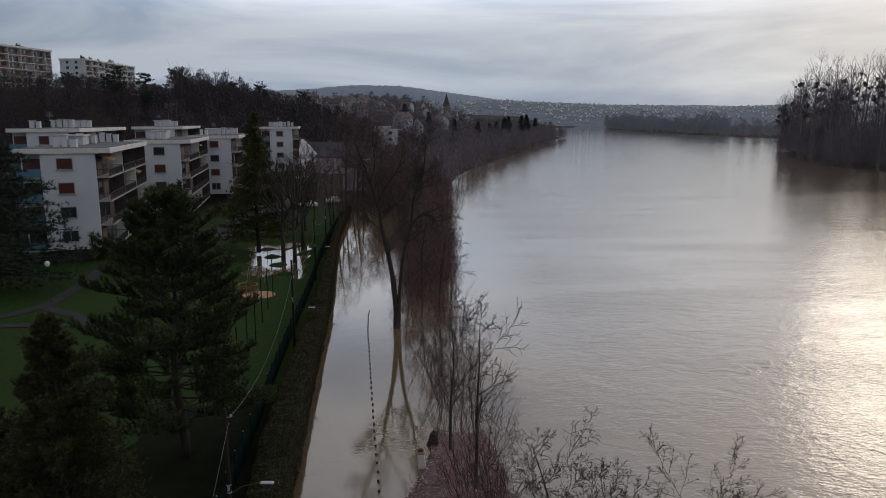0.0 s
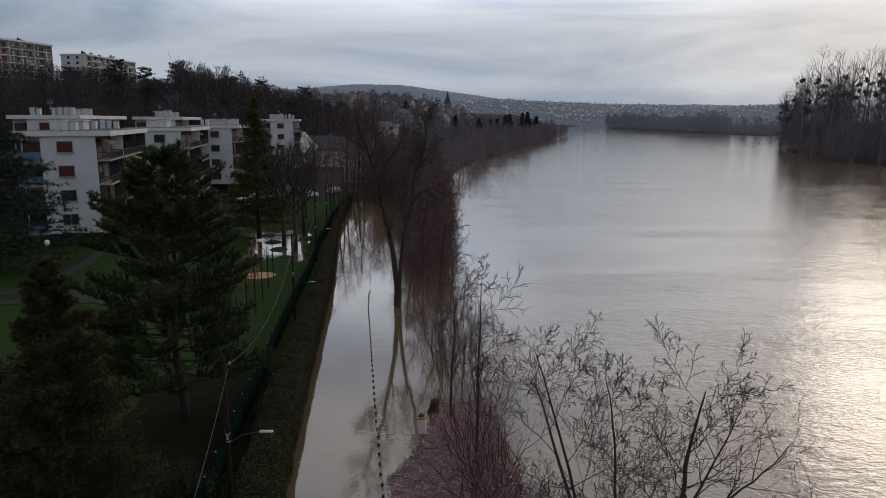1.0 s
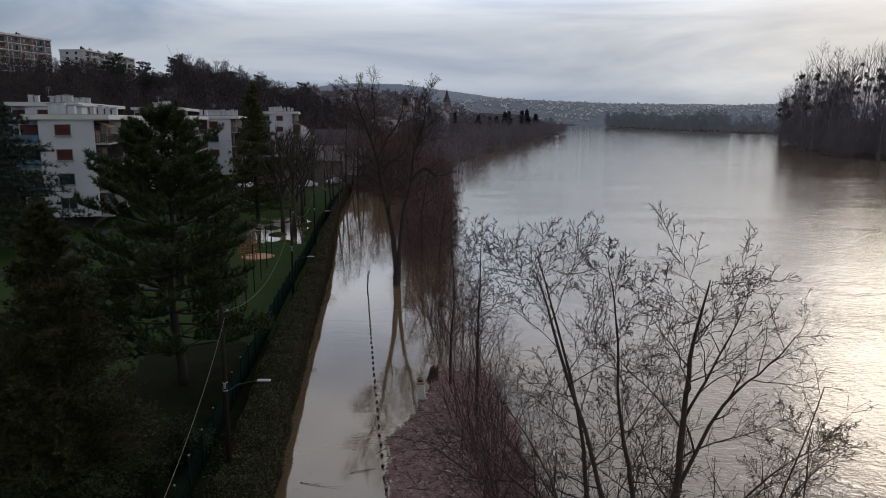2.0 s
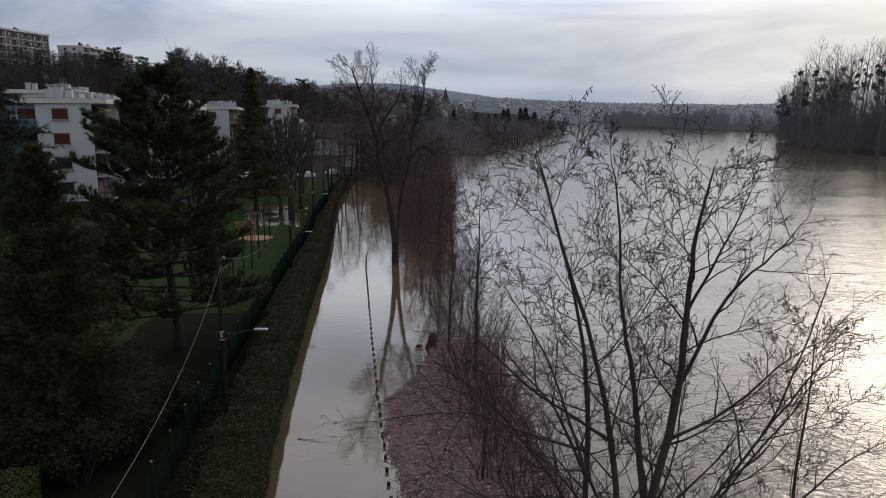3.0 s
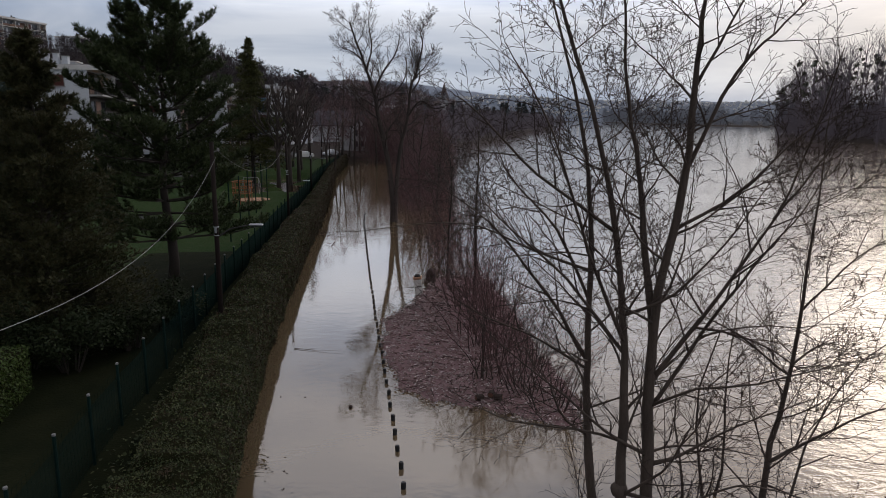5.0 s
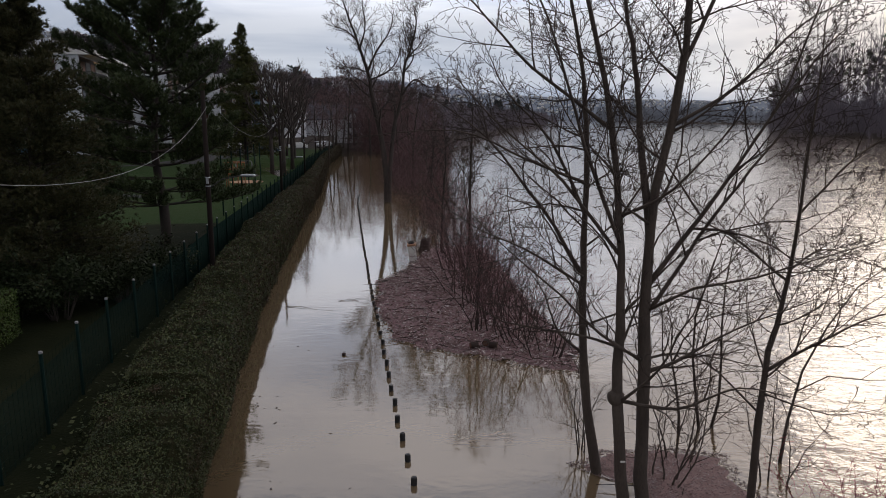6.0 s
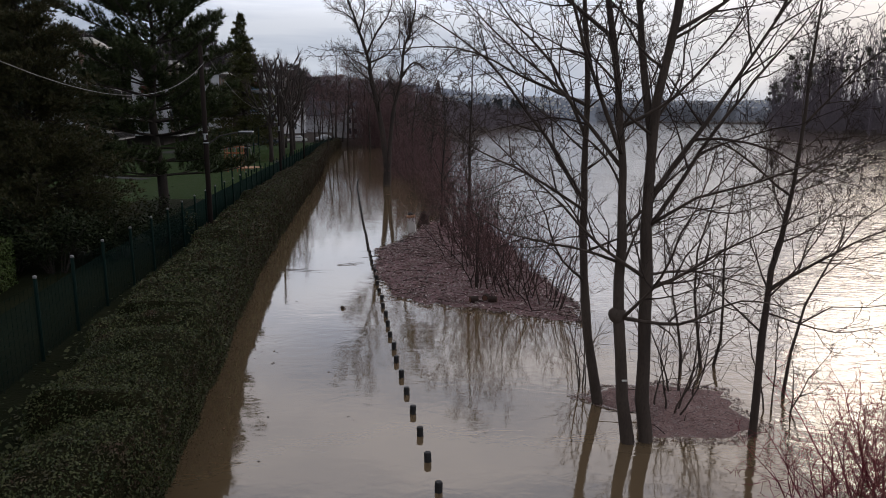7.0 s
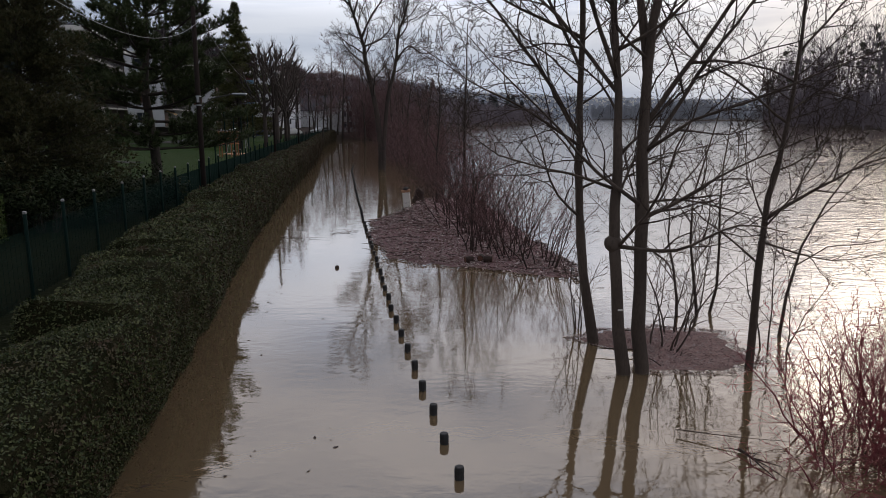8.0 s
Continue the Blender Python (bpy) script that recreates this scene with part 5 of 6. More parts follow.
# far town: small pale houses
j = Joined()
g = Geo()
g.box(-5, -5, -3, 5, 5, 5)
g.face((-5, -5, 5), (5, -5, 5), (0, -5, 9))
g.face((-5, -5, 5), (0, -5, 9), (0, 5, 9), (-5, 5, 5))
g.face((5, -5, 5), (5, 5, 5), (0, 5, 9), (0, -5, 9))
hv = g.arrays()
for k in range(900):
    x, q = rng.uniform(-250, 2100), rng.uniform(0.1, 0.98)
    top = float(np.interp(x, [p[0] for p in MID_SLOPE], [p[1] for p in MID_SLOPE])) + noise.noise(Vector((x * 0.003, 8, 0))) * 8
    j.add(*hv, Matrix.LocRotScale((x, 3200 - 520 + 560 * q, top * math.sin(q * 0.944 * 1.33) / math.sin(1.33)), Euler((0, 0, rng.uniform(-0.7, 0.7))), (rng.uniform(0.4, 0.9), 0.6, rng.uniform(0.35, 0.7))))
solid("distant_houses", j.done(), FASCIA, "scattered pale houses on the distant slope", "houses", "stuff")


# ---- flats ----
def flats(at, rz, length, label, storeys=4, width=8.9, gable=7.3, base=2.3, sh=3.05, balc=1.5, chimneys=4):
    """A slab of flats, its white gable towards -y and its balconies on +x."""
    ob = thing("apartment_building", at, label, "building", "flats by the park", rz=rz)
    top = base + storeys * sh
    g = Geo()
    g.box(-width + 2.6, 0, base, 0, length, top)
    g.box(-width, 1.6, base, -width + 2.6, length, top)
    part("wall", g, WALL_WHITE, ob)
    g = Geo()
    g.box(-width + 1.2, 2.0, -1.5, -1.6, length - 1, base)
    part("ground_floor", g, DARK_WALL, ob, "recessed ground floor, its shade put into a dark brown")
    g = Geo()
    g.box(-width - 0.3, -0.25, top, balc + 0.35, length + 0.3, top + 0.62)
    part("roof", g, FASCIA, ob, "flat roof with a pale fascia")
    g = Geo()
    g.box(-width, 0.1, top + 0.62, balc, length, top + 0.66)
    part("roof_covering", g, ROOF_FELT, ob)
    for s in range(storeys):
        z = base + s * sh
        # gable window
        wn = thing("window", (-3.55, 0, z + 1.05))
        wn.parent = ob
        for kk in ("label", "category", "group", "kind"):
            if kk in wn:
                del wn[kk]
        g = Geo()
        g.box(-0.95, -0.05, 0, 0.95, 0.04, 1.45)
        part("frame", g, FRAME_GREY, wn)
        g = Geo()
        if s == 0:
            g.box(-0.85, -0.07, 0.08, -0.04, -0.02, 1.37)
            g.box(0.04, -0.07, 0.08, 0.85, -0.02, 1.37)
            part("pane", g, GLASS, wn)
        else:
            for k in range(12):
                for q, yy in ((0.0, -0.06), (0.085, -0.085), (0.095, -0.06)):
                    g.v += [(-0.86, yy, 0.07 + k * 0.108 + q), (0.86, yy, 0.07 + k * 0.108 + q)]
            for k in range(35):
                g.f.append((2 * k, 2 * k + 1, 2 * k + 3, 2 * k + 2))
            part("shutter", g, SHUTTER if (s + int(at[1])) % 3 else GLASS, wn, "closed rolling shutter")
        g = Geo()
        g.box(-1.05, -0.16, -0.1, 1.05, 0.02, 0.0)
        part("sill", g, CONCRETE, wn)
        # corner loggia with blue panels on the west side
        lg = Geo()
        lg.box(-width - 0.1, -0.1, z - 0.1, -width + 2.6, 1.6, z + 0.12)
        part("loggia_floor", lg, CONCRETE, ob)
        lg = Geo()
        lg.box(-width - 0.1, -0.14, z + 0.12, -width + 2.58, -0.06, z + 1.15)
        part("loggia_panel", lg, BLUE_PANEL, ob, "blue balcony panel")
        lg = Geo()
        lg.box(-width + 0.2, 1.5, z + 0.2, -width + 2.4, 1.58, z + 2.4)
        part("loggia_shutter", lg, SHUTTER if s % 2 else GLASS, ob)
        # balconies facing the river
        lg = Geo()
        lg.box(-0.01, 0.3, z + 0.1, 0.02, length - 0.3, z + sh - 0.15)
        part("balcony_wall", lg, DARK_WALL, ob, "recessed wall behind the balconies, coloured dark brown for its shade")
        nb = max(1, int(length // 10))
        for k in range(nb):
            y0, y1 = 0.35 + k * length / nb, (k + 1) * length / nb - 0.35
            b = Geo()
            b.box(0, y0, z - 0.12, balc, y1, z + 0.1)
            bl = part("balcony", b, CONCRETE, ob)
            b = Geo()
            b.box(balc - 0.07, y0, z + 0.98, balc - 0.01, y1, z + 1.05)
            b.box(balc - 0.07, y0, z + 0.18, balc - 0.01, y1, z + 0.24)
            q = y0
            while q < y1:
                b.box(balc - 0.055, q, z + 0.1, balc - 0.025, q + 0.05, z + 1.0)
                q += 0.22
            for yy in (y0, y1 - 0.06):
                b.box(0, yy, z + 0.98, balc, yy + 0.05, z + 1.05)
                for i in range(6):
                    b.box(0.1 + i * 0.24, yy, z + 0.1, 0.14 + i * 0.24, yy + 0.04, z + 1.0)
            part("railing", b, RAIL_DARK, bl)
            for i in range(3):
                w = (y1 - y0) / 3
                b = Geo()
                b.box(-0.03, y0 + i * w + 0.35, z + 0.15, 0.05, y0 + i * w + w - 0.35, z + 2.35)
                part("balcony_door", b, (CURTAIN, GLASS, GLASS, CURTAIN, GLASS)[(i + k + s) % 5], ob)
            b = Geo()
            b.box(0.0, y1 - 0.05, z + 0.1, balc, y1 + 0.07, z + sh - 0.12)
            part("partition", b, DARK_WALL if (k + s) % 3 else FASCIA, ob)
            if (k * 5 + s * 3 + int(at[1])) % 7 == 0:
                b = Geo()
                b.face((0.05, y0 + 0.2, z + 2.75), (0.05, y0 + 4, z + 2.75), (balc + 0.1, y0 + 4, z + 2.25), (balc + 0.1, y0 + 0.2, z + 2.25))
                b.face((balc + 0.1, y0 + 0.2, z + 2.25), (balc + 0.1, y0 + 4, z + 2.25), (balc + 0.1, y0 + 4, z + 2.05), (balc + 0.1, y0 + 0.2, z + 2.05))
                part("awning", b, AWNING, ob, "faded orange awning")
    r2 = random.Random(int(at[1]))
    for k in range(chimneys):
        yy, xx = length * (k + r2.uniform(0.3, 0.6)) / chimneys, r2.uniform(-width + 1.0, -3.6)
        for q in range(r2.randrange(2, 5)):
            g = Geo()
            w, hh = r2.uniform(0.55, 0.8), r2.uniform(1.1, 1.5)
            g.box(xx + q * 1.0, yy, top + 0.66, xx + q * 1.0 + w, yy + r2.uniform(0.6, 1.2), top + 0.66 + hh, 0.05)
            st = part("chimney", g, WALL_WHITE, ob)
            g = Geo()
            g.box(xx + q * 1.0 - 0.08, yy - 0.08, top + 0.66 + hh, xx + q * 1.0 + w + 0.08, yy + 1.0, top + 0.74 + hh)
            part("cap", g, CONCRETE, st)
    g = Geo()
    g.box(-width + 2, length * 0.45, top + 0.66, -4.2, length * 0.45 + 3.4, top + 1.9)
    part("roof_house", g, WALL_WHITE, ob)
    g = Geo()
    g.box(-width + 1.7, length * 0.45 - 0.3, top + 1.9, -3.9, length * 0.45 + 3.7, top + 2.05)
    part("roof_slab", g, FASCIA, ob)
    g = Geo()
    g.tube([Vector((-4, 5, top + 0.6)), Vector((-4, 5, top + 3.4))], [0.03, 0.02], 4)
    for k in range(5):
        g.tube([Vector((-4.5, 5, top + 2.6 + k * 0.15)), Vector((-3.5, 5, top + 2.6 + k * 0.15))], [0.015, 0.015], 3)
    part("aerial", g, METAL_GREY, ob)
    return ob


flats((-44.0, 89.5, 0.8), 14.5, 31, "white four-storey flats with balconies and red shutters")
flats((-46.6, 126, 0.9), 12, 29, "white four-storey flats with dark balconies")
flats((-46.8, 157, 1.1), 10, 30, "white four-storey flats above a parking court")
flats((-43.5, 206, 2.6), 10, 24, "white four-storey flats beyond the conifer")
flats((-62, 118, 3), 12, 34, "white flats behind, their roofs crowded with stacks")
flats((-62, 165, 3), 12, 34, "white flats behind, their roofs crowded with stacks")


def hill_block(at, rz, length, storeys, label, panels, width=14.0, sh=2.9):
    """A long slab on the hilltop: floors, cross walls, windows and railings on the river side, its plain gable towards -y."""
    ob = thing("apartment_building", at, label, "building", "hilltop blocks", rz=rz)
    top, bay, r2 = 1.0 + storeys * sh, 3.4, random.Random(int(length))
    nb = int(length / bay)
    g = Geo()
    g.box(-width, 0, -7, -1.3, length, top)
    part("wall", g, WALL_WHITE, ob)
    g = Geo()
    g.box(-width - 0.3, -0.3, top, 0.5, length + 0.3, top + 0.75)
    part("roof", g, FASCIA, ob, "flat roof with a pale fascia")
    for s in range(storeys + 1):
        g = Geo()
        g.box(-1.3, 0, 1.0 + s * sh - 0.14, 0.15, length, 1.0 + s * sh + 0.12)
        part("floor_slab", g, FASCIA, ob)
    for k in range(nb + 1):
        if k % 2 == 0 or k == nb:
            g = Geo()
            g.box(-1.3, k * length / nb - 0.12, -2, 0.05, k * length / nb + 0.12, top)
            part("cross_wall", g, FASCIA, ob)
    for s in range(storeys):
        z = 1.0 + s * sh
        for k in range(nb):
            y0, y1 = k * length / nb + 0.2, (k + 1) * length / nb - 0.2
            g = Geo()
            g.box(-1.32, y0 + 0.25, z + 0.2, -1.22, y1 - 0.25, z + 2.35)
            part("window", g, (GLASS, CURTAIN, HAZE_WALL, GLASS, SHUTTER)[r2.randrange(5)], ob)
            g = Geo()
            if (k // 2 + s) % 3:
                g.box(-0.02, y0, z + 0.2, 0.04, y1, z + 1.02)
                part("balcony_panel", g, panels[r2.randrange(len(panels))], ob)
            else:
                g.box(-0.02, y0, z + 0.95, 0.04, y1, z + 1.05)
                for i in range(9):
                    yy = y0 + (y1 - y0) * i / 8
                    g.box(-0.01, yy, z + 0.12, 0.03, yy + 0.06, z + 0.95)
                part("railing", g, RAIL_DARK, ob)
    for s in range(storeys):
        for xx in (-width * 0.35, -width * 0.7):
            g = Geo()
            g.box(xx - 0.7, -0.06, 2.0 + s * sh, xx + 0.7, 0.05, 3.4 + s * sh)
            part("window", g, GLASS, ob)
    for k in range(int(length / 7)):
        g = Geo()
        xx, yy, w, hh = r2.uniform(-width + 2, -2.5), 3 + k * 7 + r2.uniform(-1, 1), r2.uniform(0.8, 2.0), r2.uniform(1.0, 2.0)
        g.box(xx, yy, top + 0.75, xx + w, yy + w * 1.3, top + 0.75 + hh, 0.06)
        g.box(xx + 0.2, yy + 0.2, top + 0.75 + hh, xx + w * 0.5, yy + w * 0.6, top + 1.3 + hh)
        part("chimney", g, CONCRETE if k % 3 else RAIL_DARK, ob)
    return ob


hill_block((-186.5, 268, 31.3), -12, 58, 6, "tall block with brown balconies on the hilltop", (CURTAIN, DARK_WALL, BRICK))
hill_block((-194.5, 396, 31.0), -2, 58, 7, "long white block with balconies on the hilltop", (HAZE_WALL, CONCRETE, RAIL_DARK))

# gabled house and low buildings by the park
hs = house_proto(8, 16, 7.2, 4.4, WALL_WHITE, HAZE_WALL)
hs.matrix_basis = pose(-47.6, 226, 1.8, 0, 0, -14)
tagged(hs, "white gabled house with a pale sheet roof")
ls = house_proto(10, 26, 5.5, 4.6, WALL_WHITE, SLATE)
ls.matrix_basis = pose(-37.5, 250, 1.8, 0, 0, 82)
tagged(ls, "long low house with a dark blue slate roof")
wh = house_proto(4.2, 5, 6.4, 1.8, HAZE_WALL, ROOF_TILE)
wh.matrix_basis = pose(-23.4, 188, 1.2, 0, 0, 50)
tagged(wh, "small white villa at the end of the flooded road")
flats((-22, 345, 2.0), 8, 16, "pale modern flats among bare riverside trees", 4, 12, 8, 1.0, 3.0)


# ---- roadside ----
def road_pole(at, h, label, lamp=None, rx=0.0, ry=0.0):
    ob = thing("utility_pole", at, label, "pole", "poles along the road")
    ob.matrix_basis = pose(*at, rx, ry, 0)
    g = Geo()
    g.tube([Vector((0, 0, -0.5)), Vector((0, 0, h * 0.5)), Vector((0, 0, h))], [0.098, 0.088, 0.074], 10)
    part("post", g, POLE_WOOD, ob, smooth=True)
    g = Geo()
    for z in (h * 0.56, h * 0.6):
        g.lathe([(0.092, z), (0.098, z + 0.01), (0.098, z + 0.03), (0.09, z + 0.04)], 10)
    g.box(-0.03, -0.12, h * 0.575, 0.05, -0.08, h * 0.6 + 0.02)
    part("clamp", g, METAL_GREY, ob, "pale metal clamp")
    g = Geo()
    g.tube([Vector((0.06, 0, h - 0.35)), Vector((0.22, 0, h - 0.3))], [0.02, 0.02], 5)
    g.lathe([(0.03, 0), (0.06, 0.03), (0.05, 0.09), (0.02, 0.12)], 8, (0.22, 0, h - 0.33))
    part("insulator", g, CABLE, ob)
    if lamp:
        g = Geo()
        g.tube([Vector((0, 0, lamp - 0.5)), Vector((0.5, 0, lamp - 0.15)), Vector((1.25, 0, lamp))], [0.022, 0.022, 0.02], 6)
        arm = part("lamp_arm", g, RAIL_DARK, ob)
        g = Geo()
        g.box(1.2, -0.10, lamp - 0.035, 1.72, 0.10, lamp + 0.035, 0.03)
        part("lamp_head", g, METAL_GREY, arm, "grey flat street light head")
        g = Geo()
        g.box(1.25, -0.08, lamp - 0.055, 1.67, 0.08, lamp - 0.033, 0.008)
        part("lamp_glass", g, GLASS, arm, "dark unlit glass")
    return ob


POLES = [(-3.9, -4.0, 10.0, None), (-8.3, 24.6, 8.6, 5.62), (-12.0, 54, 8.5, 4.7), (-14.9, 80, 8.2, 5.0), (-17.6, 104, 8.2, None), (-20.5, 130, 8.2, None)]
for x, y, ztop, lz in POLES:
    road_pole((x, y, 0.9), ztop - 0.9, "tarred wooden pole standing in the hedge" + (" with a street light" if lz else ""), lz - 0.9 if lz else None)


def cable(a, b, sag, r=0.006):
    g = Geo()
    a, b = Vector(a), Vector(b)
    n = 28
    g.tube([a.lerp(b, i / n) - Vector((0, 0, sag * 4 * (i / n) * (1 - i / n))) for i in range(n + 1)], [r] * (n + 1), 5)
    solid("overhead_cable", g, CABLE, "sagging pale cable slung between the poles", "cable", group="overhead cables", smooth=True)


cable((-8.17, 24.6, 8.06), (-3.7, -4.0, 9.7), 2.26)
for i in range(1, len(POLES) - 1):
    a, b = POLES[i], POLES[i + 1]
    cable((a[0] + 0.2, a[1], a[2] - 0.3), (b[0] + 0.2, b[1], b[2] - 0.3), 1.6)


def hedge_frame(y):
    """A point of the hedge's foot on the water's side and the direction to its inner side."""
    x0, x1 = float(hedge_x(y - 0.5)), float(hedge_x(y + 0.5))
    t = Vector((x1 - x0, 1.0, 0)).normalized()
    return Vector((float(hedge_x(y)), y, 0)), Vector((-t.y, t.x, 0)), t


HEDGE_H = 2.15


def hedge():
    """Clipped hedge: a dark body and a skin of single leaves."""
    ob = thing("hedge", (0, 0, 0), "clipped evergreen hedge along the flooded road", "hedge")
    g, prof = Geo(), []
    ys = list(np.arange(-11, 6, 0.35)) + list(np.arange(6, 14, 0.2)) + list(np.arange(14, 60, 0.35)) + list(np.arange(60, 150, 1.0))
    r2 = random.Random(3)
    for k in range(11):
        prof.append(k)

    def section(y, k):
        o, n, t = hedge_frame(y)
        big = noise.noise(Vector((0, y * 0.35, 1))) * 0.2 + noise.noise(Vector((5, y * 1.1, 1))) * 0.12 + noise.noise(Vector((0, y * 0.09, 4))) * 0.12
        w = float(np.interp(y, [0, 8.4, 8.65, 10.2, 11.1, 12.2, 12.9, 13.4, 14.4, 17.0, 17.6, 18.4, 21.8, 22.8, 23.8, 25.0, 26.4, 38, 60, 90, 115], [1.5, 1.4, 1.45, 1.45, 1.6, 1.85, 1.95, 1.6, 1.8, 2.05, 1.7, 1.75, 1.6, 1.7, 2.0, 1.65, 1.75, 1.9, 1.6, 1.2, 0.75])) + noise.noise(Vector((3, y * 0.4, 0))) * 0.12
        h = HEDGE_H + big + float(np.interp(y, [8.45, 8.75, 13.2, 13.5, 17.3, 17.6, 22.6, 22.9], [0.0, 0.02, 0.0, 0.07, 0.06, -0.06, -0.05, 0.05]))
        over = float(np.interp(y, [6, 14, 22], [0.42, 0.4, 0.05]))
        shape = [(0.02, -0.1), (-0.04 - over * 0.3, 0.5), (-0.02 - over * 0.6, 1.1), (0.0 - over, h - 0.68), (0.12 - over, h - 0.2), (0.34 - over, h), (w * 0.5, h + 0.03), (w - 0.25, h), (w - 0.08, h - 0.1), (w, h - 0.4), (w, 0.6)]
        a, z = shape[k]
        # the nearest stretch was cut lower on its inner side
        if k >= 5:
            z -= float(np.interp(y, [8.45, 8.6, 12.7, 12.95, 13.25, 13.4], [0.48, 0.0, 0.0, 0.22, 0.24, 0.0])) * min(1.0, (k - 4) / 3)
        wob = noise.noise(Vector((a * 1.7 + 9, y * 1.3, z * 1.5))) * 0.13 + noise.noise(Vector((a * 0.6, y * 0.55, z * 0.8 + 7))) * 0.16
        p = o + n * (a - (wob if k < 4 else -wob if k > 8 else 0))
        return Vector((p.x, p.y, z + (wob if 4 <= k <= 8 else 0)))
    for y in ys:
        for k in range(11):
            g.v.append(tuple(section(float(y), k)))
    for i in range(len(ys) - 1):
        for k in range(10):
            a = i * 11 + k
            g.f.append((a, a + 1, a + 12, a + 11))
    g.f.append(tuple(range(11)))
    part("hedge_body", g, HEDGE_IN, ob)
    green, brown = Geo(), Geo()
    for i in range(len(ys) - 1):
        y0, y1 = ys[i], ys[i + 1]
        near = 170 if y0 < 4 else 1500 if y0 < 12 else 900 if y0 < 15 else 480 if y0 < 24 else 230 if y0 < 40 else 150 if y0 < 70 else 60
        size = 0.06 if y0 < 4 else 0.024 if y0 < 12 else 0.030 if y0 < 15 else 0.040 if y0 < 24 else 0.050 if y0 < 40 else 0.055 if y0 < 70 else 0.08
        for k in range(10):
            if k == 9:
                continue
            A, B, C, D = (Vector(g.v[q]) for q in (i * 11 + k, i * 11 + k + 1, (i + 1) * 11 + k + 1, (i + 1) * 11 + k))
            area = (B - A).length * (D - A).length
            nrm = (B - A).cross(D - A).normalized()
            for _ in range(int(area * near + r2.random())):
                u, v = r2.random(), r2.random()
                if noise.noise((A.lerp(C, u)) * 2.1) < -0.22 - 0.5 * v:
                    continue
                p = A.lerp(B, u).lerp(D.lerp(C, u), v) - nrm * r2.uniform(-0.03, 0.07)
                d = Vector((r2.gauss(0, 1), r2.gauss(0, 1), r2.gauss(0.2, 1))).normalized()
                e = d.cross(nrm * -1 + Vector((r2.gauss(0, 0.5), r2.gauss(0, 0.5), r2.gauss(0, 0.5))))
                if e.length < 0.05:
                    continue
                e.normalize()
                s = size * r2.uniform(0.6, 1.3)
                lv = brown if r2.random() < float(np.interp(y0, [12, 30, 60], [0.04, 0.3, 0.75])) + (0.18 if k < 4 else 0) else green
                lv.face(p - d * s, p + e * s * 0.5, p + d * s, p - e * s * 0.5)
    part("foliage", green, HEDGE_LEAF, ob, "small glossy green leaves", "stuff")
    part("withered_foliage", brown, HEDGE_BROWN, ob, "withered brown leaves", "stuff")


hedge()


# verge behind the hedge, with ivy; its dark colour includes the trees' shade
def verge():
    g, lv, r2 = Geo(), Geo(), random.Random(12)
    ys = np.arange(2, 44, 0.8)
    for y in ys:
        o, n, t = hedge_frame(float(y))
        for k in range(9):
            p = o + n * (1.0 + 1.05 * k + (noise.noise(Vector((y * 0.5, k, 2))) * 0.3 if k == 8 else 0))
            g.v.append((p.x, p.y, float(ground_z(p.x, p.y)) + 0.03 + (0.05 * noise.noise(Vector((p.x, p.y, 0))) + 0.03 if 0 < k < 8 else -0.02)))
    for i in range(len(ys) - 1):
        for k in range(8):
            a = i * 9 + k
            g.f.append((a, a + 1, a + 10, a + 9))
    solid("verge", g, VERGE, "soil and leaf litter behind the hedge, darkened for tree shade", "ground", "structure", smooth=True)
    for _ in range(2600):
        y = r2.uniform(4, 30)
        o, n, t = hedge_frame(y)
        p = o + n * (1.75 + abs(r2.gauss(0, 0.5)))
        p.z = float(ground_z(p.x, p.y)) + 0.06 + r2.random() ** 3 * 0.2
        d = Vector((r2.gauss(0, 1), r2.gauss(0, 1), r2.gauss(0, 0.5))).normalized() * r2.uniform(0.03, 0.07)
        e = d.cross(Vector((r2.gauss(0, 0.5), r2.gauss(0, 0.5), 1)))
        lv.face(p - d, p + e * 0.6, p + d, p - e * 0.6)
    solid("ivy", lv, HEDGE_LEAF, "low ivy and weeds between hedge and fence", "ivy", "stuff")


verge()


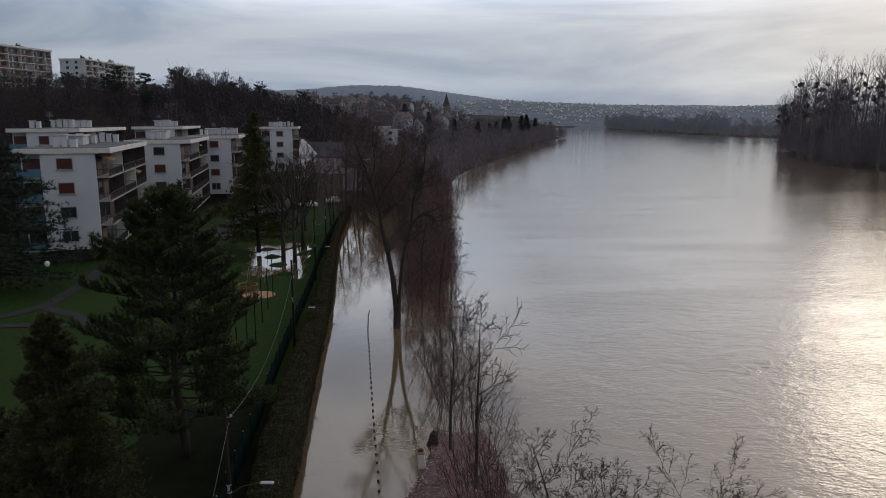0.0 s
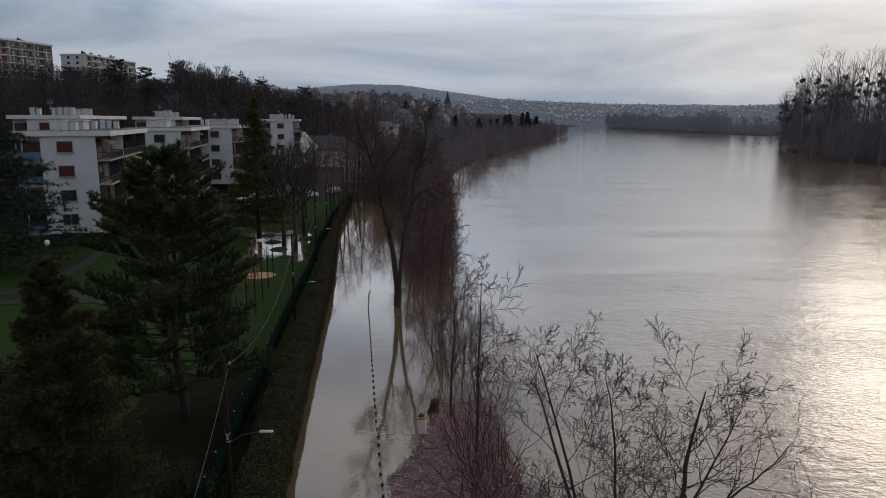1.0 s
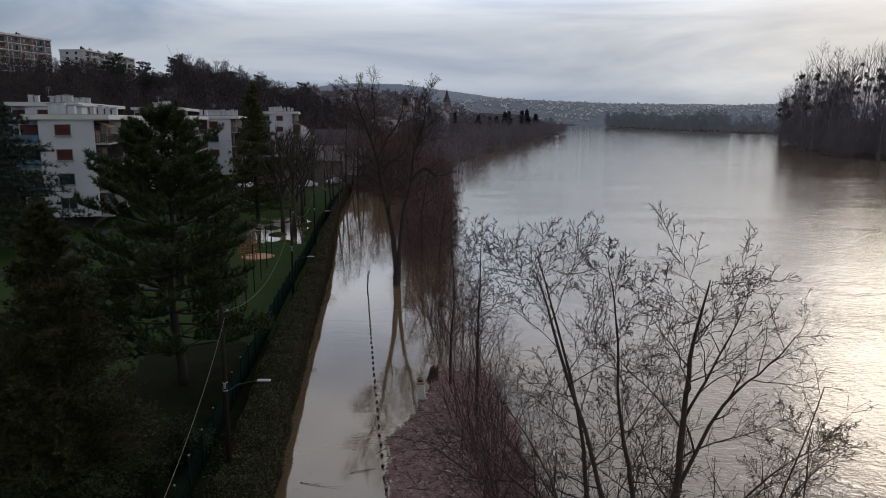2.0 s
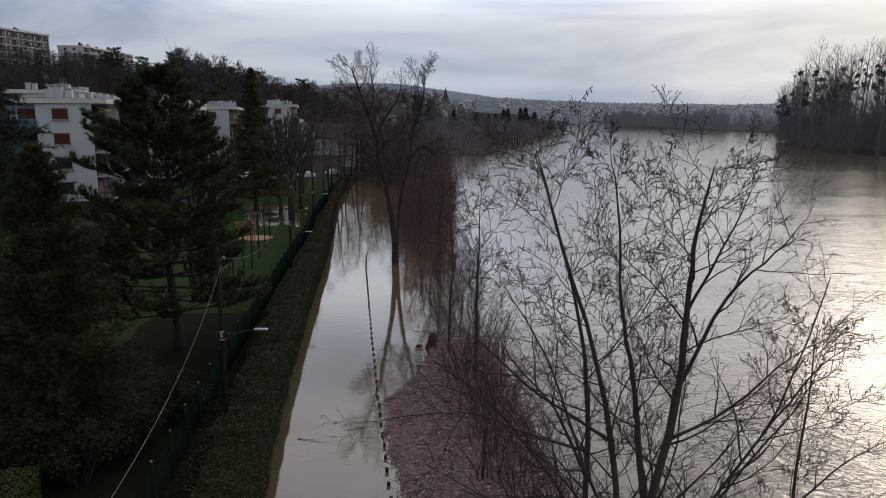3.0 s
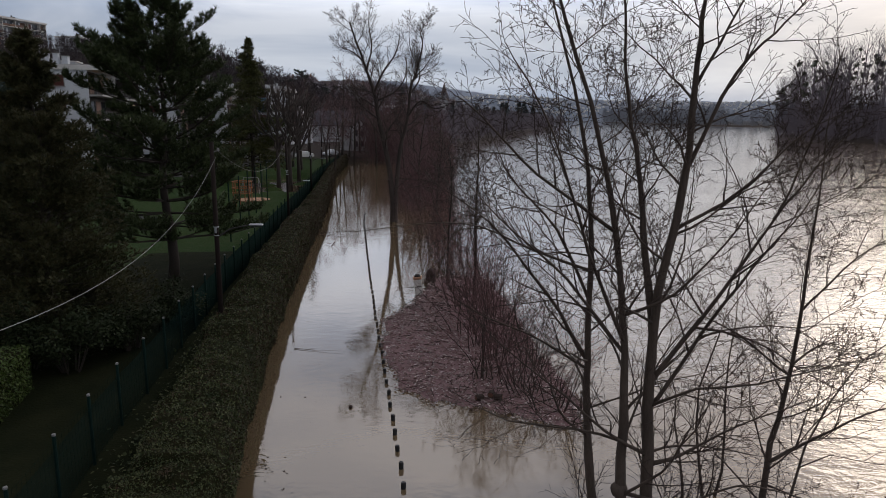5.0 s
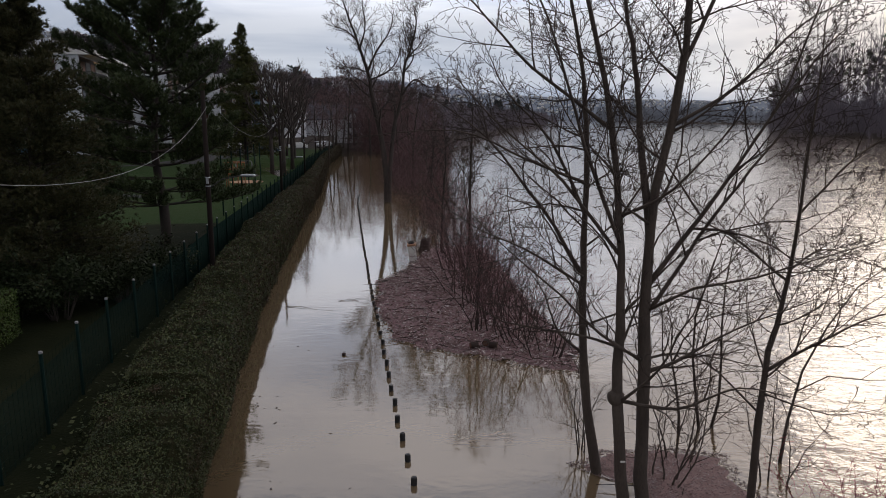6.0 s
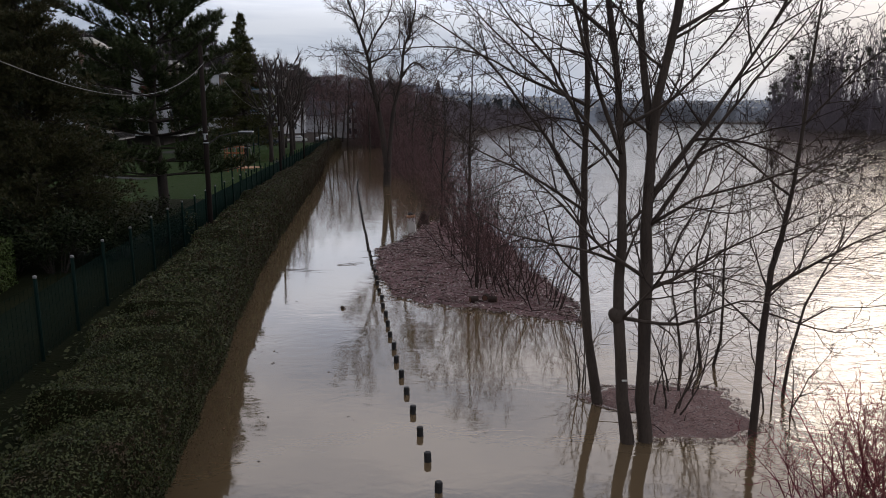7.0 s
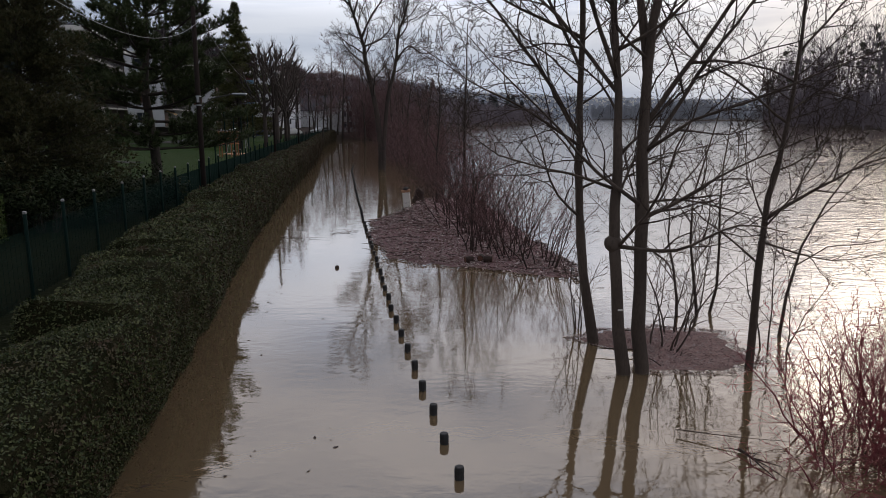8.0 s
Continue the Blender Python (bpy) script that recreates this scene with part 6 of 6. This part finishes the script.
# fence behind the hedge
def fence():
    ob = thing("fence", (0, 0, 0), "dark green mesh fence behind the hedge", "fence")
    pm = Geo()
    pm.tube([Vector((0, 0, -0.2)), Vector((0, 0, 1.85))], [0.04, 0.04], 8)
    me = mesh_of("post", pm, GREEN_METAL)
    cap = Geo()
    cap.lathe([(0.036, 0), (0.045, 0.015), (0.04, 0.05), (0.01, 0.065)], 8)
    cme = mesh_of("post_cap", cap, CABLE)
    prev, y = None, 4.55
    while y < 138:
        o, n, t = hedge_frame(y)
        off = float(np.interp(y, [0, 17, 21, 28, 40, 50, 64, 77, 92, 111, 140], [3.1, 3.1, 2.9, 2.8, 2.6, 2.6, 2.5, 2.2, 2.0, 1.0, 0.6]))
        p = o + n * off
        z = 1.05
        post = new("post", me)
        post.parent, post.location = ob, (p.x, p.y, z)
        if y < 45:
            c = new("post_cap", cme)
            c.parent, c.location = post, (0, 0, 1.85)
        if prev is not None:
            wg = Geo()
            a, b = prev, Vector((p.x, p.y, z))
            L = (b - a).length
            step = 0.2 if y < 30 else 0.4
            q = 0.0
            d = (b - a) / L
            while q < L:
                s = a + d * q
                wg.box(s.x - 0.002, s.y - 0.002, s.z + 0.05, s.x + 0.002, s.y + 0.002, s.z + 1.75)
                q += step
            for k in range(9):
                zz = z + 0.05 + k * 0.21
                wg.tube([Vector((a.x, a.y, zz)), Vector((b.x, b.y, zz))], [0.003, 0.003], 3)
            part("mesh_panel", wg, SCREEN, ob)
            sg = Geo()
            e = n * 0.03
            for zz0, zz1 in ((z + 0.02, z + 1.5),):
                sg.face((a.x + e.x, a.y + e.y, zz0), (b.x + e.x, b.y + e.y, zz0), (b.x + e.x, b.y + e.y, zz1), (a.x + e.x, a.y + e.y, zz1))
                sg.face((a.x + 2 * e.x, a.y + 2 * e.y, zz1), (b.x + 2 * e.x, b.y + 2 * e.y, zz1), (b.x + 2 * e.x, b.y + 2 * e.y, zz0), (a.x + 2 * e.x, a.y + 2 * e.y, zz0))
            if y < 27:
                part("windbreak", sg, NETTING, ob, "dark green see-through netting")
            else:
                part("windbreak", sg, SCREEN, ob, "dark green woven screen")
        prev = Vector((p.x, p.y, z))
        y += 2.2
    return ob


fence()

# bollards in the water
bol = thing("bollard", (0.3, 7.5, 0), "black round bollard nearly drowned by the flood", "bollard", "bollards along the road")
g = Geo()
g.lathe([(0.066, -0.8), (0.066, 0.15), (0.062, 0.175), (0.05, 0.185)], 12)
part("post", g, BLACK_PLASTIC, bol, smooth=False)
g = Geo()
g.lathe([(0.0675, 0.10), (0.0675, 0.135)], 12)
part("band", g, RUBBER, bol)
y = 7.5
while y < 69:
    y += 1.06
    x = float(lerp_table(BOLLARD_LINE, y))
    copy_thing(bol, pose(x + rng.uniform(-0.02, 0.02), y, rng.uniform(-0.02, 0.02) - 0.07 * smooth01(y, 15, 40), rng.uniform(-2, 2), rng.uniform(-2, 2), rng.uniform(0, 360)))


# debris rafts
def raft(name, outline, label, chips, seed, grain=0.8, mat=DEBRIS):
    r2, g = random.Random(seed), Geo()
    cx, cy = sum(p[0] for p in outline) / len(outline), sum(p[1] for p in outline) / len(outline)
    ob = thing(name, (cx, cy, 0), label, "debris", "debris rafts")
    ring = []
    n = len(outline)
    for i in range(n):
        a, b = Vector((*outline[i], 0)), Vector((*outline[(i + 1) % n], 0))
        for k in range(8):
            p = a.lerp(b, k / 8)
            w = noise.noise(Vector((p.x * 1.3, p.y * 1.3, seed))) * 0.35 + noise.noise(Vector((p.x * 5, p.y * 5, seed))) * 0.22
            d = (p - Vector((cx, cy, 0))).normalized()
            ring.append(p + d * w - Vector((cx, cy, 0)))
    m, steps = len(ring), 9
    for s in range(steps + 1):
        f = 1 - s / steps
        for p in ring:
            q = p * f
            z = 0.012 + 0.03 * grain * min(1, s / 2) + 0.04 * grain * noise.noise(Vector((q.x * 2, q.y * 2, seed))) * min(1, s)
            g.v.append((q.x, q.y, z if s else -0.02))
    for s in range(steps):
        for k in range(m):
            k2 = (k + 1) % m
            g.f.append((s * m + k, s * m + k2, (s + 1) * m + k2, (s + 1) * m + k))
    part("mat", g, mat, ob, smooth=True)
    cg = Geo()
    for _ in range(chips):
        k, f = r2.randrange(m), r2.random() ** 0.5 * (0.99 if grain > 0.5 else 1.12)
        p = ring[k].lerp(ring[(k + 1) % m], r2.random()) * f
        big = 2.2 if grain > 0.5 and r2.random() < 0.025 else 1.0
        L, W = big * grain * r2.uniform(0.02, 0.09), big * grain * r2.uniform(0.012, 0.035)
        a, tl = r2.uniform(0, 6.28), r2.gauss(0, 0.2)
        d, e = Vector((math.cos(a), math.sin(a), tl)) * L, Vector((-math.sin(a), math.cos(a), r2.gauss(0, 0.2))) * W
        z = 0.03 + 0.04 * grain if f < 1 else 0.012
        c = Vector((p.x, p.y, z + grain * r2.uniform(-0.04, 0.04)))
        h = Vector((0, 0, grain * r2.uniform(0.01, 0.04)))
        cg.face(c - d - e, c + d - e * 0.6, c + d + e, c - d * 0.8 + e)
        cg.face(c - d - e + h, c - d * 0.8 + e + h, c + d + e + h, c + d - e * 0.6 + h)
        cg.face(c - d - e, c + d - e * 0.6, c + d - e * 0.6 + h, c - d - e + h)
    part("litter", cg, CHIP, ob, "pale scraps of wood and plastic", "stuff")
    tg = Geo()
    for _ in range(int(chips * grain ** 3 / 28)):
        k, f = r2.randrange(m), r2.random() ** 0.5
        p = ring[k].lerp(ring[(k + 1) % m], r2.random()) * f
        a, L = r2.uniform(0, 6.28), r2.uniform(0.3, 1.1)
        c = Vector((p.x, p.y, 0.10))
        d = Vector((math.cos(a), math.sin(a), r2.gauss(0, 0.05)))
        tg.tube([c, c + d * L * 0.5 + Vector((0, 0, 0.02)), c + d * L], [0.014, 0.011, 0.006], 4)
    part("brushwood", tg, TWIG, ob, kind="stuff")


raft("debris_raft", [(-3.0, 31.4), (-2.5, 26.4), (-1.6, 22.3), (0.1, 21.3), (2.2, 20.2), (4.3, 19.2), (4.8, 21), (4.2, 26), (3.6, 34), (2.6, 42), (-0.6, 41), (-1.2, 36.5), (-2.2, 33.5)], "purplish raft of flood debris trapped by the thicket", 9000, 2)
raft("debris_raft", [(4.1, 11.6), (5.5, 11.3), (6.5, 12.2), (6.4, 13.9), (5.2, 14.5), (4.0, 14.2), (3.2, 13.6), (4.0, 12.6)], "small flat raft of pinkish debris behind the alders", 7000, 6, 0.26, PALE_DEBRIS)

for i, (x, y, rz, L) in enumerate(((1.2, 21.7, 20, 0.26), (1.62, 22.0, 75, 0.28), (1.84, 21.72, -15, 0.28))):
    lg = thing("log", (x, y, 0.06), "short dark sawn log lying on the debris", "log", "sawn logs", rz=rz)
    g = Geo()
    g.tube([Vector((-L / 2, 0, 0.1)), Vector((0, 0, 0.1)), Vector((L / 2, 0, 0.1))], [0.105, 0.112, 0.105], 12)
    part("bark", g, LOG, lg, smooth=False)
    g = Geo()
    g.tube([Vector((-L / 2 - 0.006, 0, 0.1)), Vector((L / 2 + 0.006, 0, 0.1))], [0.088, 0.088], 12)
    part("cut_end", g, CUT_WOOD, lg)
fb = Geo()
fb.lathe([(0.02, -0.06), (0.05, -0.035), (0.07, 0.0), (0.066, 0.033), (0.042, 0.058), (0.01, 0.066)], 14, (-3.1, 21.2, 0.02))
solid("float_ball", fb, LOG, "dark round buoy drifting on the flooded road", "float", smooth=True)



def dead_branch(pts, r, label, seed):
    """A fallen branch half in the water: a bent stem with side twigs."""
    r3, o = random.Random(seed), Vector(pts[0])
    ob = thing("dead_branch", tuple(o), label, "branch", "fallen branches")
    st, tw = Geo(), Geo()
    line = spline([Vector(q) - o for q in pts], 5)
    st.tube(line, [r * (1 - 0.75 * i / (len(line) - 1)) for i in range(len(line))], 6)
    for k in range(9):
        i = r3.randrange(1, len(line) - 1)
        d = (line[i + 1] - line[i]).normalized() + Vector((r3.gauss(0, 0.6), r3.gauss(0, 0.6), r3.uniform(-0.05, 0.25)))
        L = r3.uniform(0.15, 0.5)
        tw.tube([line[i], line[i] + d * L * 0.5, line[i] + d * L + Vector((0, 0, -0.03))], [r * 0.4, r * 0.3, r * 0.15], 4)
    part("stem", st, LOG, ob, smooth=True)
    part("twig", tw, TWIG, ob, kind="stuff")


dead_branch([(-6.2, 27.3, 0.02), (-5.7, 27.15, 0.03), (-5.1, 26.95, 0.02)], 0.016, "thin dark branch drifting on the flooded road", 1)
dead_branch([(-4.2, 28.1, 0.02), (-3.7, 28.35, 0.03), (-3.25, 28.5, 0.02)], 0.013, "thin broken branch drifting beside the bollards", 2)
dead_branch([(3.7, 8.8, 0.08), (4.4, 8.45, 0.12), (5.1, 8.1, 0.2)], 0.010, "long thin dead stick caught by the shrubs", 3)
dead_branch([(4.4, 8.2, 0.04), (4.45, 7.9, 0.06), (4.5, 7.65, 0.03)], 0.028, "short dead branch lying among the red shrubs", 4)
mk = Geo()
mk.tube([Vector((47, 467, -1)), Vector((47.1, 467, 4.2))], [0.35, 0.3], 8)
solid("mooring_post", mk, LOG, "dark mooring post standing in the river", "post", smooth=True)
# white post by the debris
wb = thing("marker_post", (-1.3, 36.7, 0), "leaning white post with a dark and yellow cap", "post")
wb.matrix_basis = pose(-1.3, 36.7, 0, 0, -5, 0)
g = Geo()
g.box(-0.2, -0.2, -0.6, 0.2, 0.2, 0.85, 0.03)
part("post", g, FASCIA, wb)
g = Geo()
g.box(-0.24, -0.24, 0.85, 0.24, 0.24, 0.98, 0.03)
part("cap", g, SAND, wb, "ochre cap")
g = Geo()
g.lathe([(0.16, 0.98), (0.17, 1.05), (0.10, 1.12), (0.02, 1.14)], 10)
part("lid", g, BLACK_PLASTIC, wb)
st = thing("tree_stump", (-0.75, 39.6, 0.02), "dark rotten stump at the edge of the thicket", "stump")
g = Geo()
g.lathe([(0.42, -0.3), (0.36, 0.05), (0.29, 0.25), (0.27, 0.5), (0.25, 0.7), (0.17, 0.74), (0.05, 0.6)], 14)
g.v = [(x * (1 + 0.35 * noise.noise(Vector((x * 3, y * 3, 1)))) + 0.16 * z, y * (1 + 0.35 * noise.noise(Vector((x * 3, y * 3, 5)))), z + (0.28 * noise.noise(Vector((x * 5, y * 5, 2))) if z > 0.4 else 0)) for x, y, z in g.v]
part("bark", g, LOG, st, smooth=True)

# clipped block of hedge beyond the fence
hb = thing("hedge_block", (-13.75, 18.1, 1.1), "bright green clipped block of hedge on the lawn", "hedge", rz=12)
g, r2 = Geo(), random.Random(4)
g.box(-2.2, -1.5, -0.1, 1.3, 1.6, 1.45, 0.12)
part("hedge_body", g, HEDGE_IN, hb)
lv = Geo()
for _ in range(9000):
    f = r2.random()
    if f < 0.4:
        p, nrm = Vector((r2.uniform(-2.2, 1.3), r2.uniform(-1.5, 1.6), 1.45)), Vector((0, 0, 1))
    elif f < 0.7:
        p, nrm = Vector((r2.uniform(-2.2, 1.3), -1.5, r2.uniform(0, 1.45))), Vector((0, -1, 0))
    else:
        p, nrm = Vector((1.3, r2.uniform(-1.5, 1.6), r2.uniform(0, 1.45))), Vector((1, 0, 0))
    d = Vector((r2.gauss(0, 1), r2.gauss(0, 1), r2.gauss(0, 1))).normalized()
    e = d.cross(nrm)
    if e.length < 0.1:
        continue
    e.normalize()
    s = r2.uniform(0.03, 0.06)
    p = p + nrm * r2.uniform(-0.02, 0.06)
    lv.face(p - d * s, p + e * s * 0.5, p + d * s, p - e * s * 0.5)
part("foliage", lv, leafy("bright_hedge_leaves", (0.030, 0.056, 0.008), (0.056, 0.086, 0.015)), hb, "small bright green leaves", "stuff")




def laurel(at, h, r, seed):
    """A dark evergreen bush: stems and loose leaves in lumps."""
    ob, r3 = thing("laurel_bush", at, "dark evergreen bush under the cypress", "bush", "bushes by the fence"), random.Random(seed)
    st, lv = Geo(), Geo()
    for k in range(16):
        a, q = r3.uniform(0, 6.28), r3.uniform(0.2, 0.95)
        tip = Vector((math.cos(a) * q * r, math.sin(a) * q * r, h * r3.uniform(0.45, 1.0) * (1.1 - 0.5 * q)))
        st.tube([Vector((math.cos(a) * 0.15, math.sin(a) * 0.15, -0.2)), tip * 0.5 + Vector((0, 0, 0.2)), tip], [0.03, 0.02, 0.008], 4)
        for _ in range(330):
            d = Vector((r3.gauss(0, 1), r3.gauss(0, 1), r3.gauss(0, 0.8)))
            p = tip * r3.uniform(0.55, 1.02) + d * 0.2
            if p.z < 0.05:
                continue
            u = Vector((r3.gauss(0, 1), r3.gauss(0, 1), r3.gauss(0, 0.6))).normalized() * r3.uniform(0.04, 0.075)
            e = u.cross(Vector((r3.gauss(0, 0.6), r3.gauss(0, 0.6), 1))) * 0.42
            lv.face(p - u, p + e, p + u, p - e)
    part("stem", st, BARK_DARK, ob, kind="stuff")
    part("foliage", lv, LAUREL, ob, kind="stuff")


for k, (x, y, h, r) in enumerate(((-12.3, 21.4, 2.6, 1.7), (-11.3, 23.8, 2.3, 1.5), (-13.9, 21.6, 3.0, 1.6), (-11.0, 27.0, 2.0, 1.3), (-15.6, 20.6, 3.2, 1.7))):
    laurel((x, y, float(ground_z(x, y))), h, r, 40 + k)

# leaves and twigs drifting on the flooded road; by the hedge also dark ripple reflections
lt, r3 = Geo(), random.Random(77)
for _ in range(420):
    y = 6 + 40 * r3.random() ** 1.3
    x = float(hedge_x(y)) + (0.35 + abs(r3.gauss(0, 0.7)) if r3.random() < 0.6 else r3.uniform(0.6, 4.5))
    clump = noise.noise(Vector((x * 0.7, y * 0.7, 3)))
    if clump < 0.02:
        continue
    a, L = r3.uniform(0, 6.28), r3.uniform(0.015, 0.06)
    d, e, c = Vector((math.cos(a), math.sin(a), 0)) * L, Vector((-math.sin(a), math.cos(a), 0.1)) * L * r3.uniform(0.15, 0.6), Vector((x, y, 0.008))
    lt.face(c - d, c + e, c + d, c - e)
solid("floating_litter", lt, LOG, "drifting leaves and twigs, some standing in for dark ripple reflections", "litter", "stuff")


# ---- park ----
def ribbon(name, pts, width, mat, label, lift=0.02):
    """A path laid over the ground."""
    g = Geo()
    n = len(pts)
    dense = []
    for i in range(n - 1):
        for k in range(8):
            dense.append(Vector((*pts[i], 0)).lerp(Vector((*pts[i + 1], 0)), k / 8))
    dense.append(Vector((*pts[-1], 0)))
    for i, p in enumerate(dense):
        t = (dense[min(i + 1, len(dense) - 1)] - dense[max(i - 1, 0)]).normalized()
        s = Vector((-t.y, t.x, 0)) * width / 2
        for q in (p - s, p, p + s):
            g.v.append((q.x, q.y, float(ground_z(q.x, q.y)) + lift + 0.03))
    for i in range(len(dense) - 1):
        for k in range(2):
            a = i * 3 + k
            g.f.append((a, a + 1, a + 4, a + 3))
    solid(name, g, mat, label, "path", "structure")


ribbon("path", [(-58, 56), (-44, 59.5), (-40.5, 64), (-39.3, 67.5), (-40.5, 78), (-43, 88), (-40, 98), (-38, 112)], 1.35, ASPHALT, "narrow dark asphalt path across the lawn")
ribbon("path", [(-39.6, 67), (-35.5, 64.5), (-31.5, 61.5), (-24, 58)], 1.3, ASPHALT, "narrow dark asphalt path across the lawn")
ribbon("path", [(-44, 59.6), (-38, 60.4), (-32, 61.2)], 1.2, ASPHALT, "narrow dark asphalt path across the lawn")
ribbon("road", [(-37, 100), (-37, 125), (-38, 150), (-36, 175)], 6.0, ASPHALT, "parking court beside the flats", 0.03)


def globe_lamp(at):
    ob = thing("globe_lamp", at, "slim park lamp post with an opal globe", "lamp", "park lamps")
    g = Geo()
    g.tube([Vector((0, 0, -0.2)), Vector((0, 0, 3.7))], [0.05, 0.035], 8)
    part("post", g, RAIL_DARK, ob)
    g = Geo()
    g.lathe([(0.05, 3.68), (0.16, 3.74), (0.23, 3.88), (0.25, 4.0), (0.22, 4.14), (0.13, 4.23), (0.02, 4.26)], 14)
    part("globe", g, GLOBE, ob, "cream opal globe", smooth=True)


for x, y in ((-39.4, 68.5), (-27.5, 108)):
    globe_lamp((x, y, float(ground_z(x, y))))

# play area
pf = Geo()
pf.lathe([(1.7, 0.0), (1.7, 0.05), (1.6, 0.06)], 24, (-19.6, 72.5, float(ground_z(-19.6, 72.5)) + 0.01))
solid("play_surface", pf, SAND, "ochre soft play surface on the lawn", "ground", "structure")
cf = thing("climbing_frame", (-19.3, 67.5, 1.15), "orange climbing frame with a round top", "play equipment")
for k in range(6):
    a = k * math.pi / 3
    g = Geo()
    g.tube([Vector((math.cos(a) * 0.9, math.sin(a) * 0.9, -0.1)), Vector((math.cos(a) * 0.9, math.sin(a) * 0.9, 2.3))], [0.05, 0.05], 6)
    part("post", g, ORANGE, cf)
for z in (1.2, 1.7, 2.3):
    g = Geo()
    g.tube([Vector((math.cos(i * math.pi / 8) * 0.95, math.sin(i * math.pi / 8) * 0.95, z)) for i in range(17)], [0.045] * 17, 6)
    part("ring", g, ORANGE, cf)
sw = thing("swing", (-21.5, 79.0, 1.1), "grey metal swing frame in the play area", "play equipment")
for s in (-1, 1):
    g = Geo()
    g.tube([Vector((s * 1.4, -0.8, -0.1)), Vector((s * 1.15, -0.1, 2.2)), Vector((s * 1.0, 0, 2.4))], [0.045, 0.045, 0.045], 6)
    g.tube([Vector((s * 1.4, 0.8, -0.1)), Vector((s * 1.15, 0.1, 2.2)), Vector((s * 1.0, 0, 2.4))], [0.045, 0.045, 0.045], 6)
    part("leg", g, CABLE, sw)
g = Geo()
g.tube([Vector((-1.0, 0, 2.4)), Vector((1.0, 0, 2.4))], [0.05, 0.05], 6)
part("crossbar", g, CABLE, sw)
for s in (-0.45, 0.45):
    g = Geo()
    g.box(s - 0.2, -0.1, 0.5, s + 0.2, 0.1, 0.55)
    seat = part("seat", g, RUBBER, sw)
    g = Geo()
    for q in (-0.18, 0.18):
        g.tube([Vector((s + q, 0, 0.55)), Vector((s + q, 0, 2.4))], [0.01, 0.01], 3)
    part("chain", g, METAL_GREY, seat)
sw.scale = (0.75, 0.75, 0.75)
# tall posts of the ball-court netting
for i, (x, y) in enumerate(((-14.5, 47), (-15.2, 52), (-15.9, 57), (-16.6, 62), (-17.3, 67), (-18, 72))):
    g = Geo()
    g.tube([Vector((x, y, 0.9)), Vector((x, y, 5.2))], [0.05, 0.045], 7)
    solid("net_post", g, GREEN_METAL, "tall dark green post of the ball court", "post", group="net posts")


# ---- cars ----
def car(at, rz, paint, label):
    ob = thing("car", at, label, "car", "parked cars", rz=rz)
    g = Geo()
    prof = [(-2.05, 0.35), (-2.1, 0.7), (-1.95, 0.92), (-1.2, 0.98), (-0.7, 1.42), (0.7, 1.46), (1.5, 0.98), (2.05, 0.9), (2.12, 0.6), (2.05, 0.35)]
    for s in (-0.82, 0.82):
        for x, z in prof:
            g.v.append((x, s * (0.86 if z > 1.2 else 1.0), z))
    n = len(prof)
    for i in range(n):
        k = (i + 1) % n
        g.f.append((i, k, n + k, n + i))
    g.f.append(tuple(reversed(range(n))))
    g.f.append(tuple(range(n, 2 * n)))
    part("body", g, paint, ob)
    for s in (-1, 1):
        g = Geo()
        g.face((-0.95, s * 0.79, 1.02), (1.15, s * 0.79, 1.02), (0.62, s * 0.722, 1.38), (-0.62, s * 0.722, 1.36))
        part("side_window", g, GLASS, ob)
    g = Geo()
    g.face((1.42, -0.7, 1.05), (1.42, 0.7, 1.05), (0.78, 0.62, 1.43), (0.78, -0.62, 1.43))
    part("windscreen", g, GLASS, ob)
    for x in (-1.3, 1.3):
        for s in (-0.84, 0.84):
            w = Geo()
            w.tube([Vector((x, s - 0.1, 0.32)), Vector((x, s + 0.1, 0.32))], [0.32, 0.32], 12)
            wl = part("wheel", w, RUBBER, ob)
            w = Geo()
            w.tube([Vector((x, s - 0.11, 0.32)), Vector((x, s + 0.11, 0.32))], [0.18, 0.18], 10)
            part("rim", w, METAL_GREY, wl)


for x, y, rz, p, l in ((-40.5, 141, 100, CAR_PAINT, "silver car parked beside the flats"), (-40.3, 146, 95, CAR_WHITE, "white car parked beside the flats"), (-31.5, 133, 20, CAR_BLUE, "dark blue car under the conifer"),
                       (-29, 150, 10, CAR_WHITE, "white car parked by the gabled house"), (-24.5, 158, 60, CAR_PAINT, "silver car parked at the lawn's end")):
    car((x, y, float(ground_z(x, y)) + 0.05), rz, p, l)
